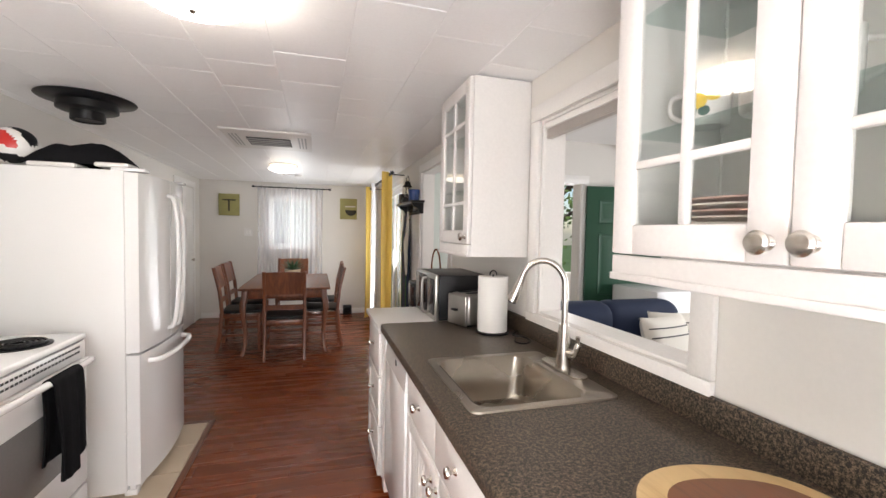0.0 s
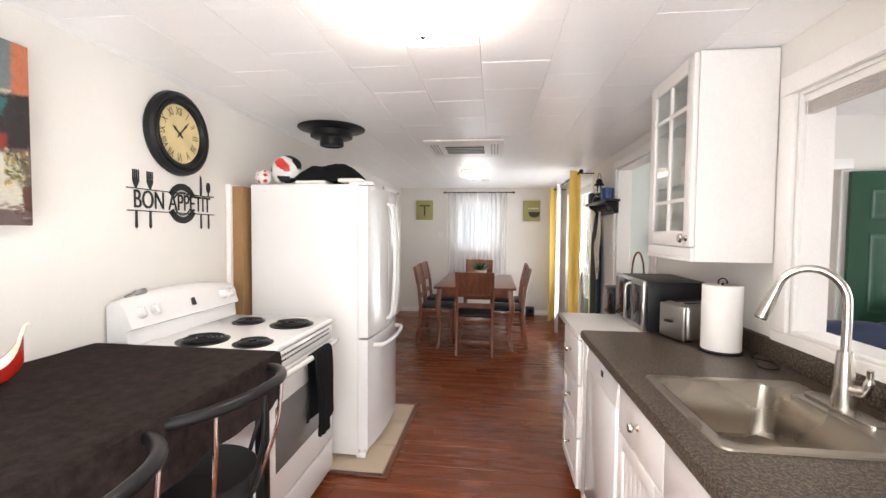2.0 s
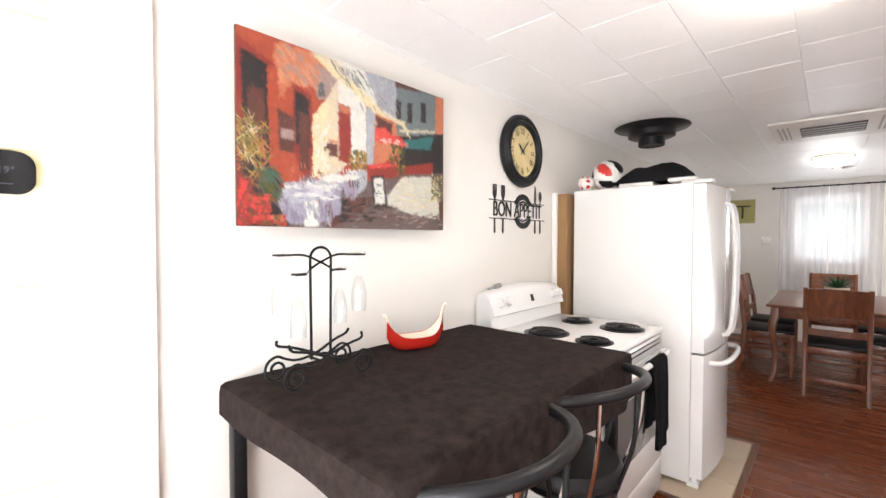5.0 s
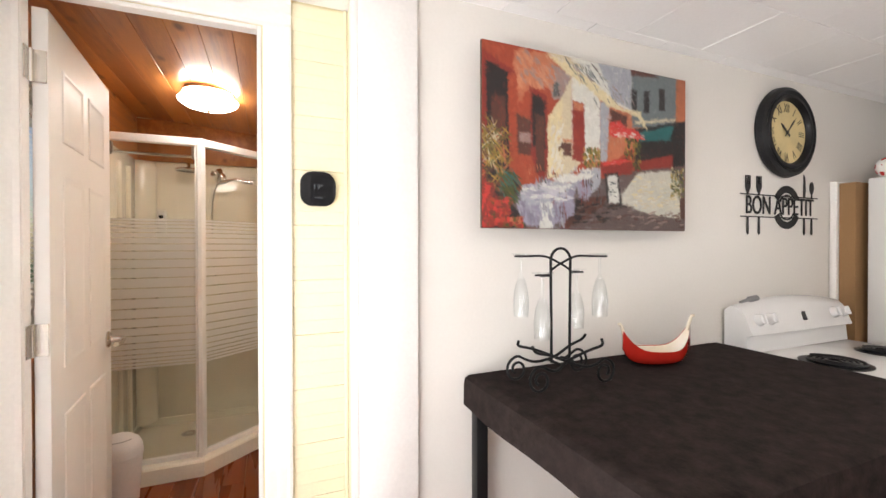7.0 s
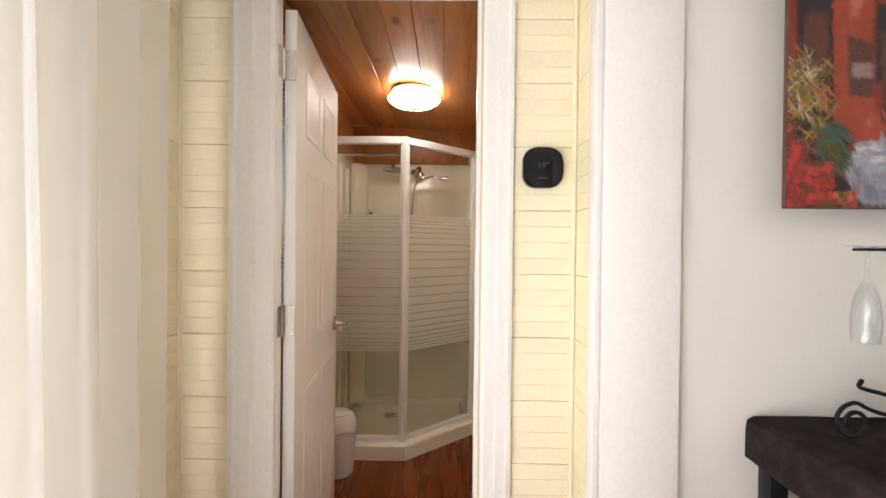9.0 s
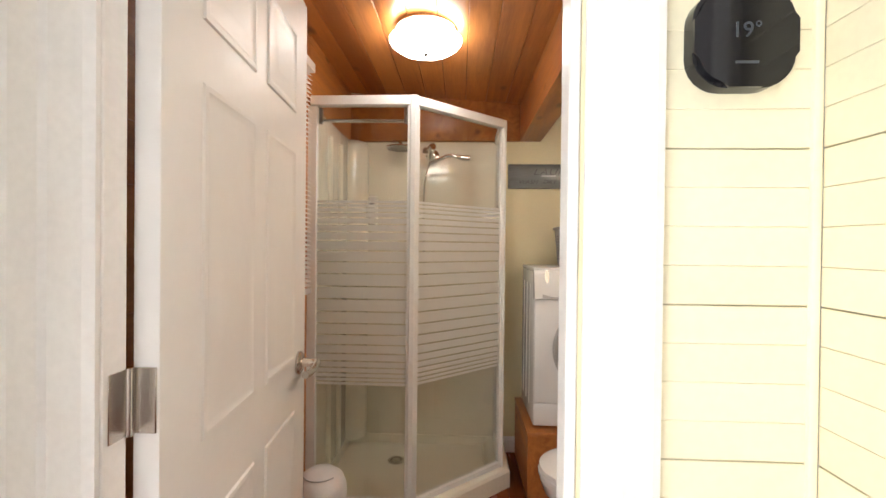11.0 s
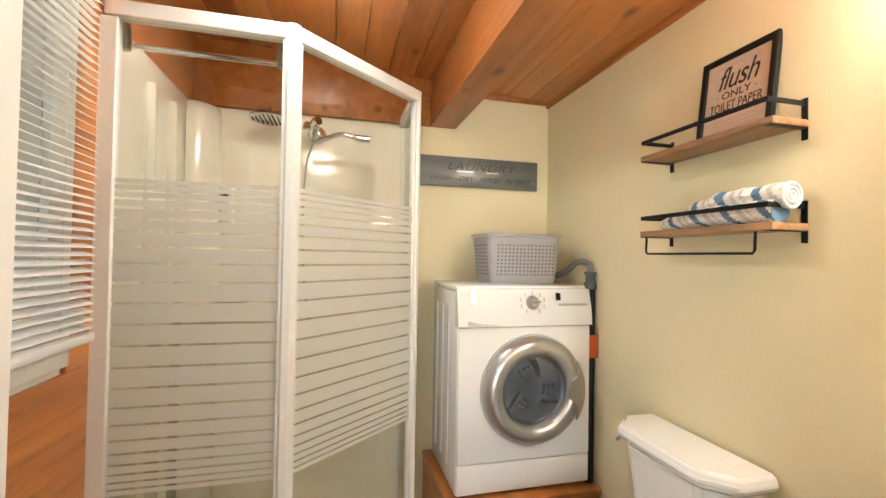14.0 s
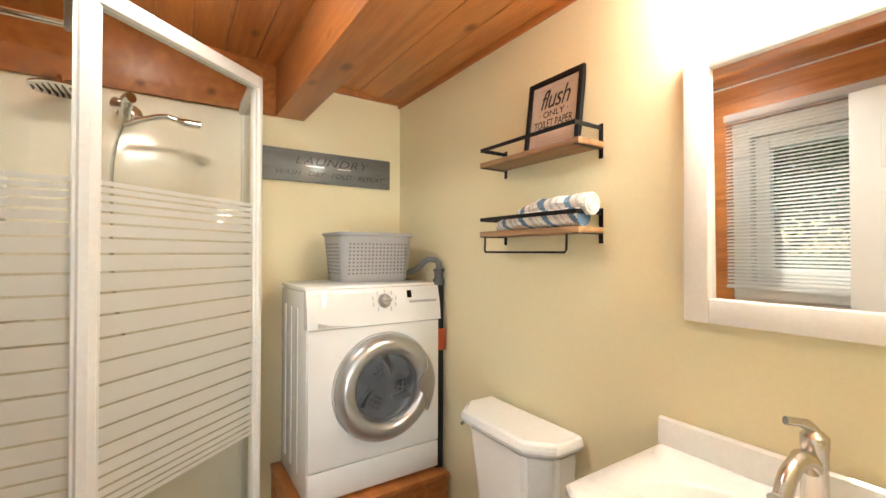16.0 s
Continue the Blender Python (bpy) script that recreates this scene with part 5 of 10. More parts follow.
# wrought-iron glass rack
th = thing("glass_rack", (-1.55, 0.62, 0.95), "black wrought-iron rack holding upturned champagne flutes", "glass rack")
RX, RY, RZ = -1.485, 0.598, 0.952
bm = B()
for s in (-1, 1):
    tube(bm, [(RX, RY + s * 0.033, RZ + 0.07), (RX, RY + s * 0.036, RZ + 0.375)], 0.0042, 8)
tube(bm, [(RX, RY + 0.036 * math.cos(a), RZ + 0.375 + 0.036 * math.sin(a)) for a in [math.pi * k / 12 for k in range(13)]], 0.0042, 8)
part("post", bm, M_IRON, th)
for s in (-1, 1):
    bm = B()
    # upper arms cross on the post and end in a level fork; lower arms reach out on the other face
    tube(bm, spline([(RX, RY - s * 0.036, RZ + 0.345), (RX, RY, RZ + 0.365), (RX + s * 0.01, RY + s * 0.05, RZ + 0.387), (RX + s * 0.04, RY + s * 0.09, RZ + 0.387)], 4), 0.0036, 8)
    tube(bm, spline([(RX, RY + s * 0.036, RZ + 0.340), (RX - s * 0.02, RY + s * 0.06, RZ + 0.335), (RX - s * 0.05, RY + s * 0.082, RZ + 0.335)], 4), 0.0036, 8)
    for ex, ey, ez in ((RX + s * 0.042, RY + s * 0.092, RZ + 0.387), (RX - s * 0.05, RY + s * 0.082, RZ + 0.335)):
        tube(bm, spline([(ex + 0.014, ey + s * 0.034, ez), (ex + 0.012, ey + s * 0.02, ez), (ex + 0.009, ey, ez), (ex - 0.009, ey, ez), (ex - 0.012, ey + s * 0.02, ez), (ex - 0.014, ey + s * 0.034, ez)], 4), 0.003, 6)
    part("arm", bm, M_IRON, th)
    for sx in (-1, 1):
        # a bar rising to a tip on one side, crossing over and curling into a scroll on the other
        bm = B()
        base = [Vector((RX + sx * 0.035, RY - s * 0.125, RZ + 0.135)), Vector((RX + sx * 0.045, RY - s * 0.118, RZ + 0.118)), Vector((RX + sx * 0.04, RY - s * 0.07, RZ + 0.105)), Vector((RX + sx * 0.03, RY, RZ + 0.078)), Vector((RX + sx * 0.05, RY + s * 0.05, RZ + 0.062)), Vector((RX + sx * 0.06, RY + s * 0.085, RZ + 0.070))]
        cx = Vector((RX + sx * 0.06, RY + s * 0.115, RZ + 0.0435))
        for k in range(20):
            a = radians(100 - k * 27)
            rr = 0.039 * (1 - k / 28)
            base.append(cx + Vector((0, s * rr * math.cos(a), rr * math.sin(a))))
        tube(bm, spline(base, 3), 0.0042, 8)
        part("scroll_foot", bm, M_IRON, th)
    bm = B()
    tube(bm, [(RX - 0.032, RY + s * 0.027, RZ + 0.072), (RX, RY + s * 0.032, RZ + 0.075), (RX + 0.032, RY + s * 0.027, RZ + 0.072)], 0.0042, 8)
    part("cross_bar", bm, M_IRON, th)


def flute(x, y, z):
    """A champagne flute hanging foot up from z."""
    bm = B()
    lathe(bm, [(0, 0), (0.032, -0.001), (0.032, -0.003), (0.006, -0.007), (0.0042, -0.02), (0.004, -0.075), (0.012, -0.088), (0.021, -0.12), (0.0255, -0.165), (0.023, -0.215), (0.0222, -0.215), (0.0245, -0.165), (0.020, -0.121), (0.010, -0.092), (0, -0.086)], Matrix.Translation((x, y, z)) @ Matrix.Diagonal((0.95, 0.95, 0.88, 1)), 28)
    o = solid("champagne_flute", bm, M_CRYSTAL, "clear champagne flute hanging upside down in rack", "glass", "flutes in the rack")
    o.visible_shadow = False


for s in (-1, 1):
    flute(RX + s * 0.042, RY + s * 0.112, RZ + 0.396)
    flute(RX - s * 0.05, RY + s * 0.102, RZ + 0.344)

# red boat-shaped dish
th = thing("boat_dish", (-1.55, 1.10, 0.95), "glossy red and cream ceramic boat dish on the cloth", "dish")
M_REDC = mat("red_ceramic", (0.42, 0.02, 0.012), 0.15, var=0.06, coat=0.6)
M_CRMC = mat("cream_ceramic", (0.78, 0.70, 0.56), 0.25, var=0.05, coat=0.4)


def boat(inner):
    bm = B()
    rings = []
    n = 22
    for i in range(n + 1):
        t = -1 + 2 * i / n
        half = 0.158 * t
        lift = 0.075 * abs(t) ** 4.0 * (1.35 if t > 0 else 1.0)
        w = (0.062 if not inner else 0.055) * max(0.03, (1 - abs(t) ** 2.4)) ** 0.75
        keel = 0.012 * t ** 2 + 0.05 * abs(t) ** 6 + (0.008 if inner else 0)
        ringp = []
        for k in range(11):
            a = math.pi * k / 10
            px = w * math.cos(a)
            top = 0.062 + lift - (0.0 if not inner else 0.0015)
            pz = top - (top - keel) * math.sin(a) ** 0.7
            ringp.append((half, px, pz))
        rings.append(ringp)
    vr = [[bm.verts.new(p) for p in r] for r in rings]
    for a, b in zip(vr, vr[1:]):
        for k in range(10):
            bm.faces.new((a[k], a[k + 1], b[k + 1], b[k]))
    return bm


mb = Matrix.Translation((-1.535, 1.05, 0.9515)) @ Matrix.Rotation(radians(70), 4, "Z") @ Matrix.Diagonal((0.77, 0.88, 0.9, 1))
bm = boat(False)
bmesh.ops.transform(bm, matrix=mb, verts=bm.verts[:])
part("hull", bm, M_REDC, th, "red glazed hull")
bm = boat(True)
bmesh.ops.transform(bm, matrix=mb, verts=bm.verts[:])
part("lining", bm, M_CRMC, th, "cream glazed inside")
for t, up in ((-1, 0.137), (1, 0.168)):
    bm = B()
    tube(bm, spline([mb @ Vector((t * 0.145, 0, up - 0.035)), mb @ Vector((t * 0.157, 0, up)), mb @ Vector((t * 0.166, 0, up + 0.02)), mb @ Vector((t * 0.178, 0, up + 0.022))], 4), [0.006] * 6 + [0.005] * 7, 10)
    part("prow", bm, M_CRMC, th)

# ---- wall pieces ----
th = thing("wall_clock", (-1.69, 2.055, 1.90), "round black wall clock with cream Roman numeral dial", "clock")
mc = Matrix.Translation((-1.6985, 2.058, 1.905)) @ Matrix.Rotation(radians(90), 4, "Z") @ Matrix.Rotation(radians(90), 4, "X")
M_DIAL = mat("aged_dial", (0.66, 0.53, 0.27), 0.6, var=0.12, big=9, finevar=0.05)
bm = B()
lathe(bm, [(0, 0), (0.205, 0), (0.213, 0.012), (0.208, 0.035), (0.19, 0.046), (0.176, 0.038), (0.172, 0.045), (0.158, 0.046), (0.149, 0.036), (0.148, 0.018), (0, 0.018)], mc, 56)
part("case", bm, M_BLACK, th, "moulded black rim")
bm = B()
lathe(bm, [(0, 0.0185), (0.148, 0.0185), (0.148, 0.0205), (0, 0.0205)], mc, 48)
dial = part("dial", bm, M_DIAL, th, "aged cream dial")
M_INK = mat("black_ink", (0.02, 0.018, 0.016), 0.6)
for k, s in enumerate(("XII", "I", "II", "III", "IIII", "V", "VI", "VII", "VIII", "IX", "X", "XI")):
    a = radians(-30 * k)
    m = mc @ Matrix.Rotation(a, 4, "Z") @ Matrix.Translation((0, 0.113, 0.021))
    text(s, 0.05, m, M_INK, dial, "numeral", (0.72, 1.15), 0.0004)
for ang, ln, w in ((-42, 0.10, 0.006), (52, 0.062, 0.009)):
    bm = B()
    m = mc @ Matrix.Rotation(radians(ang), 4, "Z")
    prism(bm, [(-w / 2, -0.025), (w / 2, -0.025), (w * 0.6, ln * 0.5), (w * 0.9, ln * 0.62), (0, ln), (-w * 0.9, ln * 0.62), (-w * 0.6, ln * 0.5)], "z", 0.024, 0.0255)
    bmesh.ops.transform(bm, matrix=m, verts=bm.verts[:])
    part("hand_pointer", bm, M_INK, th, "black clock pointer")
bm = B()
lathe(bm, [(0, 0.021), (0.008, 0.021), (0.008, 0.028), (0, 0.029)], mc, 16)
part("pivot", bm, M_INK, th)

th = thing("wall_lettering", (-1.70, 2.05, 1.55), "black cut-out wall words with plate and cutlery", "wall decor")
M_CUT = mat("black_cutout", (0.012, 0.012, 0.012), 0.5)
mw = Matrix.Translation((-1.697, 2.05, 1.553)) @ Matrix.Rotation(radians(90), 4, "Z") @ Matrix.Rotation(radians(90), 4, "X")
text("BON APPETIT", 0.108, mw @ Matrix.Translation((0, 0.0, 0.002)), M_CUT, th, "lettering", (0.80, 1.12), 0.0018)


def flat(name, poly, z0=0.0, z1=0.003):
    bm = B()
    prism(bm, poly, "z", z0, z1)
    bmesh.ops.transform(bm, matrix=mw, verts=bm.verts[:])
    return part(name, bm, M_CUT, th)


for z in (0.052, -0.05):
    flat("bar", [(-0.295, z - 0.0025), (0.295, z - 0.0025), (0.295, z + 0.0025), (-0.295, z + 0.0025)])
for r0, r1 in ((0.070, 0.104), (0.056, 0.062)):
    for lo, hi in ((radians(26), radians(154)), (radians(206), radians(334))):
        bm = B()
        n = 24
        outer = [(0.045 + r1 * math.cos(lo + (hi - lo) * k / n), r1 * math.sin(lo + (hi - lo) * k / n)) for k in range(n + 1)]
        inner = [(0.045 + r0 * math.cos(lo + (hi - lo) * k / n), r0 * math.sin(lo + (hi - lo) * k / n)) for k in range(n + 1)]
        prism(bm, outer + inner[::-1], "z", 0, 0.003)
        bmesh.ops.transform(bm, matrix=mw, verts=bm.verts[:])
        part("plate_arc", bm, M_CUT, th)
for x, kind in ((-0.245, "fork"), (-0.165, "fork"), (0.185, "knife"), (0.247, "spoon")):
    bm = B()
    prism(bm, [(x - 0.005, -0.052), (x + 0.005, -0.052), (x + 0.007, -0.125), (x, -0.133), (x - 0.007, -0.125)], "z", 0, 0.003)
    bmesh.ops.transform(bm, matrix=mw, verts=bm.verts[:])
    part("handle_end", bm, M_CUT, th)
    bm = B()
    if kind == "fork":
        prism(bm, [(x - 0.004, 0.055), (x + 0.004, 0.055), (x + 0.018, 0.085), (x + 0.018, 0.10), (x - 0.018, 0.10), (x - 0.018, 0.085)], "z", 0, 0.003)
        for q in (-0.0155, -0.005, 0.005, 0.0155):
            prism(bm, [(x + q - 0.0025, 0.10), (x + q + 0.0025, 0.10), (x + q + 0.002, 0.138), (x + q - 0.002, 0.138)], "z", 0, 0.003)
    elif kind == "knife":
        prism(bm, [(x - 0.006, 0.055), (x + 0.006, 0.055), (x + 0.011, 0.09), (x + 0.006, 0.15), (x - 0.004, 0.165), (x - 0.006, 0.10)], "z", 0, 0.003)
    else:
        prism(bm, [(x + 0.017 * math.cos(2 * math.pi * k / 20), 0.103 + 0.03 * math.sin(2 * math.pi * k / 20)) for k in range(20)], "z", 0, 0.003)
        prism(bm, [(x - 0.004, 0.055), (x + 0.004, 0.055), (x + 0.004, 0.08), (x - 0.004, 0.08)], "z", 0, 0.003)
    bmesh.ops.transform(bm, matrix=mw, verts=bm.verts[:])
    part(kind + "_shape", bm, M_CUT, th)

# street-cafe canvas
th = thing("canvas_painting", (-1.66, 0.856, 1.72), "large unframed canvas painting of a sunny street cafe", "painting")
PY0, PY1, PZ0, PZ1, PX = 0.405, 1.31, 1.427, 2.021, -1.626
PAINTS = []


def paint(c):
    for q, m in PAINTS:
        if q == c:
            return m
    m = mat("oil_paint", c, 0.55, var=0.22, big=14, fine=70, finevar=0.14, bump=0.35)
    PAINTS.append((c, m))
    return m


bm = B()
box(bm, (PX - 0.012, PY0, PZ0), (PX, PY1, PZ1), 0.003)
part("canvas", bm, paint((0.10, 0.05, 0.035)), th, "wrapped canvas edge")
bm = B()
box(bm, (-1.699, PY0 + 0.14, PZ0 + 0.12), (PX - 0.0125, PY1 - 0.14, PZ1 - 0.12), 0.003)
part("stretcher", bm, M_BLACKM, th)
CW, CH, ASP = 420, 276, 0.656
art = np.zeros((CH, CW, 3))
brush = np.random.RandomState(7)


def cloudy(cells):
    """Smooth random field over the canvas, about -1 to 1."""
    ch = max(2, int(cells * ASP))
    g = brush.uniform(-1, 1, (ch + 2, cells + 2))
    x, y = np.linspace(0, cells, CW), np.linspace(0, ch, CH)
    i, j = x.astype(int), y.astype(int)
    fx, fy = (x - i)[None, :], (y - j)[:, None]
    fx, fy = fx * fx * (3 - 2 * fx), fy * fy * (3 - 2 * fy)
    return (g[j][:, i] * (1 - fx) + g[j][:, i + 1] * fx) * (1 - fy) + (g[j + 1][:, i] * (1 - fx) + g[j + 1][:, i + 1] * fx) * fy


GU, GV = np.meshgrid((np.arange(CW) + 0.5) / CW, (np.arange(CH) + 0.5) / CH)
WOBU = GU + 0.002 * cloudy(50) + 0.0012 * cloudy(150)
WOBV = GV + 0.003 * cloudy(50) + 0.0018 * cloudy(150)


def inside(p, poly):
    c = False
    for k in range(len(poly)):
        (x0, y0), (x1, y1) = poly[k - 1], poly[k]
        if (y0 > p[1]) != (y1 > p[1]) and p[0] < (x1 - x0) * (p[1] - y0) / (y1 - y0) + x0:
            c = not c
    return c


def stroke(u, v, a, ln, w, c, strength=0.8):
    """One soft-edged brush mark."""
    rad = ln * 1.3 + w
    i0, i1 = max(0, int((u - rad) * CW)), min(CW, int((u + rad) * CW) + 2)
    j0, j1 = max(0, int((v - rad / ASP) * CH)), min(CH, int((v + rad / ASP) * CH) + 2)
    if i1 <= i0 or j1 <= j0:
        return
    du, dv = WOBU[j0:j1, i0:i1] - u, (WOBV[j0:j1, i0:i1] - v) * ASP
    p, q = du * math.cos(a) + dv * math.sin(a), -du * math.sin(a) + dv * math.cos(a)
    d = (p / ln) ** 2 + (q / max(w, 0.0022)) ** 2
    k = (np.clip(1.5 - d, 0, 1) * strength)[..., None]
    art[j0:j1, i0:i1] = art[j0:j1, i0:i1] * (1 - k) + np.array(c) * k


def near(c, d, t=0.5):
    """A tone part of the way from c to d."""
    return tuple(p + (q - p) * t for p, q in zip(c, d))


def patch(c, *pts, dabs=14, tones=(), size=0.022, a=0.3):
    """One painted shape with soft worn edges and brush marks of near tones over it."""
    u0, u1 = min(p[0] for p in pts), max(p[0] for p in pts)
    v0, v1 = min(p[1] for p in pts), max(p[1] for p in pts)
    i0, i1 = max(0, int((u0 - 0.02) * CW)), min(CW, int((u1 + 0.02) * CW) + 1)
    j0, j1 = max(0, int((v0 - 0.03) * CH)), min(CH, int((v1 + 0.03) * CH) + 1)
    uu, vv = WOBU[j0:j1, i0:i1], WOBV[j0:j1, i0:i1]
    ins = np.zeros(uu.shape, bool)
    dist = np.full(uu.shape, 9.0)
    for k in range(len(pts)):
        (x0, y0), (x1, y1) = pts[k - 1], pts[k]
        if y0 != y1:
            ins ^= ((y0 > vv) != (y1 > vv)) & (uu < (x1 - x0) * (vv - y0) / (y1 - y0) + x0)
        ex, ey = x1 - x0, (y1 - y0) * ASP
        t = np.clip(((uu - x0) * ex + (vv - y0) * ASP * ey) / max(ex * ex + ey * ey, 1e-9), 0, 1)
        dist = np.minimum(dist, np.hypot(uu - x0 - t * ex, (vv - y0) * ASP - t * ey))
    k = np.clip(0.5 + np.where(ins, dist, -dist) / 0.009, 0, 1)[..., None]
    art[j0:j1, i0:i1] = art[j0:j1, i0:i1] * (1 - k) + np.array(c) * k
    for _ in range(int(dabs * 1.6)):
        for _ in range(8):
            p = (random.uniform(u0, u1), random.uniform(v0, v1))
            if inside(p, pts):
                stroke(p[0], p[1], a + random.uniform(-0.5, 0.5), random.uniform(0.4, 1) * size * 0.8, random.uniform(0.15, 0.4) * size * 0.8, near(c, random.choice(tones), random.uniform(0.1, 0.5)) if tones else c, 0.5)
                break


OR, OR2, RD, BR, DK, CR, WH = (0.37, 0.088, 0.040), (0.48, 0.20, 0.11), (0.28, 0.045, 0.030), (0.13, 0.055, 0.04), (0.032, 0.025, 0.025), (0.55, 0.49, 0.37), (0.60, 0.60, 0.56)
GY, GR, YL, YL2, TL2, BL, PK, PU, LI, GB, LV = (0.13, 0.14, 0.14), (0.10, 0.12, 0.03), (0.40, 0.28, 0.07), (0.62, 0.55, 0.37), (0.03, 0.17, 0.17), (0.37, 0.38, 0.41), (0.58, 0.07, 0.06), (0.17, 0.130, 0.12), (0.34, 0.26, 0.24), (0.19, 0.22, 0.225), (0.31, 0.295, 0.36)


def scatter(n, u0, v0, u1, v1, angle, ln, w, cols):
    """Loose brush strokes over one area."""
    for _ in range(n):
        stroke(random.uniform(u0, u1), random.uniform(min(v0, v1), max(v0, v1)), (random.choice(angle) if isinstance(angle, tuple) else angle) + random.uniform(-0.2, 0.2), ln * random.uniform(0.6, 1.1), w * random.uniform(0.6, 1.2), near(random.choice(cols), random.choice(cols), random.uniform(0, 0.4)))


patch(OR, (0.0, 0.0), (1.0, 0.0), (1.0, 1.0), (0.0, 1.0), dabs=60, tones=(OR, OR2,), size=0.05, a=0.3)
patch(OR, (0.0, 0.0), (0.269, 0), (0.383, 0.106), (0.383, 0.661), (0.184, 0.813), (0.0, 0.961), dabs=260, tones=(OR, OR2, OR, RD, OR2,), size=0.03, a=1.3)
patch(OR2, (0.13, 0.027), (0.269, 0.007), (0.367, 0.099), (0.324, 0.167), (0.184, 0.238), (0.13, 0.345), dabs=70, tones=(OR2, LI, OR, OR2,), size=0.028, a=0.9)
patch(LI, (0.269, 0.05), (0.379, 0.108), (0.373, 0.234), (0.305, 0.265), (0.269, 0.166), dabs=40, tones=(LI, OR2, LI, BL,), size=0.022, a=0.9)
patch(RD, (0.0, 0.041), (0.019, 0.064), (0.134, 0.144), (0.145, 0.739), (0.108, 0.772), (0.0, 0.768), dabs=60, tones=(RD, OR, BR,), size=0.025, a=1.5)
patch(DK, (0.016, 0.108), (0.105, 0.153), (0.115, 0.718), (0.026, 0.762), dabs=70, tones=(DK, BR, DK, RD,), size=0.02, a=1.4)
patch(BR, (0.039, 0.287), (0.094, 0.284), (0.101, 0.618), (0.039, 0.611), dabs=60, tones=(BR, RD, OR, RD,), size=0.018, a=1.4)
patch(OR, (0.105, 0.174), (0.145, 0.151), (0.156, 0.763), (0.115, 0.771), dabs=40, tones=(OR, OR2, RD,), size=0.02, a=1.5)
patch(BR, (0.141, 0.367), (0.209, 0.406), (0.21, 0.592), (0.147, 0.591), dabs=30, tones=(BR, RD, LI,), size=0.014, a=1.4)
patch(LI, (0.154, 0.468), (0.204, 0.472), (0.204, 0.519), (0.154, 0.522), dabs=14, tones=(LI, BL, BR,), size=0.008, a=0.1)
patch(RD, (0.197, 0.209), (0.272, 0.251), (0.276, 0.727), (0.242, 0.719), (0.204, 0.602), dabs=40, tones=(RD, OR, RD, BR,), size=0.018, a=1.5)
patch(DK, (0.207, 0.246), (0.263, 0.278), (0.263, 0.543), (0.21, 0.536), dabs=30, tones=(DK, BR, DK,), size=0.014, a=1.5)
patch(BR, (0.22, 0.359), (0.26, 0.366), (0.262, 0.672), (0.225, 0.681), dabs=24, tones=(RD, BR, OR,), size=0.014, a=1.5)
patch(CR, (0.387, 0.104), (0.387, 0.505), (0.435, 0.602), (0.363, 0.695), (0.278, 0.712), (0.278, 0.379), (0.353, 0.212), dabs=90, tones=(CR, YL2, CR, CR,), size=0.022, a=2.1)
patch(YL2, (0.278, 0.364), (0.343, 0.247), (0.333, 0.671), (0.278, 0.712), dabs=40, tones=(CR, YL2, OR2,), size=0.02, a=1.9)
patch(WH, (0.387, 0.104), (0.468, 0.109), (0.525, 0.23), (0.525, 0.58), (0.435, 0.602), (0.387, 0.505), dabs=70, tones=(WH, CR, WH,), size=0.02, a=1.5)
patch(RD, (0.391, 0.25), (0.446, 0.264), (0.448, 0.602), (0.391, 0.597), dabs=50, tones=(RD, OR, OR, RD,), size=0.016, a=1.5)
patch(OR2, (0.395, 0.254), (0.441, 0.266), (0.441, 0.304), (0.395, 0.301), dabs=12, tones=(CR, OR2,), size=0.007, a=1.5)
patch(BR, (0.326, 0.5), (0.385, 0.5), (0.385, 0.574), (0.329, 0.576), dabs=24, tones=(BR, RD, OR,), size=0.009, a=0.2)
patch(OR2, (0.324, 0.483), (0.387, 0.48), (0.387, 0.493), (0.324, 0.494), dabs=6, tones=(OR2,), size=0.008, a=0.1)
patch(BL, (0.525, 0.23), (0.574, 0.244), (0.561, 0.588), (0.525, 0.59), dabs=24, tones=(BL, WH, CR,), size=0.016, a=1.5)
patch(OR2, (0.574, 0.244), (0.78, 0.292), (0.78, 0.424), (0.561, 0.605), dabs=40, tones=(OR2, CR, RD, OR2,), size=0.014, a=1.4)
patch(BR, (0.576, 0.27), (0.665, 0.296), (0.659, 0.369), (0.576, 0.362), dabs=20, tones=(RD, BR, DK,), size=0.009, a=1.4)
patch(WH, (0.269, 0.001), (0.692, 0.0), (0.692, 0.268), (0.561, 0.215), (0.457, 0.131), dabs=90, tones=(WH, BL, WH, CR,), size=0.025, a=1.3)
patch(BL, (0.513, 0.004), (0.687, 0.003), (0.687, 0.252), (0.586, 0.204), dabs=40, tones=(BL, WH, GB, WH,), size=0.018, a=1.5)
patch(GB, (0.687, 0), (0.95, 0), (0.95, 0.335), (0.692, 0.358), dabs=70, tones=(GB, BL, GB, GY,), size=0.02, a=1.5)
patch(BR, (0.681, 0), (0.81, 0), (0.842, 0.018), (0.687, 0.036), dabs=16, tones=(BR, OR, GY,), size=0.01, a=0.4)
patch(DK, (0.689, 0.125), (0.718, 0.123), (0.718, 0.251), (0.689, 0.255), dabs=12, tones=(DK, GY, BL,), size=0.007, a=1.5)
patch(DK, (0.756, 0.121), (0.786, 0.12), (0.786, 0.252), (0.756, 0.256), dabs=12, tones=(DK, GY, BL,), size=0.007, a=1.5)
patch(DK, (0.842, 0.088), (0.875, 0.086), (0.875, 0.224), (0.842, 0.228), dabs=12, tones=(DK, GY, BL,), size=0.007, a=1.5)
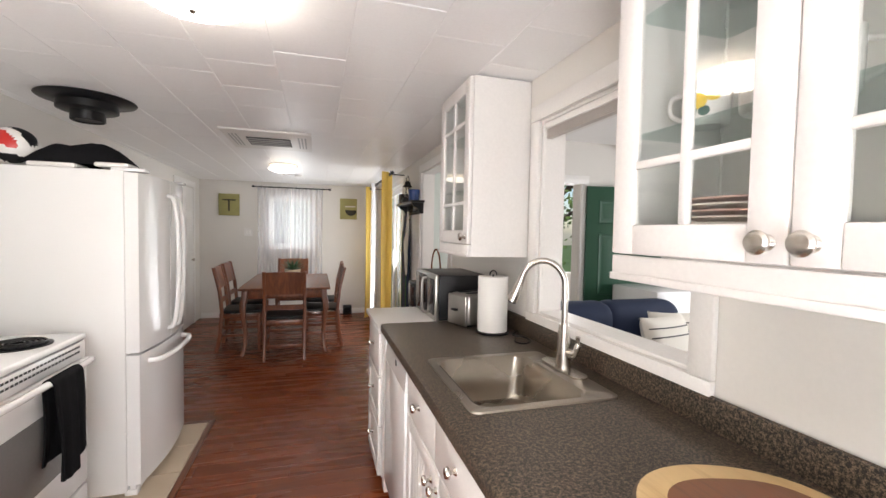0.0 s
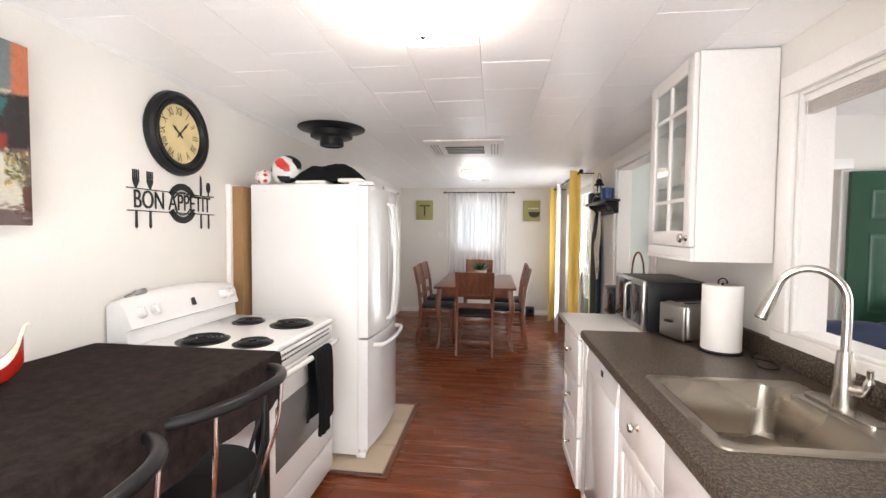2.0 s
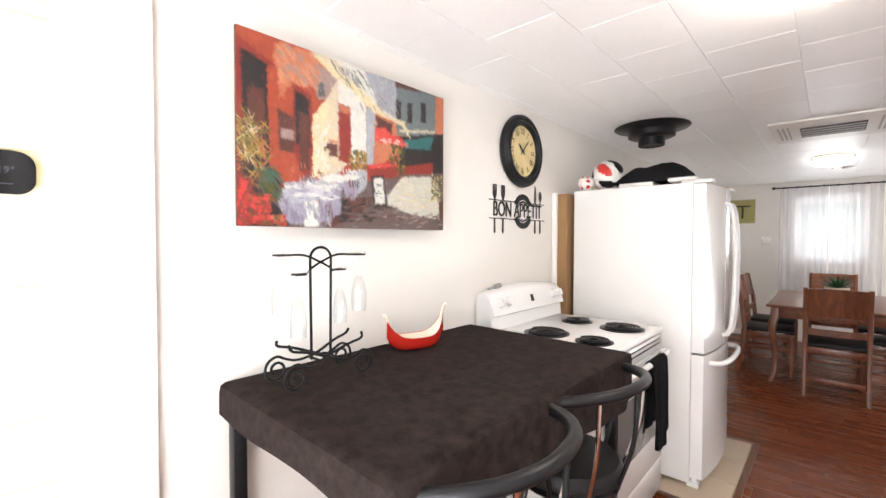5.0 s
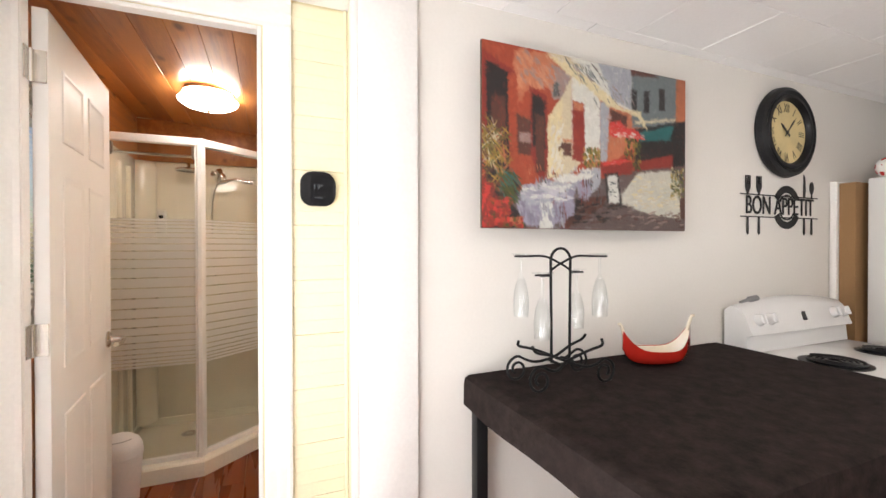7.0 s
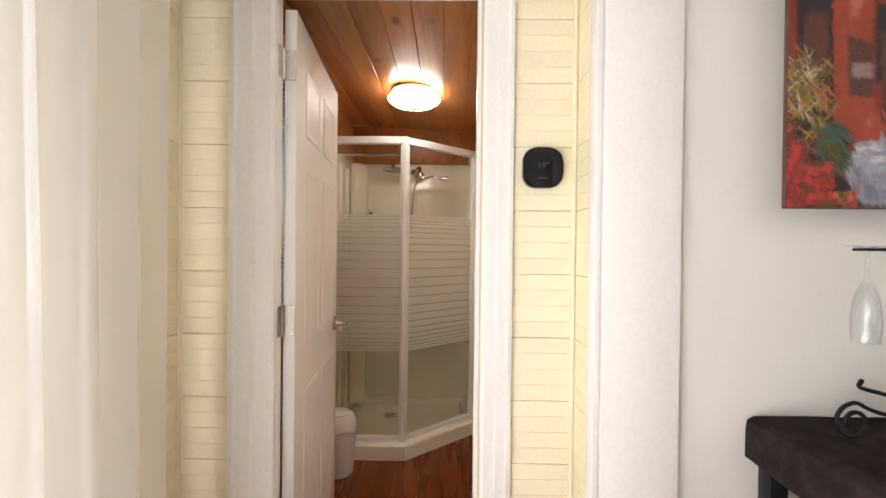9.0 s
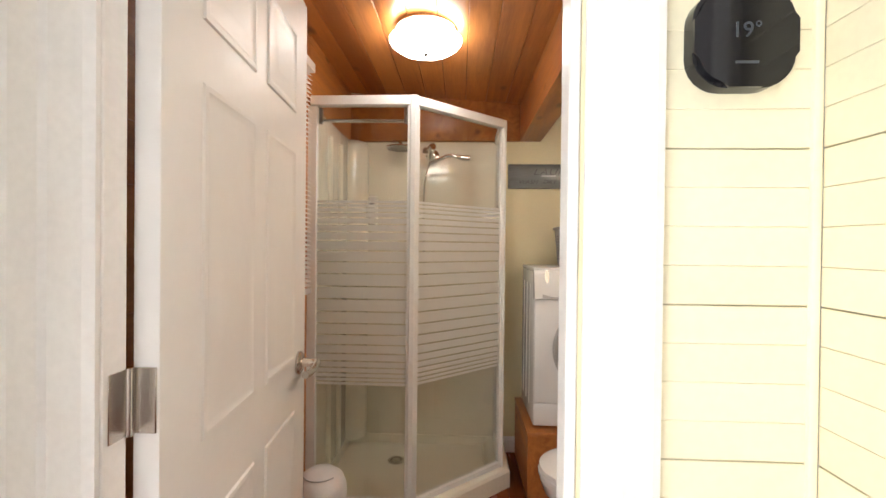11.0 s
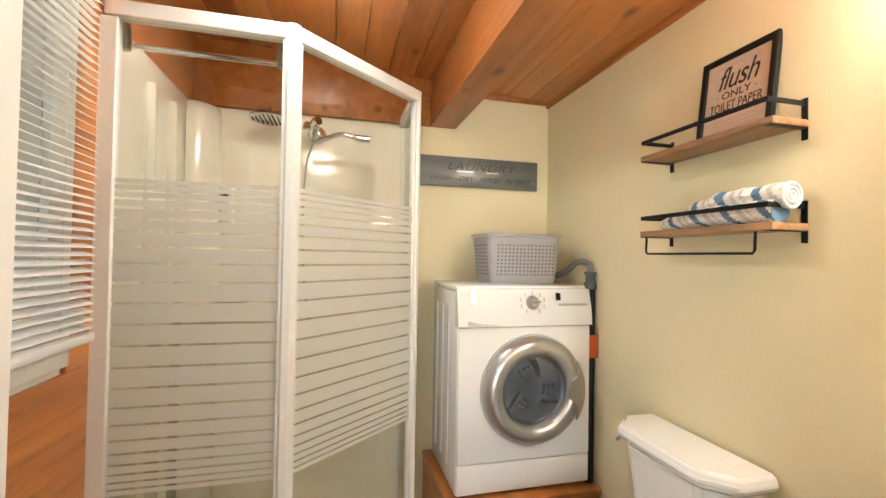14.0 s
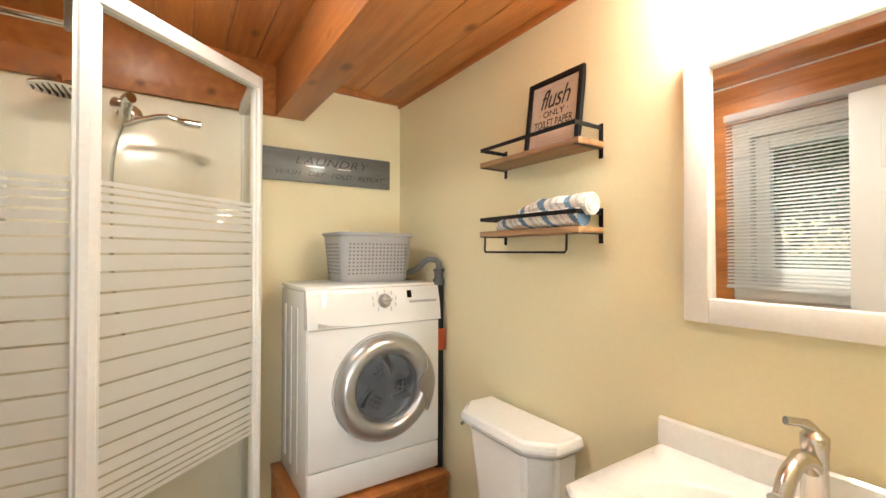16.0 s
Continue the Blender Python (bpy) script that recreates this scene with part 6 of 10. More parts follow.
patch(CR, (0.706, 0.317), (0.943, 0.264), (0.943, 0.28), (0.706, 0.336), dabs=8, tones=(CR, GB,), size=0.01, a=0.05)
patch(OR2, (0.943, 0.001), (1.0, 0.0), (1.0, 0.32), (0.943, 0.317), dabs=24, tones=(OR2, OR, BR,), size=0.012, a=1.5)
patch(DK, (0.706, 0.365), (1.0, 0.27), (1.0, 0.568), (0.706, 0.645), dabs=70, tones=(DK, BR, DK, RD, OR,), size=0.014, a=1.2)
patch(TL2, (0.712, 0.392), (0.929, 0.309), (0.908, 0.407), (0.735, 0.444), dabs=30, tones=(TL2, GY, TL2, GB,), size=0.012, a=0.2)
patch(RD, (0.721, 0.569), (0.925, 0.503), (0.925, 0.591), (0.721, 0.642), dabs=20, tones=(RD, BR, OR,), size=0.009, a=1.2)
patch(CR, (0.269, 0.001), (0.367, 0), (0.574, 0.107), (0.468, 0.061), (0.363, 0.04), dabs=40, tones=(CR, GY, WH,), size=0.012, a=0.7)
patch(YL2, (0.269, 0.01), (0.363, 0.04), (0.513, 0.136), (0.638, 0.253), (0.735, 0.259), (0.777, 0.357), (0.756, 0.349), (0.721, 0.287), (0.561, 0.249), (0.446, 0.152), (0.363, 0.101), dabs=80, tones=(CR, WH, YL2, GB,), size=0.014, a=0.75)
patch(WH, (0.367, 0), (0.457, 0), (0.502, 0.043), (0.561, 0.113), (0.468, 0.067), dabs=24, tones=(WH, BL, CR,), size=0.012, a=0.7)
patch(PK, (0.571, 0.408), (0.638, 0.366), (0.721, 0.375), (0.765, 0.428), (0.692, 0.42), (0.576, 0.434), dabs=40, tones=(PK, RD, PK, WH,), size=0.01, a=0.25)
patch(PK, (0.576, 0.345), (0.625, 0.328), (0.659, 0.359), (0.576, 0.4), dabs=14, tones=(PK, WH, OR2,), size=0.008, a=0.3)
scatter(110, 0.446, 0.519, 0.525, 0.63, 1.2, 0.01, 0.005, (GR, YL, GR, YL, OR2,))
scatter(110, 0.651, 0.432, 0.738, 0.613, 1.2, 0.01, 0.005, (GR, YL, GR, DK,))
patch(PU, (0.0, 1.0), (0.138, 0.847), (0.537, 0.694), (0.735, 0.621), (1.0, 0.568), (1.0, 1.0), dabs=160, tones=(PU, LI, PU, BR, BL,), size=0.024, a=-0.05)
patch((0.52, 0.51, 0.45), (0.638, 0.782), (0.721, 0.642), (0.96, 0.597), (0.978, 0.922), (0.78, 0.895), (0.638, 0.834), dabs=90, tones=(WH, BL, CR, LI,), size=0.022, a=-0.05)
patch(BR, (0.424, 0.825), (0.561, 0.791), (0.537, 0.862), (0.363, 1), (0.324, 1), (0.383, 0.907), dabs=50, tones=(BR, PU, DK, OR,), size=0.016, a=-0.3)
patch(PU, (0.721, 0.881), (1.0, 0.934), (1.0, 1.0), (0.537, 1), (0.561, 0.876), dabs=50, tones=(PU, LI, BR,), size=0.018, a=-0.05)
patch(RD, (0.525, 0.606), (0.638, 0.563), (0.698, 0.571), (0.692, 0.648), (0.537, 0.677), dabs=40, tones=(RD, PK, RD, OR,), size=0.01, a=0.4)
patch(PK, (0.532, 0.598), (0.638, 0.56), (0.692, 0.568), (0.542, 0.616), dabs=16, tones=(PK, WH, OR2,), size=0.008, a=0.05)
scatter(22, 0.184, 0.649, 0.353, 0.697, 1.3, 0.012, 0.002, (OR2, BR, OR2, RD,))
patch(BL, (0.424, 0.652), (0.525, 0.623), (0.53, 0.709), (0.506, 0.737), (0.435, 0.687), dabs=30, tones=(BL, LV, WH,), size=0.012, a=1.4)
patch(BL, (0.324, 0.694), (0.479, 0.656), (0.483, 0.779), (0.461, 0.817), (0.393, 0.736), dabs=30, tones=(BL, LV, WH,), size=0.012, a=1.4)
patch(BL, (0.435, 0.656), (0.523, 0.65), (0.518, 0.747), (0.479, 0.786), (0.457, 0.709), dabs=40, tones=(LV, WH, BL,), size=0.012, a=1.4)
patch(WH, (0.301, 0.713), (0.353, 0.682), (0.495, 0.669), (0.463, 0.714), (0.324, 0.739), dabs=40, tones=(WH, BL, WH,), size=0.014, a=0.1)
patch(LV, (0.414, 0.717), (0.472, 0.699), (0.479, 0.786), (0.45, 0.838), (0.42, 0.826), dabs=36, tones=(LV, BL, WH,), size=0.012, a=1.5)
patch(LV, (0.13, 0.808), (0.269, 0.731), (0.407, 0.736), (0.393, 0.813), (0.407, 0.911), (0.353, 0.94), (0.296, 0.978), (0.168, 0.984), (0.145, 0.899), dabs=160, tones=(LV, BL, LV, WH,), size=0.02, a=1.2)
patch(BL, (0.141, 0.798), (0.269, 0.729), (0.403, 0.74), (0.363, 0.781), (0.278, 0.857), (0.176, 0.869), dabs=70, tones=(WH, BL, WH, LV,), size=0.018, a=0.1)
patch(WH, (0.242, 0.861), (0.301, 0.84), (0.301, 0.99), (0.242, 0.998), dabs=30, tones=(WH, BL, LV,), size=0.014, a=1.5)
patch(DK, (0.403, 0.828), (0.441, 0.807), (0.45, 0.908), (0.42, 0.951), (0.395, 0.937), dabs=24, tones=(DK, BR, RD,), size=0.01, a=1.4)
scatter(14, 0.305, 0.781, 0.363, 0.97, 1.5, 0.03, 0.0022, (BR, RD, DK,))
scatter(9, 0.435, 0.697, 0.463, 0.836, 1.5, 0.022, 0.002, (BR, RD,))
scatter(14, 0.457, 0.677, 0.542, 0.861, 1.5, 0.016, 0.002, (BR, DK, GY,))
scatter(20, 0.225, 0.717, 0.287, 0.763, 1.5, 0.012, 0.004, (BL, LV, GY,))
scatter(24, 0.383, 0.636, 0.49, 0.67, 1.5, 0.008, 0.003, (WH, BL, WH,))
patch(DK, (0.547, 0.665), (0.617, 0.645), (0.635, 0.852), (0.561, 0.866), dabs=6, tones=(DK, BR,), size=0.008, a=1.4)
patch(WH, (0.559, 0.676), (0.609, 0.660), (0.624, 0.830), (0.571, 0.842), dabs=10, tones=(WH, BL,), size=0.008, a=0.2)
scatter(16, 0.575, 0.70, 0.605, 0.80, 0.05, 0.010, 0.0022, (GY, GB))
# peach light on the upper wall, sunbeam, wall lantern and awning stripes
scatter(130, 0.15, 0.03, 0.30, 0.20, 0.9, 0.022, 0.008, (OR2, LI, OR2, (0.55, 0.30, 0.19)))
scatter(60, 0.285, 0.40, 0.345, 0.66, 1.9, 0.018, 0.006, (YL2, CR, WH))
scatter(26, 0.36, 0.03, 0.56, 0.12, 0.75, 0.03, 0.003, (GY, GB, LI))
scatter(20, 0.50, 0.13, 0.70, 0.27, 0.8, 0.02, 0.002, (GB, LI))
scatter(18, 0.302, 0.165, 0.328, 0.235, 1.5, 0.008, 0.004, (DK, WH, GY, WH))
scatter(70, 0.17, 0.74, 0.38, 0.84, 0.1, 0.022, 0.006, (WH, (0.48, 0.46, 0.50), LV))
scatter(40, 0.16, 0.86, 0.36, 0.97, 1.4, 0.022, 0.006, (LV, BL, (0.24, 0.22, 0.27)))
scatter(60, 0.40, 0.84, 0.66, 0.97, -0.1, 0.022, 0.005, (BR, PU, DK))
patch(GY, (0.298, 0.18), (0.314, 0.157), (0.329, 0.17), (0.322, 0.236), (0.303, 0.245), dabs=8, tones=(BL, WH,), size=0.005, a=1.5)
scatter(150, 0.003, 0.476, 0.108, 0.824, (-0.5, 0.5, 0.9, -0.9, 1.4), 0.03, 0.0035, (YL, OR2, GR, YL, DK, BR,))
scatter(90, 0.003, 0.427, 0.066, 0.653, (0.7, -0.8, 1.2), 0.035, 0.003, (YL, CR, YL, GR, BR,))
scatter(60, 0.079, 0.701, 0.145, 0.846, 0.8, 0.03, 0.004, (GR, TL2, GR, DK,))
patch(DK, (0.0, 0.792), (0.039, 0.772), (0.145, 0.899), (0.184, 0.994), (0.0, 1.0), dabs=30, tones=(DK, GR, BR,), size=0.016, a=0.5)
scatter(150, 0.001, 0.767, 0.039, 0.989, (0.2, 0.9, 1.6, 2.3), 0.01, 0.012, (PK, RD, PK, RD, BR,))
scatter(150, 0.032, 0.835, 0.115, 0.986, (0.2, 0.9, 1.6, 2.3), 0.009, 0.011, (PK, RD, PK, RD, GR, BR, OR,))
scatter(60, 0.101, 0.942, 0.168, 0.989, (0.2, 0.9, 1.6, 2.3), 0.008, 0.009, (RD, PK, GR, OR2,))
scatter(150, 0.915, 0.585, 0.993, 0.777, (0.2, 0.9, 1.6, 2.3), 0.009, 0.005, (GR, YL, GR, DK, CR,))
patch(BR, (0.964, 0.78), (1.0, 0.776), (1.0, 0.921), (0.971, 0.923), dabs=6, tones=(BR, DK,), size=0.008, a=1.5)
# lamp on the wall, bright umbrella edge, sun on the paving and loose marks over the whole
scatter(40, 0.60, 0.40, 0.76, 0.43, 0.2, 0.012, 0.004, (PK, PK, WH))
scatter(60, 0.70, 0.66, 0.95, 0.86, -0.1, 0.02, 0.004, (CR, WH, CR, YL2))
scatter(40, 0.60, 0.88, 0.98, 0.98, -0.1, 0.02, 0.004, (PU, LI, BR))
for _ in range(5200):
    u, v = random.uniform(0.005, 0.995), random.uniform(0.008, 0.992)
    c = art[int(v * CH), int(u * CW)] * random.uniform(0.93, 1.09)
    stroke(u, v, random.choice((1.4, 1.2, 0.3, -0.2)) + random.uniform(-0.3, 0.3), random.uniform(0.006, 0.014), random.uniform(0.002, 0.004), c, 0.55)
art[:] = 1.08 * np.clip(art, 0.0, 1.0) ** 1.32
art *= (1 + 0.05 * cloudy(40) + 0.03 * cloudy(160))[..., None]
NX, NY = CW - 1, CH - 1
co = np.empty((CH, CW, 3))
co[..., 0] = PX + 0.0008 + 0.0002 * cloudy(120)
co[..., 1] = PY0 + 0.001 + (PY1 - PY0 - 0.002) * (np.arange(CW) / NX)[None, :]
co[..., 2] = PZ1 - 0.001 - (PZ1 - PZ0 - 0.002) * (np.arange(CH) / NY)[:, None]
ids = np.arange(CW * CH).reshape(CH, CW)
quads = np.stack((ids[:-1, :-1], ids[1:, :-1], ids[1:, 1:], ids[:-1, 1:]), -1).reshape(-1, 4)
me = bpy.data.meshes.new("picture")
me.from_pydata(co.reshape(-1, 3).tolist(), [], quads.tolist())
layer = me.color_attributes.new("pigment", "FLOAT_COLOR", "POINT")
layer.data.foreach_set("color", np.concatenate((np.clip(art, 0.004, 0.9).reshape(-1, 3), np.ones((CW * CH, 1))), 1).astype(np.float32).ravel())
M_ART = bpy.data.materials.new("brushed_oil_paint")
M_ART.use_nodes = True
nt = M_ART.node_tree
pig = nt.nodes.new("ShaderNodeVertexColor")
pig.layer_name = "pigment"
grain = nt.nodes.new("ShaderNodeTexNoise")
grain.inputs["Scale"].default_value = 240
relief = nt.nodes.new("ShaderNodeBump")
relief.inputs["Strength"].default_value, relief.inputs["Distance"].default_value = 0.3, 0.001
nt.links.new(grain.outputs["Fac"], relief.inputs["Height"])
nt.links.new(relief.outputs[0], nt.nodes["Principled BSDF"].inputs["Normal"])
nt.links.new(pig.outputs["Color"], nt.nodes["Principled BSDF"].inputs["Base Color"])
nt.nodes["Principled BSDF"].inputs["Roughness"].default_value = 0.55
me.materials.append(M_ART)
for p in me.polygons:
    p.use_smooth = True
me.transform(world_of(th).inverted())
o = new("picture", me)
o.parent = th
tagged(o, "loosely brushed street cafe scene")

# ---- ceiling fixtures ----
th = thing("flue_collar", (-1.262, 3.06, 2.17), "black metal stove-pipe collar on the ceiling", "flue")
m = Matrix.Translation((-1.262, 3.06, 0))
bm = B()
lathe(bm, [(0.09, 2.1685), (0.238, 2.1685), (0.242, 2.163), (0.236, 2.157), (0.17, 2.150), (0.15, 2.14)], m, 48)
part("ceiling_plate", bm, M_BLACKM, th)
bm = B()
lathe(bm, [(0.15, 2.155), (0.15, 2.10), (0.135, 2.093), (0.085, 2.09), (0.085, 2.04), (0.078, 2.036), (0.078, 2.155)], m, 40)
part("pipe_stub", bm, M_BLACKM, th)
bm = B()
lathe(bm, [(0, 2.05), (0.079, 2.05), (0.079, 2.045), (0, 2.045)], m, 32)
part("cap", bm, M_BLACKM, th)

th = thing("ceiling_vent", (-0.33, 3.93, 2.17), "white ceiling air cassette with dark slotted grille", "vent")
bm = B()
box(bm, (-0.66, 3.50, 2.152), (0.0, 4.25, 2.1685), 0.006)
part("frame", bm, M_TRIM, th)
bm = B()
box(bm, (-0.50, 3.72, 2.144), (-0.165, 4.03, 2.1515), 0.003)
back = part("grille_backing", bm, mat("dark_vent", (0.08, 0.08, 0.08), 0.7), th, "dark grey grille")
for k in range(4):
    bm = B()
    y = 3.735 + k * 0.074
    box(bm, (-0.495, y, 2.1405), (-0.17, y + 0.03, 2.1445), 0.002, 1)
    part("slat", bm, M_PRINT, back)
for x0 in (-0.62, -0.105):
    for k in range(3):
        bm = B()
        box(bm, (x0 + k * 0.026, 3.64, 2.150), (x0 + k * 0.026 + 0.012, 4.10, 2.1525), 0.001, 1)
        part("side_slot", bm, M_PRINT, th)


def ceiling_lamp(x, y, zc, r, globe, label, base_mat, plate=0.62):
    th = thing("ceiling_lamp", (x, y, zc), label, "ceiling lamp", "flush ceiling lamps")
    m = Matrix.Translation((x, y, 0))
    bm = B()
    lathe(bm, [(0, zc - 0.001), (r * plate, zc - 0.001), (r * plate * 1.02, zc - 0.010), (r * plate * 0.94, zc - 0.018), (r * 0.1, zc - 0.022), (r * 0.06, zc - 0.06), (0, zc - 0.06)], m, 40)
    part("base", bm, base_mat, th)
    bm = B()
    lathe(bm, [(r * 0.97, zc - 0.047), (r, zc - 0.045), (r, zc - 0.050), (r * 0.95, zc - 0.060), (r * 0.80, zc - 0.076), (r * 0.55, zc - 0.088), (r * 0.25, zc - 0.095), (0, zc - 0.096), (0, zc - 0.091), (r * 0.25, zc - 0.090), (r * 0.54, zc - 0.083), (r * 0.78, zc - 0.072), (r * 0.92, zc - 0.058)], m, 40, True)
    part("globe", bm, globe, th, "lit opal glass bowl")
    bm = B()
    lathe(bm, [(0, zc - 0.096), (0.009, zc - 0.097), (0.011, zc - 0.104), (0.006, zc - 0.112), (0, zc - 0.114)], m, 16)
    part("finial", bm, M_NICKEL, th)


ceiling_lamp(-0.31, 1.46, ZC - 0.003, 0.175, M_GLOBE, "lit opal glass flush lamp on the kitchen ceiling", M_NICKEL)
ceiling_lamp(-0.33, 5.30, ZC - 0.003, 0.165, M_GLOBE_D, "lit opal glass flush lamp over the dining table", M_NICKEL, 0.94)
bm = B()
lathe(bm, [(0, 2.166), (0.05, 2.166), (0.052, 2.155), (0.045, 2.143), (0, 2.141)], Matrix.Translation((-0.2, 6.2, 0)), 28)
solid("smoke_detector", bm, M_TRIM, "round white smoke detector on the ceiling", "smoke detector")

# ---- the alcove by the bathroom door ----
bm = B()
box(bm, (-1.7, 0.03, 0), (-1.68, 0.213, ZC - 0.002), 0.003)
box(bm, (-1.725, 0.012, 0), (-1.681, 0.0295, ZC - 0.002), 0.002)
solid("trim_wall_end", bm, M_TRIM, "wide glossy white board capping the wall end", "trim", kind="structure")


def boards(name, axis, face, out, lo, hi, z0, z1, h, label, material, t=0.009):
    """Horizontal boards on a wall, each a piece of its own with an open joint."""
    th = thing(name, (face, lo, z0) if axis == "x" else (lo, face, z0), label, "wall")
    th["kind"] = "structure"
    z = z0
    while z < z1 - 0.01:
        top = min(z + h, z1) - (0.0012 if round((z - z0) / h) % 4 == 3 else 0.0)
        bm = B()
        f0, f1 = sorted((face + out * 0.0005, face + out * t))
        if axis == "x":
            box(bm, (f0, lo, z + 0.0001), (f1, hi, top - 0.0001), 0.0008, 1)
        else:
            box(bm, (lo, f0, z + 0.0001), (hi, f1, top - 0.0001), 0.0008, 1)
        part("board", bm, material, th)
        z += h
    return th


boards("boarding_door_wall_right", "x", XD, 1, -0.143, 0.034, 0, ZC - 0.002, 0.045, "pale yellow painted horizontal boarding", M_YELLOW)
boards("boarding_door_wall_left", "x", XD, 1, YB + 0.012, -0.948, 0, ZC - 0.002, 0.045, "pale yellow painted horizontal boarding", M_YELLOW)
boards("boarding_return", "y", 0.045, -1, XD + 0.012, -1.7, 0, ZC - 0.002, 0.045, "pale yellow painted boarding on the wall return", M_YELLOW)
boards("boarding_alcove_side", "y", YB, 1, XD + 0.015, -1.35, 0, ZC - 0.002, 0.045, "pale yellow painted horizontal boarding", M_YELLOW)
bm = B()
box(bm, (XD + 0.0005, 0.024, 0), (XD + 0.014, 0.0355, ZC - 0.002), 0.003)
box(bm, (XD + 0.0005, YB + 0.001, 0), (XD + 0.014, YB + 0.014, ZC - 0.002), 0.003)
solid("trim_corner_beads", bm, M_YELLOW, "yellow painted corner beads", "trim", kind="structure")

th = thing("thermostat", (-1.90, -0.063, 1.555), "round-cornered black glass smart thermostat on boarding", "thermostat")
bm = B()
pl = [(y, z) for y, z in rounded(-0.119, -0.007, 1.502, 1.614, 0.038, 6)]
prism(bm, pl, "x", -1.9005, -1.878)
bmesh.ops.bevel(bm, geom=[e for e in bm.edges if all(abs(v.co.x + 1.878) < 1e-4 for v in e.verts)], offset=0.005, segments=2, affect="EDGES")
part("housing", bm, M_GLOSSB, th)
M_LED = glow("display_digits", (0.3, 0.5, 0.7), 0.01)
mt = Matrix.Translation((-1.8776, -0.063, 1.563)) @ Matrix.Rotation(radians(90), 4, "Z") @ Matrix.Rotation(radians(90), 4, "X")
text("19°", 0.024, mt, M_LED, th, "digits")
bm = B()
box(bm, (-1.8779, -0.075, 1.527), (-1.8774, -0.05, 1.530))
part("marker_line", bm, M_LED, th)

# patio window behind its drapes
th = thing("patio_window", (-0.3, YB - 0.05, 0.25), "white framed patio window behind drapes", "window")
th["kind"] = "structure"
for lo, hi in (((-1.3, YB - 0.12, 0.25), (-1.24, YB - 0.06, 2.0)), ((0.59, YB - 0.12, 0.25), (0.65, YB - 0.06, 2.0)), ((-0.33, YB - 0.12, 0.25), (-0.27, YB - 0.06, 2.0)), ((-1.24, YB - 0.12, 0.25), (0.59, YB - 0.06, 0.31)), ((-1.24, YB - 0.12, 1.94), (0.59, YB - 0.06, 2.0))):
    bm = B()
    box(bm, lo, hi, 0.004)
    part("window_frame", bm, M_TRIM, th)


def curtain(name, p0, p1, z0, z1, folds, depth, material, label, group="", seed=0, thick=0.0015):
    """A hanging drape between two floor points with uneven folds."""
    p0, p1 = Vector((*p0, 0)), Vector((*p1, 0))
    d = (p1 - p0)
    nrm = Vector((-d.y, d.x, 0)).normalized()

    def f(u, v):
        ph = 2 * math.pi * folds * (u + 0.03 * math.sin(7 * u + seed))
        a = depth * (0.75 + 0.35 * math.sin(5 * u + seed) + 0.15 * v)
        q = p0 + d * (u + 0.01 * math.sin(3 * v + 9 * u)) + nrm * (a * math.sin(ph + 0.35 * math.sin(2.2 * v + seed)) + 0.004 * math.sin(17 * u + 5 * v))
        return Vector((q.x, q.y, z1 + (z0 - z1) * v))
    bm = B()
    grid(bm, max(16, int(folds * 12)), 14, f)
    return solid(name, bm, material, label, "curtain", group)


curtain("patio_drape", (-1.655, -0.99), (-0.55, -0.99), 0.02, 2.08, 11, 0.032, M_SHEERP, "long white drape over the patio window", "patio drapes", 1)
curtain("patio_drape", (-0.3, -0.99), (0.75, -0.99), 0.02, 2.08, 11, 0.032, M_SHEERP, "long white drape over the patio window", "patio drapes", 3)
th = thing("patio_curtain_rod", (-0.3, -0.99, 2.09), "plain white curtain rod above the patio window", "curtain rod")
bm = B()
cyl(bm, (-1.68, -0.99, 2.095), (0.85, -0.99, 2.095), 0.011, n=14)
part("rod", bm, M_TRIM, th)
for x in (-1.3, 0.8):
    bm = B()
    box(bm, (x - 0.01, YB + 0.001, 2.08), (x + 0.01, -0.975, 2.11), 0.003)
    part("bracket", bm, M_TRIM, th)

# ---- dining room ----
th = thing("dining_table", (-0.29, 5.85, 0), "red-brown wooden dining table with curved legs", "table")
bm = B()
box(bm, (-0.785, 5.05, 0.728), (0.205, 6.66, 0.755), 0.010, 3)
part("tabletop", bm, M_TABLE, th)
for lo, hi in (((-0.72, 5.11, 0.63), (0.14, 5.13, 0.727)), ((-0.72, 6.58, 0.63), (0.14, 6.60, 0.727)), ((-0.72, 5.13, 0.63), (-0.70, 6.58, 0.727)), ((0.12, 5.13, 0.63), (0.14, 6.58, 0.727))):
    bm = B()
    box(bm, lo, hi, 0.003)
    part("apron", bm, M_TABLE, th)
for sx, x in ((-1, -0.71), (1, 0.13)):
    for sy, y in ((-1, 5.12), (1, 6.59)):
        bm = B()
        rings = []
        for z, off, w in ((0.727, 0, 0.036), (0.64, 0.006, 0.036), (0.58, 0.022, 0.034), (0.5, 0.024, 0.030), (0.38, 0.012, 0.025), (0.25, -0.002, 0.021), (0.12, 0.002, 0.019), (0.05, 0.018, 0.021), (0.0, 0.03, 0.026)):
            cx, cy = x + sx * off, y + sy * off
            rings.append([(px, py, z) for px, py in rounded(cx - w, cx + w, cy - w, cy + w, w * 0.4, 3)])
        loft(bm, rings)
        part("leg", bm, M_TABLEZ, th)


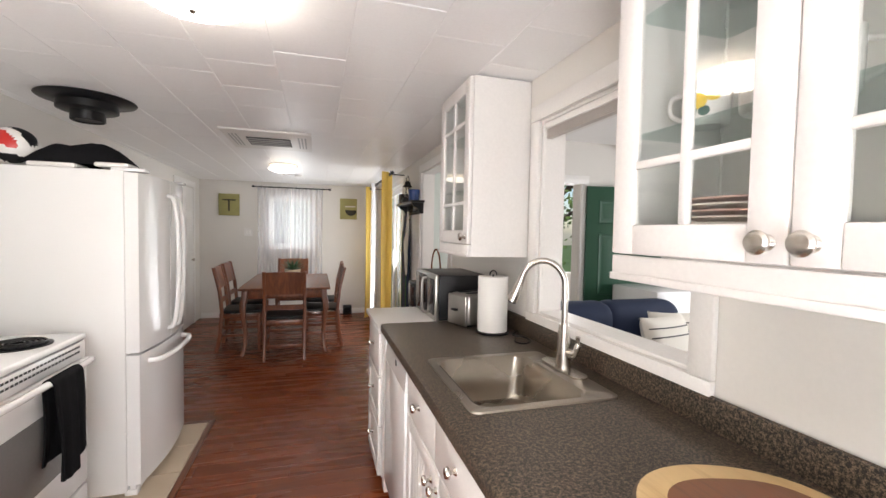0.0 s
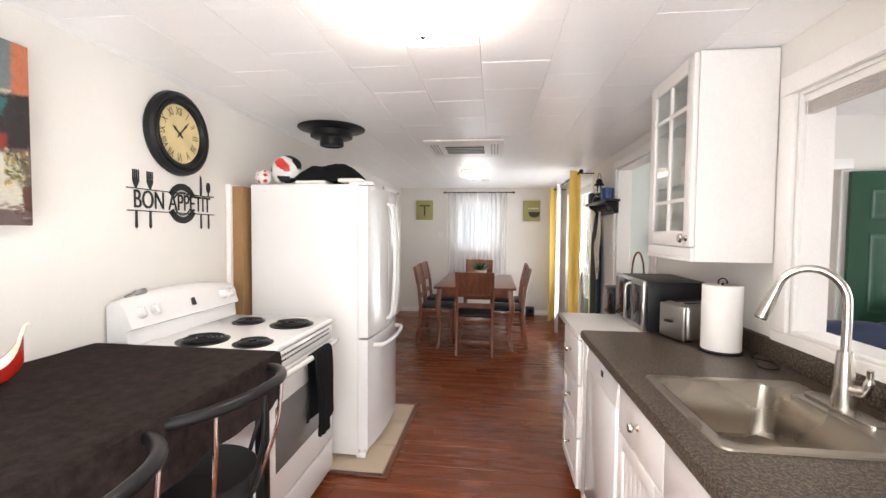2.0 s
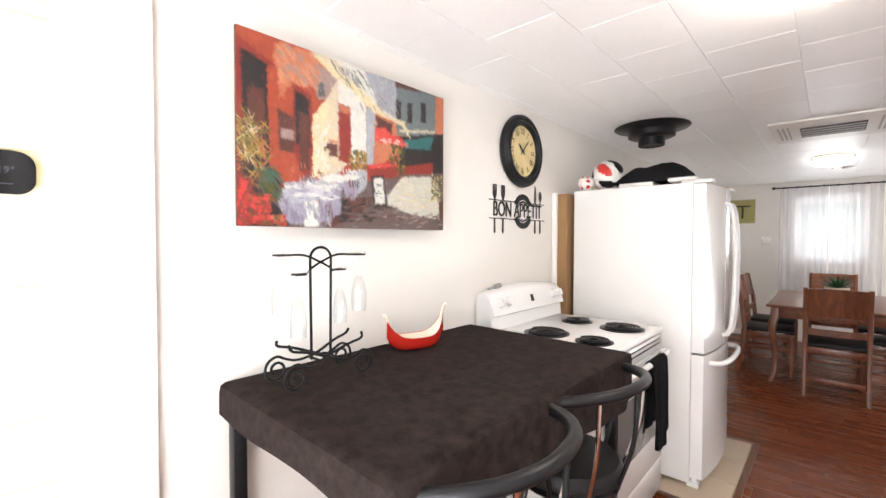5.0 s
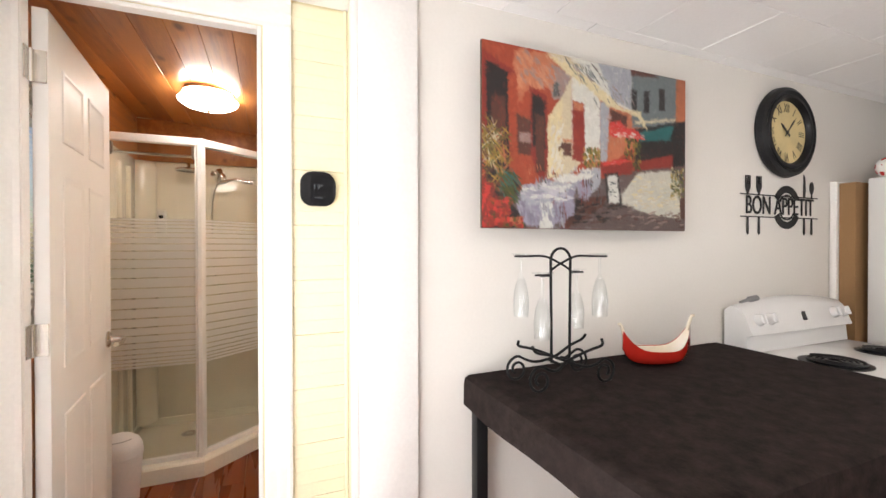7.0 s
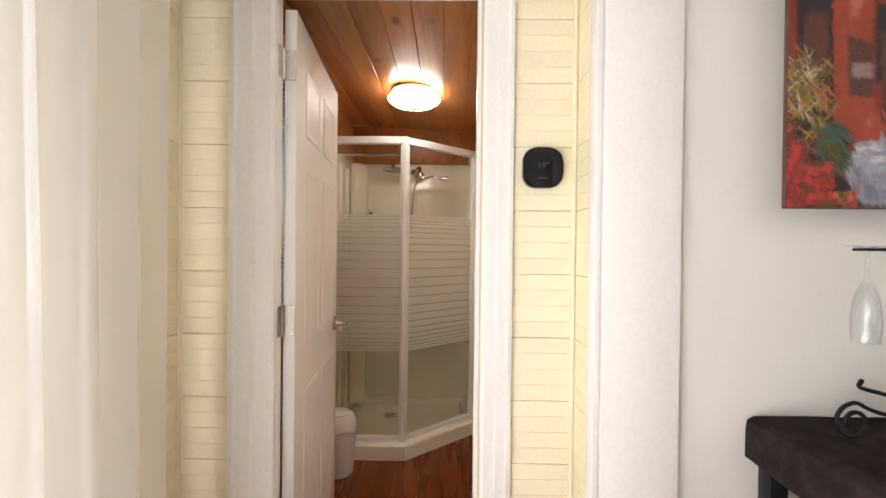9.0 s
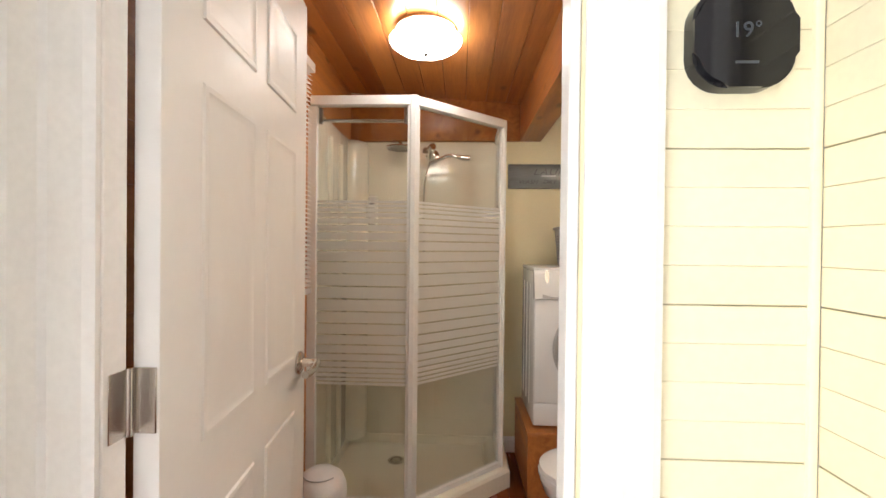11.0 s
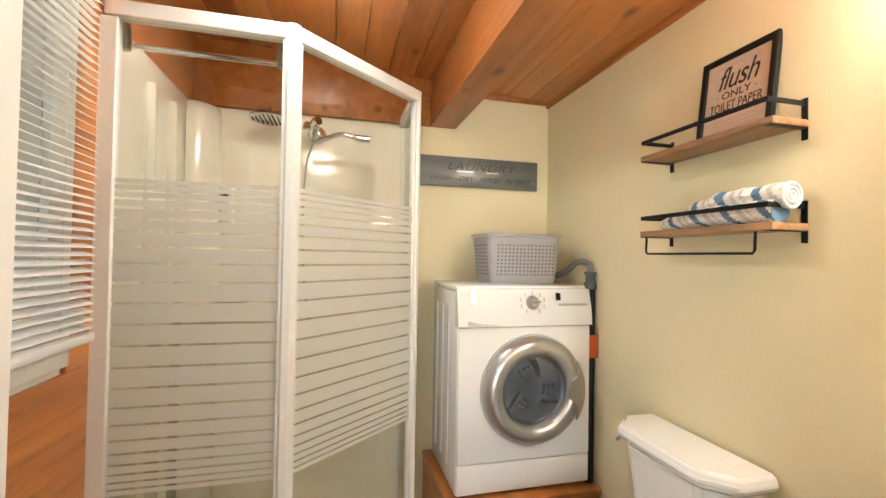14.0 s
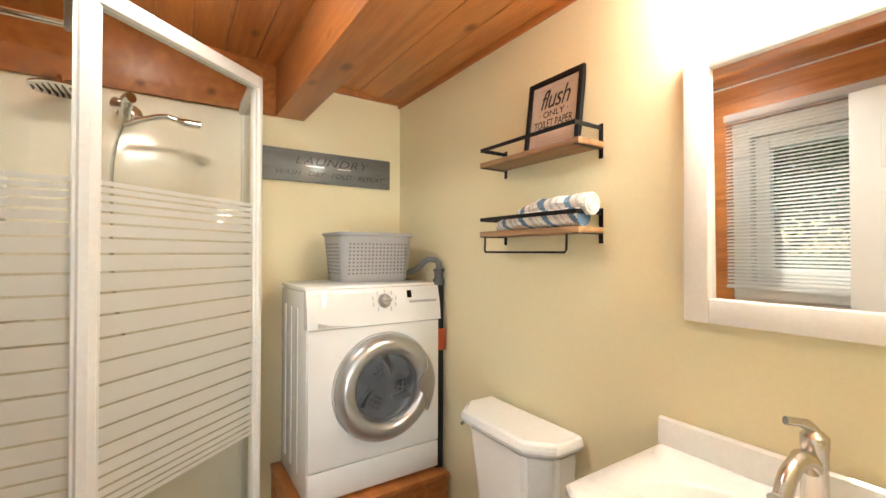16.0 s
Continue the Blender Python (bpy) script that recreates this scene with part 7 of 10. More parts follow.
def dining_chair():
    """Origin between the back legs on the floor, facing +y."""
    th = thing("dining_chair", (0, 0, 0), "red-brown wooden dining chair with black seat pad", "chair", "chairs round the dining table")
    w = 0.205
    for s in (-1, 1):
        bm = B()
        rings = []
        for z, y in ((0.0, -0.045), (0.2, -0.01), (0.45, 0.01), (0.7, -0.015), (0.965, -0.075)):
            rings.append([(px, py, z) for px, py in rounded(s * w - 0.017, s * w + 0.017, y - 0.02, y + 0.02, 0.006, 2)])
        loft(bm, rings)
        part("back_leg", bm, M_TABLEZ, th)
        bm = B()
        rings = [[(px, py, z) for px, py in rounded(s * w - q, s * w + q, 0.40 - q, 0.40 + q, 0.006, 2)] for z, q in ((0, 0.014), (0.2, 0.017), (0.43, 0.019))]
        loft(bm, rings)
        part("front_leg", bm, M_TABLEZ, th)
        for z in (0.17, 0.27):
            bm = B()
            box(bm, (s * w - 0.008, 0.0, z), (s * w + 0.008, 0.39, z + 0.025), 0.003)
            part("side_stretcher", bm, M_TABLE, th)
        bm = B()
        box(bm, (s * w - 0.011, 0.02, 0.385), (s * w + 0.011, 0.385, 0.43), 0.003)
        part("seat_rail", bm, M_TABLE, th)
    for y0, z0, z1 in ((-0.012, 0.375, 0.435), (0.388, 0.375, 0.43), (-0.02, 0.13, 0.17), (0.39, 0.22, 0.25)):
        bm = B()
        box(bm, (-w + 0.016, y0 - 0.009, z0), (w - 0.016, y0 + 0.009, z1), 0.003)
        part("cross_rail", bm, M_TABLE, th)
    # broad top panel following the rake of the posts, and a low slat
    for z0, z1, b0, b1, nm in ((0.715, 0.955, -0.019, -0.072, "top_panel"), (0.545, 0.60, 0.0, -0.004, "back_slat")):
        bm = B()
        n = 8
        rings = []
        for k in range(n + 1):
            x = (-w + 0.015) + 2 * (w - 0.015) * k / n
            c = -0.012 * (1 - (x / w) ** 2)
            arc = 0.008 * (1 - (x / w) ** 2) if nm == "top_panel" else 0
            rings.append([(x, b0 + c - 0.009, z0), (x, b0 + c + 0.009, z0), (x, b1 + c + 0.009, z1 + arc), (x, b1 + c - 0.009, z1 + arc)])
        loft(bm, rings)
        part(nm, bm, M_TABLEZ, th)
    bm = B()
    box(bm, (-0.215, 0.0, 0.436), (0.215, 0.42, 0.472), 0.014, 3)
    part("seat", bm, M_VINYL, th, "padded black vinyl seat")
    return th


ch = dining_chair()
ch.matrix_basis = pose(-0.278, 4.86, 0)
copy_thing(ch, pose(-1.0, 5.52, 0, 0, 0, -88))
copy_thing(ch, pose(-1.02, 6.15, 0, 0, 0, -92))
copy_thing(ch, pose(0.30, 5.50, 0, 0, 0, 91))
copy_thing(ch, pose(0.32, 6.14, 0, 0, 0, 88))
copy_thing(ch, pose(-0.30, 6.92, 0, 0, 0, 180))

th = thing("potted_plant", (-0.27, 6.2, 0.755), "small spiky green plant in a cream pot", "plant")
M_POT = mat("cream_pot", (0.62, 0.52, 0.38), 0.6, var=0.1, bump=0.2)
M_SPIKE = mat("succulent_leaf", (0.035, 0.10, 0.035), 0.45, var=0.2, piece=0.4)
bm = B()
lathe(bm, [(0, 0.756), (0.085, 0.756), (0.10, 0.80), (0.105, 0.865), (0.096, 0.865), (0.09, 0.845), (0, 0.84)], Matrix.Translation((-0.27, 6.2, 0)), 28)
part("pot", bm, M_POT, th)
for k in range(30):
    a = 2.4 * k
    tilt = 0.15 + 0.95 * (k / 30)
    ln = 0.20 - 0.05 * (k / 30)
    d = Vector((math.cos(a) * math.sin(tilt), math.sin(a) * math.sin(tilt), math.cos(tilt)))
    s = Vector((-math.sin(a), math.cos(a), 0))
    c = Vector((-0.27, 6.2, 0.842)) + Vector((math.cos(a), math.sin(a), 0)) * 0.02
    up = s.cross(d)
    bm = B()
    rings = []
    for t, w in ((0, 0.011), (0.35, 0.014), (0.7, 0.009), (1, 0.001)):
        p = c + d * ln * t + Vector((math.cos(a), math.sin(a), -0.6)) * 0.05 * t * t
        rings.append([p - s * w, p + up * w * 0.35, p + s * w, p - up * w * 0.35])
    loft(bm, rings)
    part("leaf", bm, M_SPIKE, th)

# dining window, curtain and pictures
th = thing("window_dining", (-0.36, YF + 0.07, 1.14), "white double-sash window in the dining room end wall", "window")
th["kind"] = "structure"
for lo, hi in (((-0.67, YF + 0.04, 1.136), (-0.635, YF + 0.1, 1.914)), ((-0.075, YF + 0.04, 1.136), (-0.04, YF + 0.1, 1.914)), ((-0.635, YF + 0.04, 1.136), (-0.075, YF + 0.1, 1.171)), ((-0.635, YF + 0.04, 1.879), (-0.075, YF + 0.1, 1.914)), ((-0.37, YF + 0.045, 1.171), (-0.34, YF + 0.095, 1.879))):
    bm = B()
    box(bm, lo, hi, 0.003)
    part("window_frame", bm, M_TRIM, th)
for x0, x1 in ((-0.634, -0.371), (-0.339, -0.076)):
    bm = B()
    box(bm, (x0, YF + 0.068, 1.172), (x1, YF + 0.072, 1.878))
    o = part("pane", bm, M_PANE, th)
    o.visible_shadow = False
casing("trim_dining_window", "y", YF, -1, -0.67, -0.04, 1.136, 1.914, 0.07, 0.016, M_TRIM, "white boards round the dining window")
curtain("voile_curtain", (-0.86, YF - 0.085), (-0.36, YF - 0.085), 0.62, 2.075, 7, 0.016, M_SHEERW, "sheer white tab-top curtain at the dining window", "voile curtains", 2)
curtain("voile_curtain", (-0.35, YF - 0.085), (0.14, YF - 0.085), 0.62, 2.075, 7, 0.016, M_SHEERW, "sheer white tab-top curtain at the dining window", "voile curtains", 4)


def rod(name, a, b, r, label, wall_dir, rings=0):
    th = thing(name, a, label, "curtain rod")
    a, b = Vector(a), Vector(b)
    d = (b - a).normalized()
    bm = B()
    cyl(bm, a, b, r, n=14)
    part("rod", bm, M_BLACKM, th)
    for p, s in ((a, -1), (b, 1)):
        bm = B()
        lathe(bm, [(0, -0.002), (r, 0), (r * 1.2, 0.01), (r * 2.1, 0.025), (r * 1.6, 0.045), (0, 0.055)], Matrix.Translation(p) @ (d * s).to_track_quat("Z", "Y").to_matrix().to_4x4(), 16)
        part("finial", bm, M_BLACKM, th)
    for t in (0.06, 0.94):
        p = a.lerp(b, t)
        bm = B()
        cyl(bm, p, p + Vector(wall_dir), 0.006, n=10)
        part("bracket", bm, M_BLACKM, th)
    for k in range(rings):
        p = a.lerp(b, 0.08 + 0.84 * k / max(1, rings - 1))
        bm = B()
        m = Matrix.Translation(p) @ d.to_track_quat("Z", "Y").to_matrix().to_4x4()
        lathe(bm, [(r + 0.002, -0.008), (r + 0.007, -0.008), (r + 0.007, 0.008), (r + 0.002, 0.008)], m, 14, True)
        part("ring", bm, M_BLACKM, th)
    return th


rod("curtain_rod", (-0.89, YF - 0.085, 2.085), (0.22, YF - 0.085, 2.085), 0.009, "thin dark curtain rod over the dining window", (0, 0.084, 0), 8)

M_OLIVE = mat("olive_canvas", (0.34, 0.31, 0.12), 0.7, var=0.15, big=6, bump=0.3)
M_TWIG = mat("dark_motif", (0.03, 0.025, 0.02), 0.7)


def small_picture(x0, x1, z0, z1, kind):
    th = thing("small_canvas", ((x0 + x1) / 2, YF - 0.01, z0), "small square olive-green canvas with a dark motif", "painting", "pair of small canvases")
    bm = B()
    box(bm, (x0, YF - 0.03, z0), (x1, YF - 0.001, z1), 0.003)
    c = part("canvas", bm, M_OLIVE, th)
    cx, cz, y = (x0 + x1) / 2, (z0 + z1) / 2, YF - 0.0305
    bm = B()
    if kind == "tree":
        box(bm, (cx - 0.095, y - 0.001, cz + 0.065), (cx + 0.095, y, cz + 0.085))
        box(bm, (cx - 0.012, y - 0.001, cz - 0.1), (cx + 0.012, y, cz + 0.064))
    else:
        n = 16
        prism(bm, [(cx + 0.04 + 0.095 * math.cos(math.pi + math.pi * k / n), cz - 0.02 + 0.095 * math.sin(math.pi + math.pi * k / n)) for k in range(n + 1)], "y", y - 0.001, y)
    part("motif", bm, M_TWIG, c)
    if kind != "tree":
        bm = B()
        box(bm, (cx - 0.06, y - 0.001, cz + 0.03), (cx + 0.11, y, cz + 0.05))
        part("pale_stroke", bm, M_PLATE, c)


small_picture(-1.426, -1.13, 1.616, 1.956, "tree")
small_picture(0.42, 0.70, 1.605, 1.953, "bowl")
th = thing("light_switch", (-0.98, YF, 1.3), "white double light switch plate on the end wall", "switch")
bm = B()
box(bm, (-1.06, YF - 0.008, 1.30), (-0.94, YF - 0.0005, 1.42), 0.003)
pl = part("plate", bm, M_LAM, th)
for x in (-1.03, -0.985):
    bm = B()
    box(bm, (x, YF - 0.0125, 1.33), (x + 0.025, YF - 0.0075, 1.39), 0.002)
    part("rocker", bm, M_TRIM, pl)
th = thing("floor_speaker", (0.55, 7.28, 0), "small black speaker box standing on the floor", "speaker")
bm = B()
box(bm, (0.48, 7.22, 0.004), (0.62, 7.345, 0.15), 0.008)
sp = part("cabinet", bm, M_BLACK, th)
bm = B()
lathe(bm, [(0, 0), (0.045, 0), (0.05, 0.004), (0.03, 0.004), (0, 0.002)], Matrix.Translation((0.55, 7.2195, 0.08)) @ Matrix.Rotation(radians(90), 4, "X"), 24)
part("cone", bm, M_GLOSSB, sp)
bm = B()
tube(bm, spline([(0.49, 7.27, 0.006), (0.42, 7.25, 0.005), (0.36, 7.28, 0.005), (0.30, 7.33, 0.005)], 5), 0.004, 6)
solid("speaker_cable", bm, M_BLACK, "black cable trailing from the speaker", "cable")

# left hand door by the end wall
th = thing("door_left", (XL, 6.6, 0), "closed white panelled door in white casing", "door")
th["kind"] = "structure"
bm = B()
box(bm, (XL + 0.001, 6.22, 0.01), (XL + 0.012, 6.98, 1.98), 0.002)
leaf = part("leaf", bm, M_TRIM, th)
for y0, y1 in ((6.31, 6.56), (6.64, 6.89)):
    for z0, z1 in ((0.2, 0.85), (1.0, 1.55), (1.65, 1.88)):
        bm = B()
        box(bm, (XL + 0.0125, y0, z0), (XL + 0.017, y1, z1), 0.004)
        part("panel", bm, M_TRIM, leaf)
knob(leaf, (XL + 0.0125, 6.92, 0.95), (1, 0, 0), r=0.026)
casing("trim_door_left", "x", XL, 1, 6.2, 7.0, 0, 2.0, 0.08, 0.018, M_TRIM, "white casing round the dining room door", sill=False)


def baseboard(name, axis, face, out, lo, hi, h=0.085):
    bm = B()
    t = 0.013
    pr = [(face + out * 0.0008, 0.001), (face + out * t, 0.001), (face + out * t, h * 0.75), (face + out * t * 0.6, h * 0.9), (face + out * 0.0008, h)]
    prism(bm, pr, "y" if axis == "x" else "x", lo, hi)
    solid(name, bm, M_TRIM, "white painted wooden baseboard", "baseboard", kind="structure")


baseboard("baseboard_far", "y", YF, -1, XL + 0.02, XR - 0.02)
baseboard("baseboard_left", "x", XL, 1, 3.42, 6.11)
baseboard("baseboard_right", "x", XR, -1, 4.22, 5.1)
baseboard("baseboard_right_far", "x", XR, -1, 6.8, YF - 0.02)

# sliding door on the right, with curtains
th = thing("sliding_door", (XR + 0.06, 5.95, 0), "white framed sliding glass door to the garden", "door")
th["kind"] = "structure"
for y0, y1, xo in ((5.16, 5.98, 0.03), (5.93, 6.74, 0.075)):
    for lo, hi in (((y0, 0.02), (y0 + 0.06, 1.99)), ((y1 - 0.06, 0.02), (y1, 1.99)), ((y0 + 0.06, 0.02), (y1 - 0.06, 0.1)), ((y0 + 0.06, 1.92), (y1 - 0.06, 1.99))):
        bm = B()
        box(bm, (XR + xo, lo[0], lo[1]), (XR + xo + 0.035, hi[0], hi[1]), 0.004)
        part("sash", bm, M_TRIM, th)
    bm = B()
    box(bm, (XR + xo + 0.015, y0 + 0.06, 0.1), (XR + xo + 0.019, y1 - 0.06, 1.92))
    o = part("pane", bm, M_PANE, th)
    o.visible_shadow = False
bm = B()
box(bm, (XR + 0.012, 5.90, 0.95), (XR + 0.03, 5.925, 1.15), 0.006)
part("pull_handle", bm, M_TRIM, th)
casing("trim_sliding_door", "x", XR, -1, 5.15, 6.75, 0, 2.0, 0.07, 0.018, M_TRIM, "white casing round the sliding door", sill=False)
rod("curtain_rod_sliding_door", (0.88, 4.93, 2.095), (0.88, 7.08, 2.095), 0.012, "dark curtain rod with ball ends over sliding door", (0.175, 0, 0), 6)
curtain("yellow_curtain", (0.80, 4.98), (0.93, 5.2), 0.02, 2.12, 3, 0.03, M_SHEERY, "golden yellow curtain gathered beside the sliding door", "yellow curtains", 1)
curtain("white_sheer_panel", (0.80, 6.0), (0.92, 6.72), 0.02, 2.09, 8, 0.022, M_SHEERW, "white sheer panel gathered beside the sliding door", "", 2)
curtain("yellow_curtain", (0.80, 6.8), (0.92, 7.05), 0.02, 2.12, 3, 0.028, M_SHEERY, "golden yellow curtain gathered beside the sliding door", "yellow curtains", 3)

# hook shelf with lantern, ironing board and ropes
th = thing("wall_shelf", (1.0, 4.45, 1.66), "black wall shelf with turned brackets and hooks", "shelf")
bm = B()
box(bm, (0.925, 4.03, 1.705), (1.058, 4.86, 1.727), 0.004)
part("board", bm, M_BLACK, th)
bm = B()
box(bm, (1.04, 4.08, 1.60), (1.0585, 4.81, 1.704), 0.003)
part("back_rail", bm, M_BLACK, th)
for y in (4.10, 4.77):
    bm = B()
    prism(bm, [(1.039, 1.60), (1.039, 1.704), (0.94, 1.704), (0.955, 1.675), (1.0, 1.65), (1.025, 1.60)], "y", y - 0.012, y + 0.012)
    part("bracket", bm, M_BLACK, th)
for y in (4.25, 4.45, 4.62):
    bm = B()
    tube(bm, spline([(1.04, y, 1.64), (1.01, y, 1.625), (0.995, y, 1.64), (0.992, y, 1.66)], 4), 0.005, 8)
    part("hook", bm, M_BLACKM, th)
th = thing("oil_lantern", (0.99, 4.52, 1.728), "black metal oil lantern on the wall shelf", "lantern")
ml = Matrix.Translation((0.985, 4.52, 0))
bm = B()
lathe(bm, [(0, 1.728), (0.062, 1.728), (0.066, 1.745), (0.055, 1.775), (0.03, 1.785), (0, 1.785)], ml, 24)
part("tank", bm, M_BLACKM, th)
bm = B()
lathe(bm, [(0.03, 1.786), (0.045, 1.82), (0.043, 1.86), (0.03, 1.895), (0.028, 1.895), (0.041, 1.86), (0.043, 1.82), (0.028, 1.786)], ml, 24)
part("chimney", bm, M_CRYSTAL, th, "clear glass chimney")
bm = B()
lathe(bm, [(0.0, 1.896), (0.045, 1.896), (0.05, 1.905), (0.032, 1.925), (0.03, 1.95), (0.012, 1.965), (0, 1.965)], ml, 24)
part("hood", bm, M_BLACKM, th)
for s in (-1, 1):
    bm = B()
    tube(bm, spline([(0.985, 4.52 + s * 0.055, 1.76), (0.985, 4.52 + s * 0.075, 1.83), (0.985, 4.52 + s * 0.06, 1.90), (0.985, 4.52 + s * 0.03, 1.93)], 4), 0.006, 8)
    part("side_tube", bm, M_BLACKM, th)
bm = B()
tube(bm, [(0.985, 4.52 + 0.075 * math.cos(a), 1.93 + 0.09 * math.sin(a)) for a in [math.pi * k / 14 for k in range(15)]], 0.003, 6)
part("bail", bm, M_BLACKM, th)
M_NAVY = mat("navy_fabric", (0.012, 0.022, 0.055), 0.8, var=0.15, fine=200, finevar=0.1, bump=0.3)
M_BLUE = mat("blue_enamel", (0.015, 0.05, 0.20), 0.3, var=0.1)
th = thing("blue_cup", (0.99, 4.2, 1.728), "dark blue enamel cup on the wall shelf", "cup")
bm = B()
lathe(bm, [(0, 1.728), (0.05, 1.728), (0.058, 1.84), (0.055, 1.84), (0.047, 1.735), (0, 1.733)], Matrix.Translation((0.985, 4.2, 0)), 28)
part("body", bm, M_BLUE, th)
bm = B()
tube(bm, spline([(0.985, 4.147, 1.81), (0.985, 4.12, 1.80), (0.985, 4.12, 1.765), (0.985, 4.15, 1.755)], 4), 0.005, 8)
part("handle", bm, M_BLUE, th)
bm = B()
box(bm, (0.94, 4.68, 1.728), (1.04, 4.80, 1.84), 0.012)
solid("speaker_cube", bm, M_BLACK, "small black box on the wall shelf", "speaker")
th = thing("ironing_board", (1.03, 4.7, 0.42), "navy covered ironing board hung upright on the wall", "ironing board")


def ib(z):
    t = (z - 0.42) / 1.2
    return 0.155 * min(1, (1.02 - t) * 3.2) ** 0.7 if t < 1 else 0.02


bm = B()
rings = []
for k in range(17):
    z = 0.42 + 1.19 * k / 16
    w = ib(z) * (0.85 if k == 0 else 1)
    rings.append([(px, 4.72 + py, z) for px, py in rounded(1.0, 1.035, -w, w, 0.012, 3)])
loft(bm, rings)
bd = part("cover", bm, M_NAVY, th)
M_GREEN = mat("green_binding", (0.03, 0.10, 0.03), 0.7)
for s in (-1, 1):
    bm = B()
    tube(bm, [(0.998, 4.72 + s * ib(0.42 + 1.15 * k / 16) * 0.8, 0.42 + 1.15 * k / 16) for k in range(15)], 0.007, 6)
    part("stripe", bm, M_GREEN, bd, "green stripe")
bm = B()
cyl(bm, (1.035, 4.72, 1.55), (1.058, 4.72, 1.55), 0.008, n=10)
part("wall_peg", bm, M_BLACKM, th)
M_ROPE = mat("cream_rope", (0.66, 0.62, 0.52), 0.9, var=0.1, fine=300, bump=0.6)
for dy, lo in ((0.0, 0.95), (0.05, 1.08)):
    bm = B()
    tube(bm, spline([(0.985, 4.45 + dy * 0.3, 1.63), (0.975, 4.40 + dy, 1.4), (0.98, 4.47 + dy, 1.2), (0.972, 4.42 + dy, 1.1), (0.98, 4.50 + dy, lo), (0.975, 4.56 + dy, lo + 0.2), (0.98, 4.53, 1.4), (0.985, 4.46 + dy * 0.3, 1.63)], 6), 0.007, 7)
    solid("hanging_rope", bm, M_ROPE, "cream rope loop hanging from the shelf hook", "rope", "ropes on the hooks")
th = thing("wall_switch", (XR, 4.3, 1.2), "white switch plate on the wall", "switch")
bm = B()
box(bm, (XR - 0.008, 4.26, 1.18), (XR - 0.0005, 4.34, 1.30), 0.003)
pl = part("plate", bm, M_LAM, th)
bm = B()
box(bm, (XR - 0.012, 4.285, 1.21), (XR - 0.0075, 4.315, 1.27), 0.002)
part("rocker", bm, M_TRIM, pl)

# ---- hall past the doorway ----
M_HALL = mat("pale_green_hall_paint", (0.72, 0.78, 0.74), 0.6, var=0.02, bump=0.05)
bm = B()
box(bm, (XR + 0.121, 5.012, 0), (2.69, 5.0195, 2.29))
solid("hall_wall_lining", bm, M_HALL, "pale green painted hall wall", "wall", kind="structure", smooth=0)
th = thing("hall_picture", (1.78, 5.0, 1.7), "black framed document on the hall wall", "picture")
bm = B()
box(bm, (1.66, 4.985, 1.70), (1.92, 5.011, 2.03), 0.003)
part("frame", bm, M_BLACK, th)
bm = B()
box(bm, (1.69, 4.9825, 1.73), (1.89, 4.9855, 2.0))
part("sheet", bm, M_PAPER, th)
bm = B()
box(bm, (1.66, 4.985, 1.54), (1.88, 5.011, 1.64), 0.003)
solid("hall_plaque", bm, M_BLACK, "small black plaque on the hall wall", "sign")
th = thing("blue_bag", (1.76, 4.95, 1.24), "bright blue tote bag hanging in the hall", "bag")
M_BAG = mat("blue_bag_fabric", (0.02, 0.07, 0.45), 0.6, var=0.1, bump=0.2)
bm = B()
loft(bm, [[(x, y, z) for x, y in rounded(1.77 - w, 1.77 + w, 4.96 - 0.035, 4.96 + 0.035, 0.03, 4)] for z, w in ((1.24, 0.10), (1.27, 0.12), (1.40, 0.115), (1.43, 0.11))])
part("body", bm, M_BAG, th)
bm = B()
tube(bm, spline([(1.70, 4.96, 1.42), (1.72, 4.985, 1.5), (1.77, 4.995, 1.54), (1.82, 4.985, 1.5), (1.84, 4.96, 1.42)], 5), 0.008, 8)
part("strap", bm, M_BLACK, th)

# ---- living room seen through the hatch ----
th = thing("green_door", (2.85, 3.4, -0.15), "dark green six-panel outer door standing open", "door")
M_GREEND = mat("green_door_paint", (0.018, 0.075, 0.040), 0.4, var=0.08, bump=0.1)
mg = Matrix.Translation((2.50, 3.46, -0.15)) @ Matrix.Rotation(radians(-11), 4, "Z")


def panel_door(th, m, w, h, material, t=0.04, label=""):
    bm = B()
    box(bm, (0, 0, 0.005), (w, t, h), 0.003, m=m)
    leaf = part("leaf", bm, material, th, label)
    s = w / 0.76
    cols = ((0.115 * s, 0.345 * s), (0.415 * s, 0.645 * s))
    for x0, x1 in cols:
        for z0, z1 in ((0.22, 0.86), (1.0, 1.58), (1.68, 1.90)):
            z0, z1 = z0 * h / 2.03, z1 * h / 2.03
            for face, sgn in ((0, -1), (t, 1)):
                bm = B()
                # moulded rim, hollow and raised field
                loft(bm, [[tuple(m @ Vector((px, face + sgn * hh, pz))) for px, pz in ((x0 + q, z0 + q), (x1 - q, z0 + q), (x1 - q, z1 - q), (x0 + q, z1 - q))] for q, hh in ((0.0, 0.0002), (0.003, 0.004), (0.012, 0.0045), (0.02, 0.0015), (0.026, 0.0008), (0.055, 0.0062), (0.058, 0.0066))], False, True)
                part("panel", bm, material, leaf, "", 20)
    return leaf


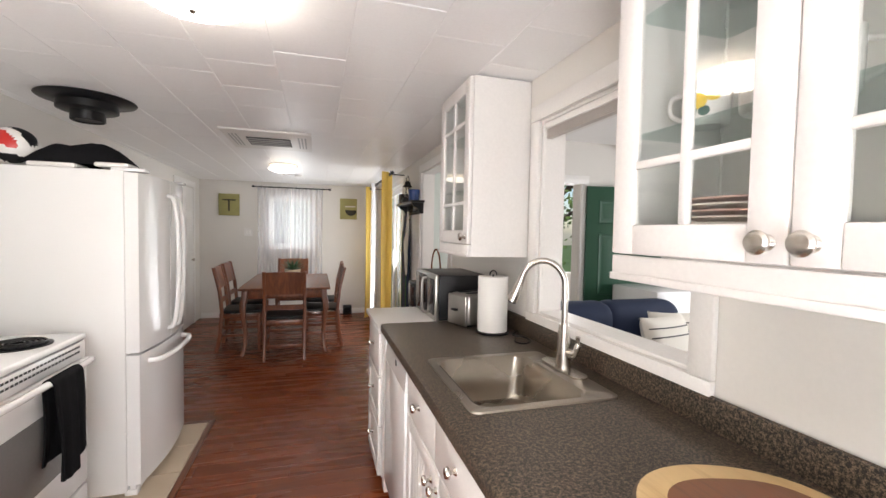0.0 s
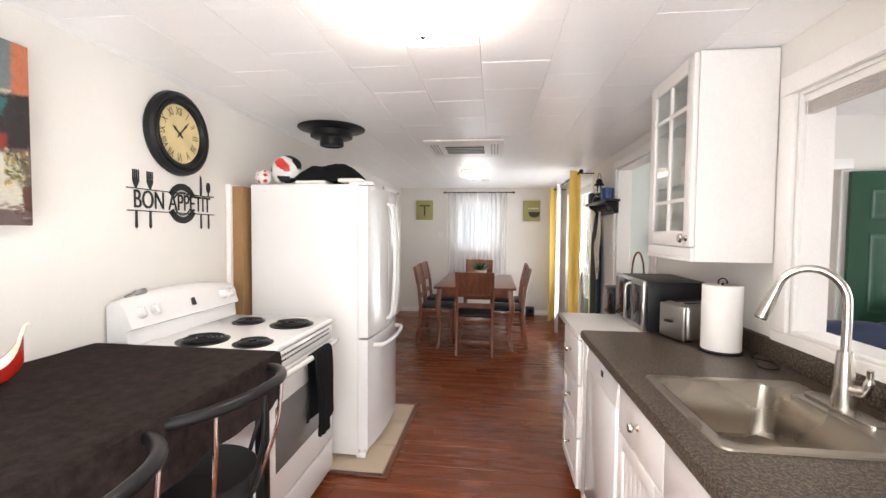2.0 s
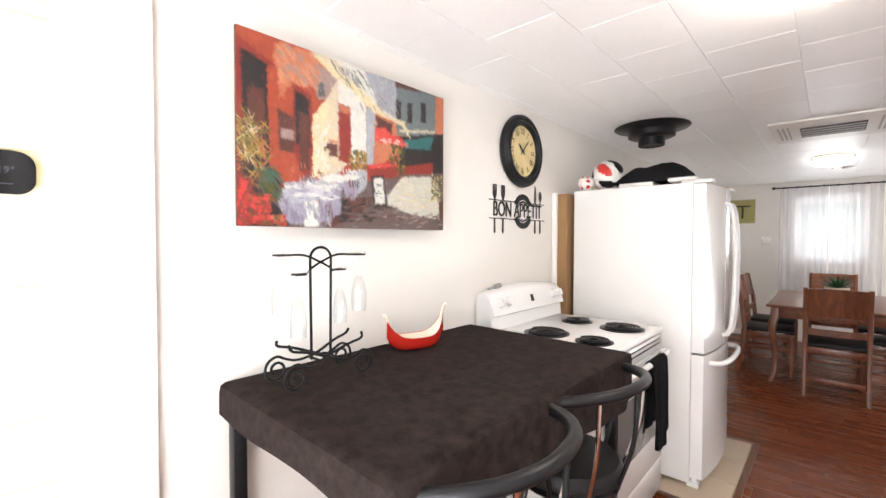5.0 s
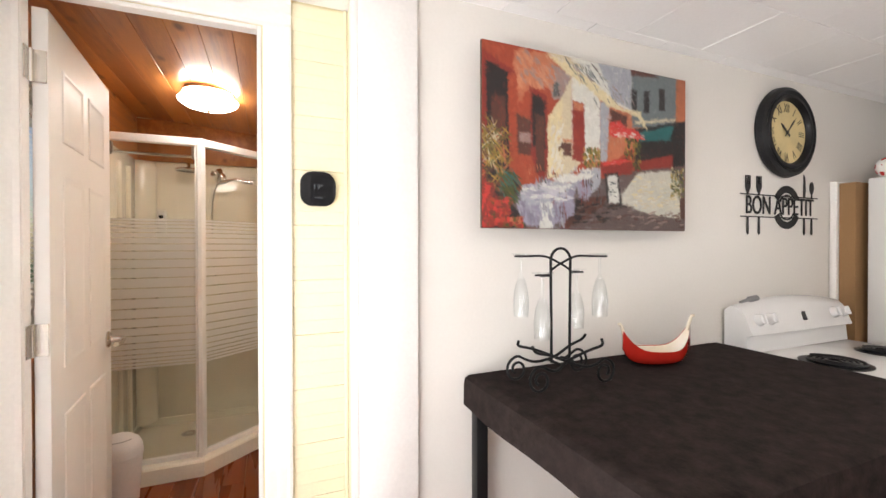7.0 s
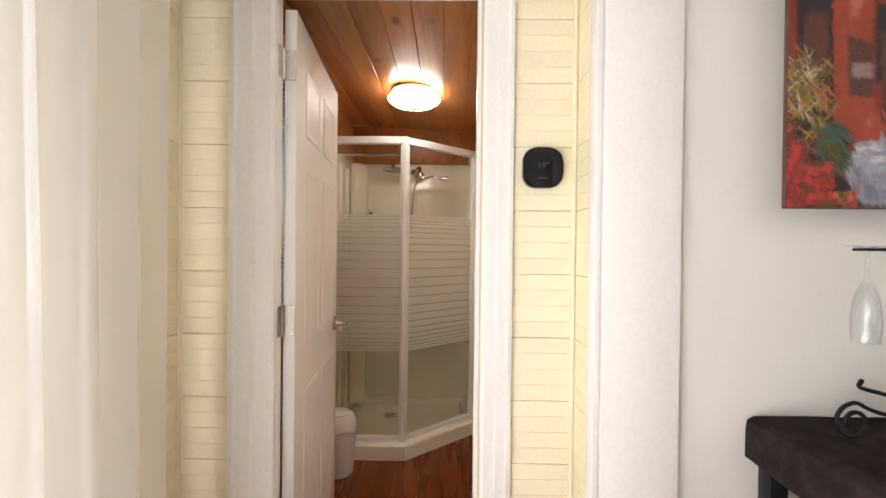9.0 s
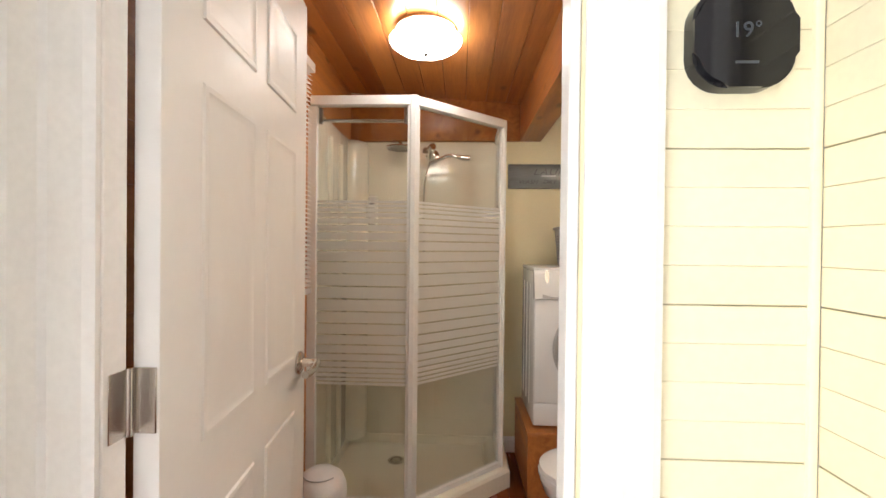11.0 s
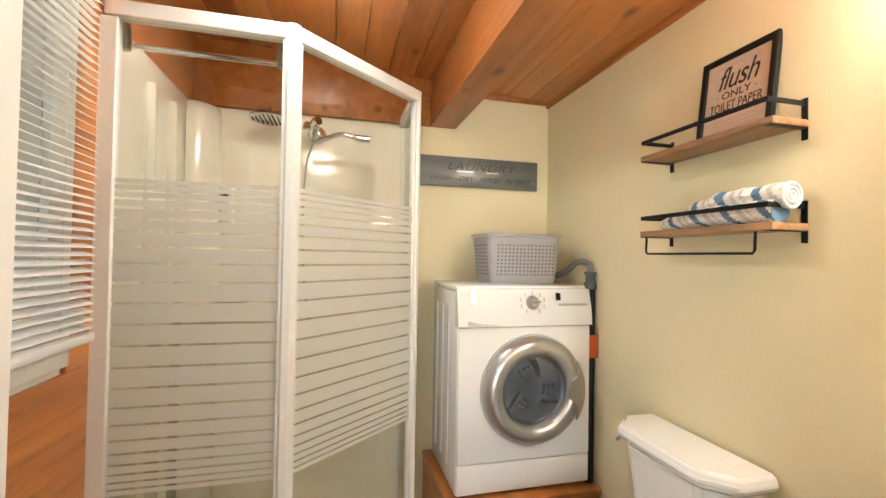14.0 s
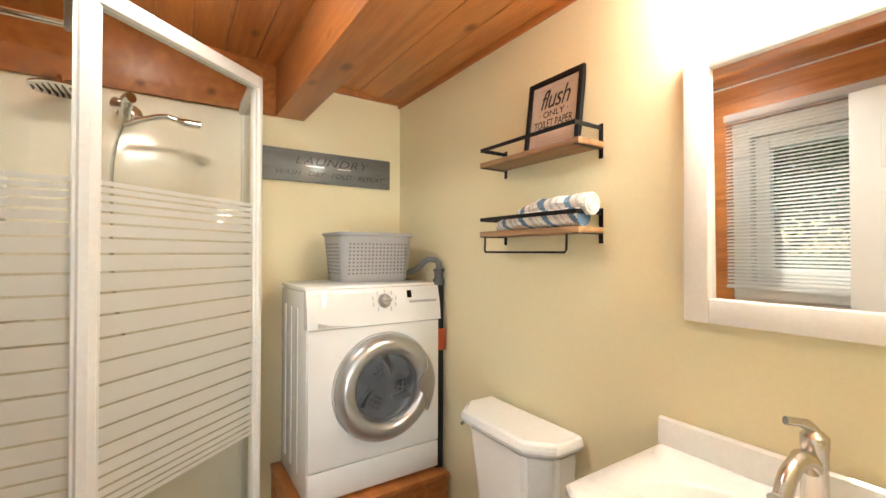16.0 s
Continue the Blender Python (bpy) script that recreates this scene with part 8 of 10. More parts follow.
leaf = panel_door(th, mg, 0.76, 2.03, M_GREEND)
bm = B()
lathe(bm, [(0, 0), (0.03, 0), (0.03, 0.006), (0.012, 0.01), (0.012, 0.035), (0.028, 0.05), (0.028, 0.066), (0, 0.075)], mg @ Matrix.Translation((0.70, -0.0005, 0.95)) @ Matrix.Rotation(radians(90), 4, "X"), 24)
part("knob", bm, M_CHROME, leaf, "round chrome knob")
casing("trim_outer_door", "y", 3.52, -1, 1.62, 2.46, -0.159, 1.9, 0.08, 0.02, M_TRIM, "white casing round the outer doorway", sill=False)

th = thing("sofa", (2.5, 2.4, -0.16), "navy blue sofa with rounded back and striped cushions", "sofa")
bm = B()
box(bm, (1.36, 1.85, -0.02), (2.72, 2.75, 0.36), 0.05, 4)
part("base", bm, M_NAVY, th)
for x0, x1 in ((1.47, 2.035), (2.045, 2.61)):
    bm = B()
    box(bm, (x0, 1.83, 0.36), (x1, 2.52, 0.51), 0.06, 4)
    part("seat_cushion", bm, M_NAVY, th)
    bm = B()
    box(bm, (x0 - 0.06, 2.46, 0.47), (x1 + 0.06, 2.74, 0.945), 0.12, 5)
    part("back_cushion", bm, M_NAVY, th)
for x in (1.29, 2.59):
    bm = B()
    box(bm, (x, 1.85, -0.02), (x + 0.19, 2.72, 0.70), 0.08, 4)
    part("arm", bm, M_NAVY, th)
for x in (1.42, 2.66):
    for y in (1.95, 2.65):
        bm = B()
        cyl(bm, (x, y, -0.16), (x, y, -0.01), 0.025, n=12)
        part("foot", bm, M_BLACK, th)
M_CUSH = mat("cream_cushion", (0.74, 0.70, 0.62), 0.9, var=0.05, fine=250, bump=0.4)
for x, y, a in ((2.27, 2.22, 10), (2.47, 2.32, -12)):
    th2 = thing("throw_cushion", (x, y, 0.51), "cream throw cushion with dark stitched stripes", "cushion", "cushions on the sofa")
    m = Matrix.Translation((x, y, 0.70)) @ Matrix.Rotation(radians(a), 4, "Z") @ Matrix.Rotation(radians(-18), 4, "X")

    def cush(s):
        def f(u, v):
            p, q = 2 * u - 1, 2 * v - 1
            b = max(0.0, (1 - p ** 4) * (1 - q ** 4)) ** 0.5
            return m @ Vector((0.21 * p * (1 - 0.06 * (1 - q * q)), s * 0.07 * b, 0.20 * q * (1 - 0.06 * (1 - p * p))))
        return f
    bm = B()
    grid(bm, 18, 18, cush(-1))
    grid(bm, 18, 18, cush(1))
    bmesh.ops.remove_doubles(bm, verts=bm.verts[:], dist=0.0005)
    c = part("cover", bm, M_CUSH, th2)
    for q in (0.2, 0.35, 0.65, 0.8):
        bm = B()
        fn = cush(-1.03)
        tube(bm, [fn(0.04 + 0.92 * k / 30, q) for k in range(31)], 0.0045, 5)
        part("stripe", bm, M_INK, c, "dark stitched stripe")
bm = B()
box(bm, (2.74, 2.82, -0.155), (3.38, 3.38, 0.96), 0.02)
solid("white_cooler", bm, M_ENAMEL, "white boxy appliance beside the sofa", "appliance")
# invented window frame, never in view, round the living room fill lamp
th = thing("window_living", (4.24, 1.2, 0.7), "broad white framed window added out of view", "window")
th["kind"] = "structure"
for lo, hi in (((0.1, 0.7), (0.16, 2.0)), ((2.24, 0.7), (2.3, 2.0)), ((1.17, 0.7), (1.23, 2.0)), ((0.16, 0.7), (2.24, 0.76)), ((0.16, 1.94), (2.24, 2.0))):
    bm = B()
    box(bm, (4.23, lo[0], lo[1]), (4.29, hi[0], hi[1]), 0.004)
    part("window_frame", bm, M_TRIM, th)
bm = B()
for x in (1.9, 2.9, 3.9):
    box(bm, (x, YB, 2.22), (x + 0.08, 3.5, 2.299), 0.004)
solid("ceiling_battens", bm, M_TRIM, "white battens across the living room ceiling", "ceiling trim", kind="structure")

# ---- outside ----
bm = B()
box(bm, (-60, -60, -0.6), (60, 60, -0.36))
solid("ground", bm, M_GRASS, "lawn round the house reaching to the horizon", "ground", kind="structure", smooth=0)


def tree(x, y, h, r, seed):
    rnd = random.Random(seed)
    th = thing("tree", (x, y, -0.36), "leafy green garden tree with a dark trunk", "tree", "garden trees")
    bm = B()
    top = Vector((x + rnd.uniform(-0.3, 0.3), y, h * 0.75))
    tube(bm, spline([(x, y, -0.4), (x + 0.05, y, h * 0.25), (x - 0.05, y + 0.05, h * 0.5), top], 4), [0.16 - 0.011 * k for k in range(13)], 10)
    limbs = []
    for k in range(7):
        a = 2.4 * k + rnd.random()
        b = Vector((x, y, h * (0.28 + 0.06 * k)))
        e = b + Vector((math.cos(a) * r * 0.8, math.sin(a) * r * 0.8, h * 0.14))
        limbs.append((b, e))
        tube(bm, spline([b, (b + e) / 2 + Vector((0, 0, 0.1)), e], 4), [0.06, 0.052, 0.047, 0.042, 0.036, 0.03, 0.026, 0.022, 0.018], 7)
    part("trunk", bm, M_BARK, th)
    bm = B()
    for k in range(2200):
        b, e = rnd.choice(limbs)
        t = rnd.uniform(0.3, 1.15)
        c = b.lerp(e, t) + Vector((rnd.gauss(0, 0.3 * r), rnd.gauss(0, 0.3 * r), rnd.gauss(0.15, 0.16 * h * 0.6)))
        d = Vector((rnd.uniform(-1, 1), rnd.uniform(-1, 1), rnd.uniform(-1, 0.6))).normalized()
        s = d.orthogonal().normalized()
        ln, w = rnd.uniform(0.08, 0.16), rnd.uniform(0.03, 0.06)
        v = [bm.verts.new(p) for p in (c, c + d * ln * 0.5 + s * w, c + d * ln, c + d * ln * 0.5 - s * w)]
        bm.faces.new(v)
    part("crown", bm, M_LEAF, th, smooth=0)


for k, (x, y, h, r) in enumerate(((-0.9, 11.5, 4.5, 1.6), (0.4, 13.0, 5.5, 2.0), (-2.5, 12.5, 5.0, 1.8), (3.6, 7.8, 4.5, 1.4), (1.0, 6.6 + 9, 5, 2.0), (4.5, 7.5, 5.0, 1.8), (-3.1, -8.2, 4.5, 1.7), (-1.6, -9.2, 5.0, 1.9), (-4.6, -8.6, 5.0, 1.9), (6.5, 5.2, 5.0, 1.8), (-4.7, -5.4, 4.2, 1.5), (-5.7, -6.8, 4.6, 1.7), (-3.7, -6.2, 4.2, 1.5))):
    tree(x, y, h, r, k + 5)

# ---- bathroom: structure ----
def pine_boards(name, x0, x1, z0, z1, label):
    return boards(name, "y", YB, 1, x0, x1, z0, z1, 0.14, label, M_PINE, 0.012)


pine_boards("boarding_bath_low", -3.37, XDI - 0.001, 0, 1.03, "varnished knotty pine boards on the bathroom wall")
pine_boards("boarding_bath_high", -3.37, XDI - 0.001, 2.078, 2.3, "varnished knotty pine boards on the bathroom wall")
pine_boards("boarding_bath_side", -3.37, -3.245, 1.03, 2.077, "varnished knotty pine boards on the bathroom wall")
pine_boards("boarding_bath_door_side", -2.505, XDI - 0.001, 1.03, 2.077, "varnished knotty pine boards on the bathroom wall")
pine_boards("boarding_over_shower", XBF + 0.022, -3.371, 1.99, 2.31, "varnished pine boards above the shower")
bm = B()
box(bm, (XBF + 0.0008, YB + 0.001, 1.995), (XBF + 0.02, -0.001, 2.30), 0.003)
solid("header_board", bm, M_PINE_DARK, "varnished pine board above the shower", "trim", kind="structure")
bm = B()
box(bm, (XBF + 0.001, 0.0, 1.995), (XDI - 0.001, 0.134, 2.26), 0.006)
solid("ceiling_beam", bm, M_PINE_DARK, "heavy varnished pine ceiling beam", "beam", kind="structure")
bm = B()
box(bm, (XBF + 0.001, YBN - 0.014, 2.155), (XDI - 0.001, YBN - 0.001, 2.183), 0.003)
box(bm, (XBF + 0.001, 0.135, 2.17), (XBF + 0.014, YBN - 0.015, 2.21), 0.003)
solid("trim_bath_ceiling", bm, M_PINE_DARK, "slim pine moulding under the bathroom ceiling", "trim", kind="structure")
baseboard("baseboard_bath_far", "x", XBF, 1, -0.13, YBN - 0.02, 0.1)
baseboard("baseboard_bath_shelves", "y", YBN, -1, XBF + 0.02, XDI - 0.02, 0.1)

# bathroom door, open inwards
th = thing("bathroom_door", (-1.93, -0.80, 0), "white six-panel interior door standing open", "door")
md = Matrix.Translation((-1.96, -0.780, 0)) @ Matrix.Rotation(radians(184.9), 4, "Z")
M_DOORP = mat("door_gloss_paint", (0.84, 0.82, 0.785), 0.45, var=0.015, fine=40, finevar=0.01, bump=0.06)
leaf = panel_door(th, md, 0.70, 2.035, M_DOORP, 0.036)
HX = 0.635
for sgn, y in ((-1, -0.0005), (1, 0.0365)):
    bm = B()
    m = md @ Matrix.Translation((HX, y, 0.985)) @ Matrix.Rotation(radians(90 if sgn < 0 else -90), 4, "X")
    lathe(bm, [(0, 0), (0.033, 0), (0.033, 0.005), (0.028, 0.010), (0.013, 0.013), (0.011, 0.04), (0, 0.04)], m, 28)
    rose = part("rosette", bm, M_NICKEL, leaf, "round satin nickel rosette")
    bm = B()
    tube(bm, spline([md @ Vector((HX, y + sgn * 0.038, 0.985)), md @ Vector((HX, y + sgn * 0.052, 0.985)), md @ Vector((HX - 0.03, y + sgn * 0.056, 0.984)), md @ Vector((HX - 0.07, y + sgn * 0.054, 0.978)), md @ Vector((HX - 0.11, y + sgn * 0.05, 0.982))], 4), [0.011] * 6 + [0.0095] * 11, 12)
    part("lever", bm, M_NICKEL, rose)
for z in (0.25, 1.11, 1.87):
    bm = B()
    box(bm, (-1.960, -0.815, z - 0.045), (-1.9565, -0.783, z + 0.045), 0.001, 1)
    hp = part("hinge_plate", bm, M_NICKEL, leaf, "satin nickel hinge plate")
    bm = B()
    cyl(bm, (-1.952, -0.8165, z - 0.046), (-1.952, -0.8165, z + 0.046), 0.0065, n=12)
    part("hinge_pin", bm, M_NICKEL, hp)
    bm = B()
    box(bm, (-1.949, -0.8178, z - 0.045), (-1.918, -0.8160, z + 0.045), 0.0006, 1)
    part("jamb_plate", bm, M_NICKEL, hp)

# window with slatted blind
th = thing("window_bathroom", (-2.9, YB - 0.07, 1.12), "white framed bathroom window onto the garden", "window")
th["kind"] = "structure"
for lo, hi in (((-3.15, 1.14), (-3.08, 1.98)), ((-2.67, 1.14), (-2.60, 1.98)), ((-3.08, 1.14), (-2.67, 1.21)), ((-3.08, 1.91), (-2.67, 1.98))):
    bm = B()
    box(bm, (lo[0], YB - 0.11, lo[1]), (hi[0], YB - 0.05, hi[1]), 0.005)
    part("window_frame", bm, M_TRIM, th)
bm = B()
box(bm, (-3.08, YB - 0.082, 1.21), (-2.67, YB - 0.078, 1.91))
o = part("pane", bm, M_PANE, th)
o.visible_shadow = False
th = thing("window_blind", (-2.9, YB + 0.05, 1.1), "white slatted venetian blind lowered over the bathroom window", "blind")
M_SLAT = sheer("blind_slat", (0.93, 0.92, 0.90), 0.02, 0.62)
bm = B()
box(bm, (-3.262, YB + 0.023, 2.085), (-2.53, YB + 0.075, 2.125), 0.004)
part("headrail", bm, M_SLAT, th)
nsl = 48
for k in range(nsl):
    z = 1.145 + k * (2.075 - 1.145) / (nsl - 1)
    bm = B()
    prism(bm, [(YB + 0.036, z + 0.0056), (YB + 0.049, z + 0.0018), (YB + 0.062, z - 0.0056), (YB + 0.062, z - 0.0064), (YB + 0.049, z + 0.0008), (YB + 0.036, z + 0.0048)], "x", -3.258, -2.535)
    part("slat", bm, M_SLAT, th)
bm = B()
box(bm, (-3.26, YB + 0.032, 1.105), (-2.533, YB + 0.066, 1.128), 0.005)
part("bottom_rail", bm, M_SLAT, th)
for x in (-3.15, -2.65):
    bm = B()
    cyl(bm, (x, YB + 0.049, 1.12), (x, YB + 0.049, 2.09), 0.001, n=6)
    part("ladder_cord", bm, M_SLAT, th)

# ---- shower ----
th = thing("corner_shower", (-3.8, -0.65, 0), "white framed neo-angle corner shower with striped glass", "shower")
P = [Vector((-3.362, YB + 0.002, 0)), Vector((-3.362, -0.596, 0)), Vector((-3.752, -0.142, 0)), Vector((XBF + 0.002, -0.139, 0))]
bm = B()


def pan(d, z):
    return [(XBF + 0.002, YB + 0.002, z), (P[0].x + d, YB + 0.002, z), (P[1].x + d, P[1].y + d * 0.41, z), (P[2].x + d * 0.41, P[2].y + d, z), (XBF + 0.002, P[3].y + d, z)]


def pin(d, z):
    return [(XBF + 0.03, YB + 0.03, z), (P[0].x - d, YB + 0.03, z), (P[1].x - d, P[1].y - d * 0.41, z), (P[2].x - d * 0.41, P[2].y - d, z), (XBF + 0.03, P[3].y - d, z)]


loft(bm, [pan(0.055, 0.0), pan(0.055, 0.085), pan(0.045, 0.10), pan(0.02, 0.104), pin(0.045, 0.104), pin(0.06, 0.095), pin(0.08, 0.055), pin(0.2, 0.048)])
part("tray", bm, M_ACRYL, th, "cream acrylic shower tray", 30)
bm = B()
lathe(bm, [(0, 0.0535), (0.045, 0.0535), (0.05, 0.0505), (0.05, 0.047)], Matrix.Translation((-3.88, -0.74, 0)), 28)
dr = part("drain", bm, M_CHROME, th)
for k in range(12):
    a = 2 * math.pi * k / 12
    bm = B()
    cyl(bm, (-3.88 + 0.03 * math.cos(a), -0.74 + 0.03 * math.sin(a), 0.0532), (-3.88 + 0.03 * math.cos(a), -0.74 + 0.03 * math.sin(a), 0.0542), 0.005, n=8)
    part("drain_hole", bm, M_BLACK, dr)
# moulded surround panels with corner shelves
bm = B()
box(bm, (XBF + 0.001, YB + 0.0015, 0.10), (P[0].x - 0.02, YB + 0.020, 1.985), 0.004)
part("side_panel", bm, M_ACRYL, th)
bm = B()
box(bm, (XBF + 0.001, YB + 0.021, 0.10), (XBF + 0.020, P[3].y - 0.002, 1.985), 0.004)
part("back_panel", bm, M_ACRYL, th)
# invented rounded corner fill, shaped to catch upright highlights on the acrylic
bm = B()
n = 12
rings = []
for z, q in ((0.10, 0.11), (1.94, 0.11), (1.975, 0.10), (1.984, 0.085)):
    rings.append([(XBF + 0.0205, YB + 0.0205, z)] + [(XBF + 0.0205 + q * math.cos(math.pi / 2 * k / n), YB + 0.0205 + q * math.sin(math.pi / 2 * k / n), z) for k in range(n + 1)])
loft(bm, rings)
part("highlight_corner_fill", bm, M_ACRYL, th, "rounded cream corner fill added for upright highlights", 50)
for k in (0, 1):
    bm = B()
    y0 = YB + 0.0205
    cyl(bm, (XBF + 0.30 + 0.19 * k, y0, 0.11), (XBF + 0.30 + 0.19 * k, y0, 1.90), 0.022, n=16)
    part("moulded_rib", bm, M_ACRYL, th)
for z in (1.08,):
    bm = B()
    n = 10
    prism(bm, [(XBF + 0.021, YB + 0.021)] + [(XBF + 0.021 + 0.25 * math.cos(math.pi / 2 * k / n), YB + 0.021 + 0.25 * math.sin(math.pi / 2 * k / n)) for k in range(n + 1)], "z", z, z + 0.03)
    part("corner_shelf", bm, M_ACRYL, th, "", 30)


def bar_between(a, b, z0, z1, w):
    """An upright-sided rail between two floor points."""
    d = (b - a).normalized()
    s = Vector((-d.y, d.x, 0)) * w / 2
    bm = B()
    lo = [a + s, b + s, b - s, a - s]
    loft(bm, [[(p.x, p.y, z0) for p in lo], [(p.x, p.y, z1) for p in lo]])
    bmesh.ops.bevel(bm, geom=bm.edges[:], offset=0.003, segments=1, affect="EDGES")
    return bm


M_FROST = sheer("frosted_band", (0.92, 0.91, 0.87), 0.12, 0.6)
for q, f in ((P[1], 1.0), (P[2], 0.72)):
    bm = B()
    for z0, z1, r in ((0.1355, 1.9705, 0.026 * f), (1.9708, 2.0175, 0.0255 * f), (0.1045, 0.1352, 0.028 * f)):
        loft(bm, [[(q.x + r * math.cos(radians(22.5 + 45 * k)), q.y + r * math.sin(radians(22.5 + 45 * k)), z) for k in range(8)] for z in (z0, z1)])
    part("corner_post", bm, M_ALU, th)
for k in range(3):
    a, b = P[k].copy(), P[k + 1].copy()
    d = (b - a).normalized()
    a2, b2 = a + d * (0.012 if k else 0.02), b - d * 0.012
    part("bottom_rail", bar_between(a2, b2, 0.105, 0.135, 0.032), M_ALU, th)
    part("top_rail", bar_between(a2, b2, 1.972, 2.017, 0.042), M_ALU, th)
    part("post", bar_between(a + d * (0.002 if k == 0 else 0.004), a + d * (0.052 if k == 0 else 0.026), 0.136, 1.971, 0.034 if k < 2 else 0.024), M_ALU, th)
    part("post", bar_between(b - d * 0.026, b - d * 0.004, 0.136, 1.971, 0.034 if k == 0 else 0.024), M_ALU, th)
    ga, gb = a + d * (0.052 if k == 0 else 0.026), b - d * 0.026
    bm = B()
    s = Vector((-d.y, d.x, 0)) * 0.003
    lo = [ga + s, gb + s, gb - s, ga - s]
    loft(bm, [[(p.x, p.y, 0.136) for p in lo], [(p.x, p.y, 1.971) for p in lo]])
    gl = part("glass_panel", bm, M_SHGLASS, th, "clear glass with frosted bands")
    gl.visible_shadow = False
    n = 23
    ws = [0.42 + 1.0 * math.sin(math.pi * (q + 0.5) / n) ** 2.2 for q in range(n)]
    tot = sum(ws)
    z = 1.531
    for q in range(n):
        h = (1.531 - 0.661) * ws[q] / tot
        gap = min(0.0066, h * 0.34)
        bm = B()
        outw = Vector((d.y, -d.x, 0))
        o1, o2 = outw * 0.0035, outw * 0.0045
        lo = [ga + o1, gb + o1, gb + o2, ga + o2]
        loft(bm, [[(p.x, p.y, z - h + gap) for p in lo], [(p.x, p.y, z) for p in lo]])
        part("frosted_band", bm, M_FROST, gl)
        z -= h
bm = B()
tube(bm, [(-3.40, -1.06, 1.915), (-3.40, -0.62, 1.915)], 0.009, 10)
part("towel_rod", bm, M_CHROME, th)
for y in (-1.05, -0.63):
    bm = B()
    box(bm, (-3.41, y - 0.014, 1.90), (-3.38, y + 0.014, 1.972), 0.004)
    part("rod_bracket", bm, M_STEEL, th)

th = thing("shower_mixer", (-4.10, -0.57, 1.85), "chrome shower mixer with rain head and hand shower", "shower fitting")
bm = B()
tube(bm, spline([(-4.111, -0.57, 1.87), (-4.06, -0.57, 1.87), (-4.03, -0.57, 1.90), (-4.0, -0.60, 1.91)], 4), 0.02, 14)
body = part("valve", bm, M_CHROME, th)
bm = B()
lathe(bm, [(0, 0), (0.045, 0), (0.042, 0.010), (0.024, 0.018), (0, 0.018)], Matrix.Translation((-4.111, -0.557, 1.895)) @ Matrix.Rotation(radians(90), 4, "Y"), 32)
part("wall_flange", bm, M_CHROME, th)
bm = B()
tube(bm, spline([(-4.03, -0.57, 1.89), (-4.0, -0.56, 1.925), (-3.98, -0.545, 1.93)], 4), [0.024] * 4 + [0.02] * 5, 14)
part("dial", bm, M_CHROME, th)
bm = B()
tube(bm, spline([(-4.0, -0.565, 1.83), (-3.96, -0.50, 1.85), (-3.94, -0.44, 1.865), (-3.93, -0.38, 1.85), (-3.92, -0.32, 1.845)], 5), [0.012] * 8 + [0.011] * 7 + [0.016] * 6, 12)
part("hand_shower", bm, M_CHROME, th)
bm = B()
tube(bm, spline([(-4.0, -0.57, 1.83), (-4.03, -0.60, 1.72), (-4.06, -0.61, 1.5), (-4.06, -0.60, 1.2), (-4.02, -0.56, 1.0)], 6), 0.007, 10)
part("hose", bm, M_CHROME, th)
bm = B()
tube(bm, spline([(-4.111, -0.76, 1.975), (-4.06, -0.76, 1.98), (-4.02, -0.755, 1.975), (-4.0, -0.75, 1.945)], 5), 0.011, 12)
part("rain_arm", bm, M_CHROME, th)
bm = B()
lathe(bm, [(0, 1.945), (0.03, 1.943), (0.085, 1.93), (0.09, 1.922), (0.085, 1.918), (0, 1.918)], Matrix.Translation((-4.0, -0.75, 0)), 36)
hd = part("rain_head", bm, M_CHROME, th)
bm = B()
for i in range(-4, 5):
    for j in range(-4, 5):
        if i * i + j * j < 18:
            cyl(bm, (-4.0 + i * 0.018, -0.75 + j * 0.018, 1.915), (-4.0 + i * 0.018, -0.75 + j * 0.018, 1.9182), 0.003, n=6)
nz = part("nozzle_field", bm, M_BLACK, hd)
nz["kind"] = "stuff"
th = thing("soap_dispenser", (-4.10, -0.93, 1.45), "white wall soap dispenser inside the shower", "dispenser")
bm = B()
box(bm, (-4.111, -0.965, 1.45), (-4.055, -0.905, 1.635), 0.014, 3)
bd = part("body", bm, M_LAM, th)
bm = B()
cyl(bm, (-4.056, -0.935, 1.585), (-4.05, -0.935, 1.585), 0.014, n=16)
part("button", bm, M_BLACK, bd)

# ---- laundry corner ----
th = thing("washer_plinth", (-3.85, 0.32, 0), "varnished pine box plinth under the washing machine", "plinth")
for lo, hi in (((-3.625, -0.012, 0.0), (-3.605, 0.648, 0.335)), ((-4.115, -0.012, 0.0), (-3.626, 0.008, 0.335)), ((-4.115, 0.63, 0.0), (-3.626, 0.648, 0.335))):
    bm = B()
    box(bm, lo, hi, 0.002, 1)
    part("side_board", bm, M_PINE_DARK, th)
bm = B()
box(bm, (-4.115, -0.016, 0.336), (-3.598, 0.65, 0.360), 0.003)
part("top_board", bm, M_PINE_DARK, th)

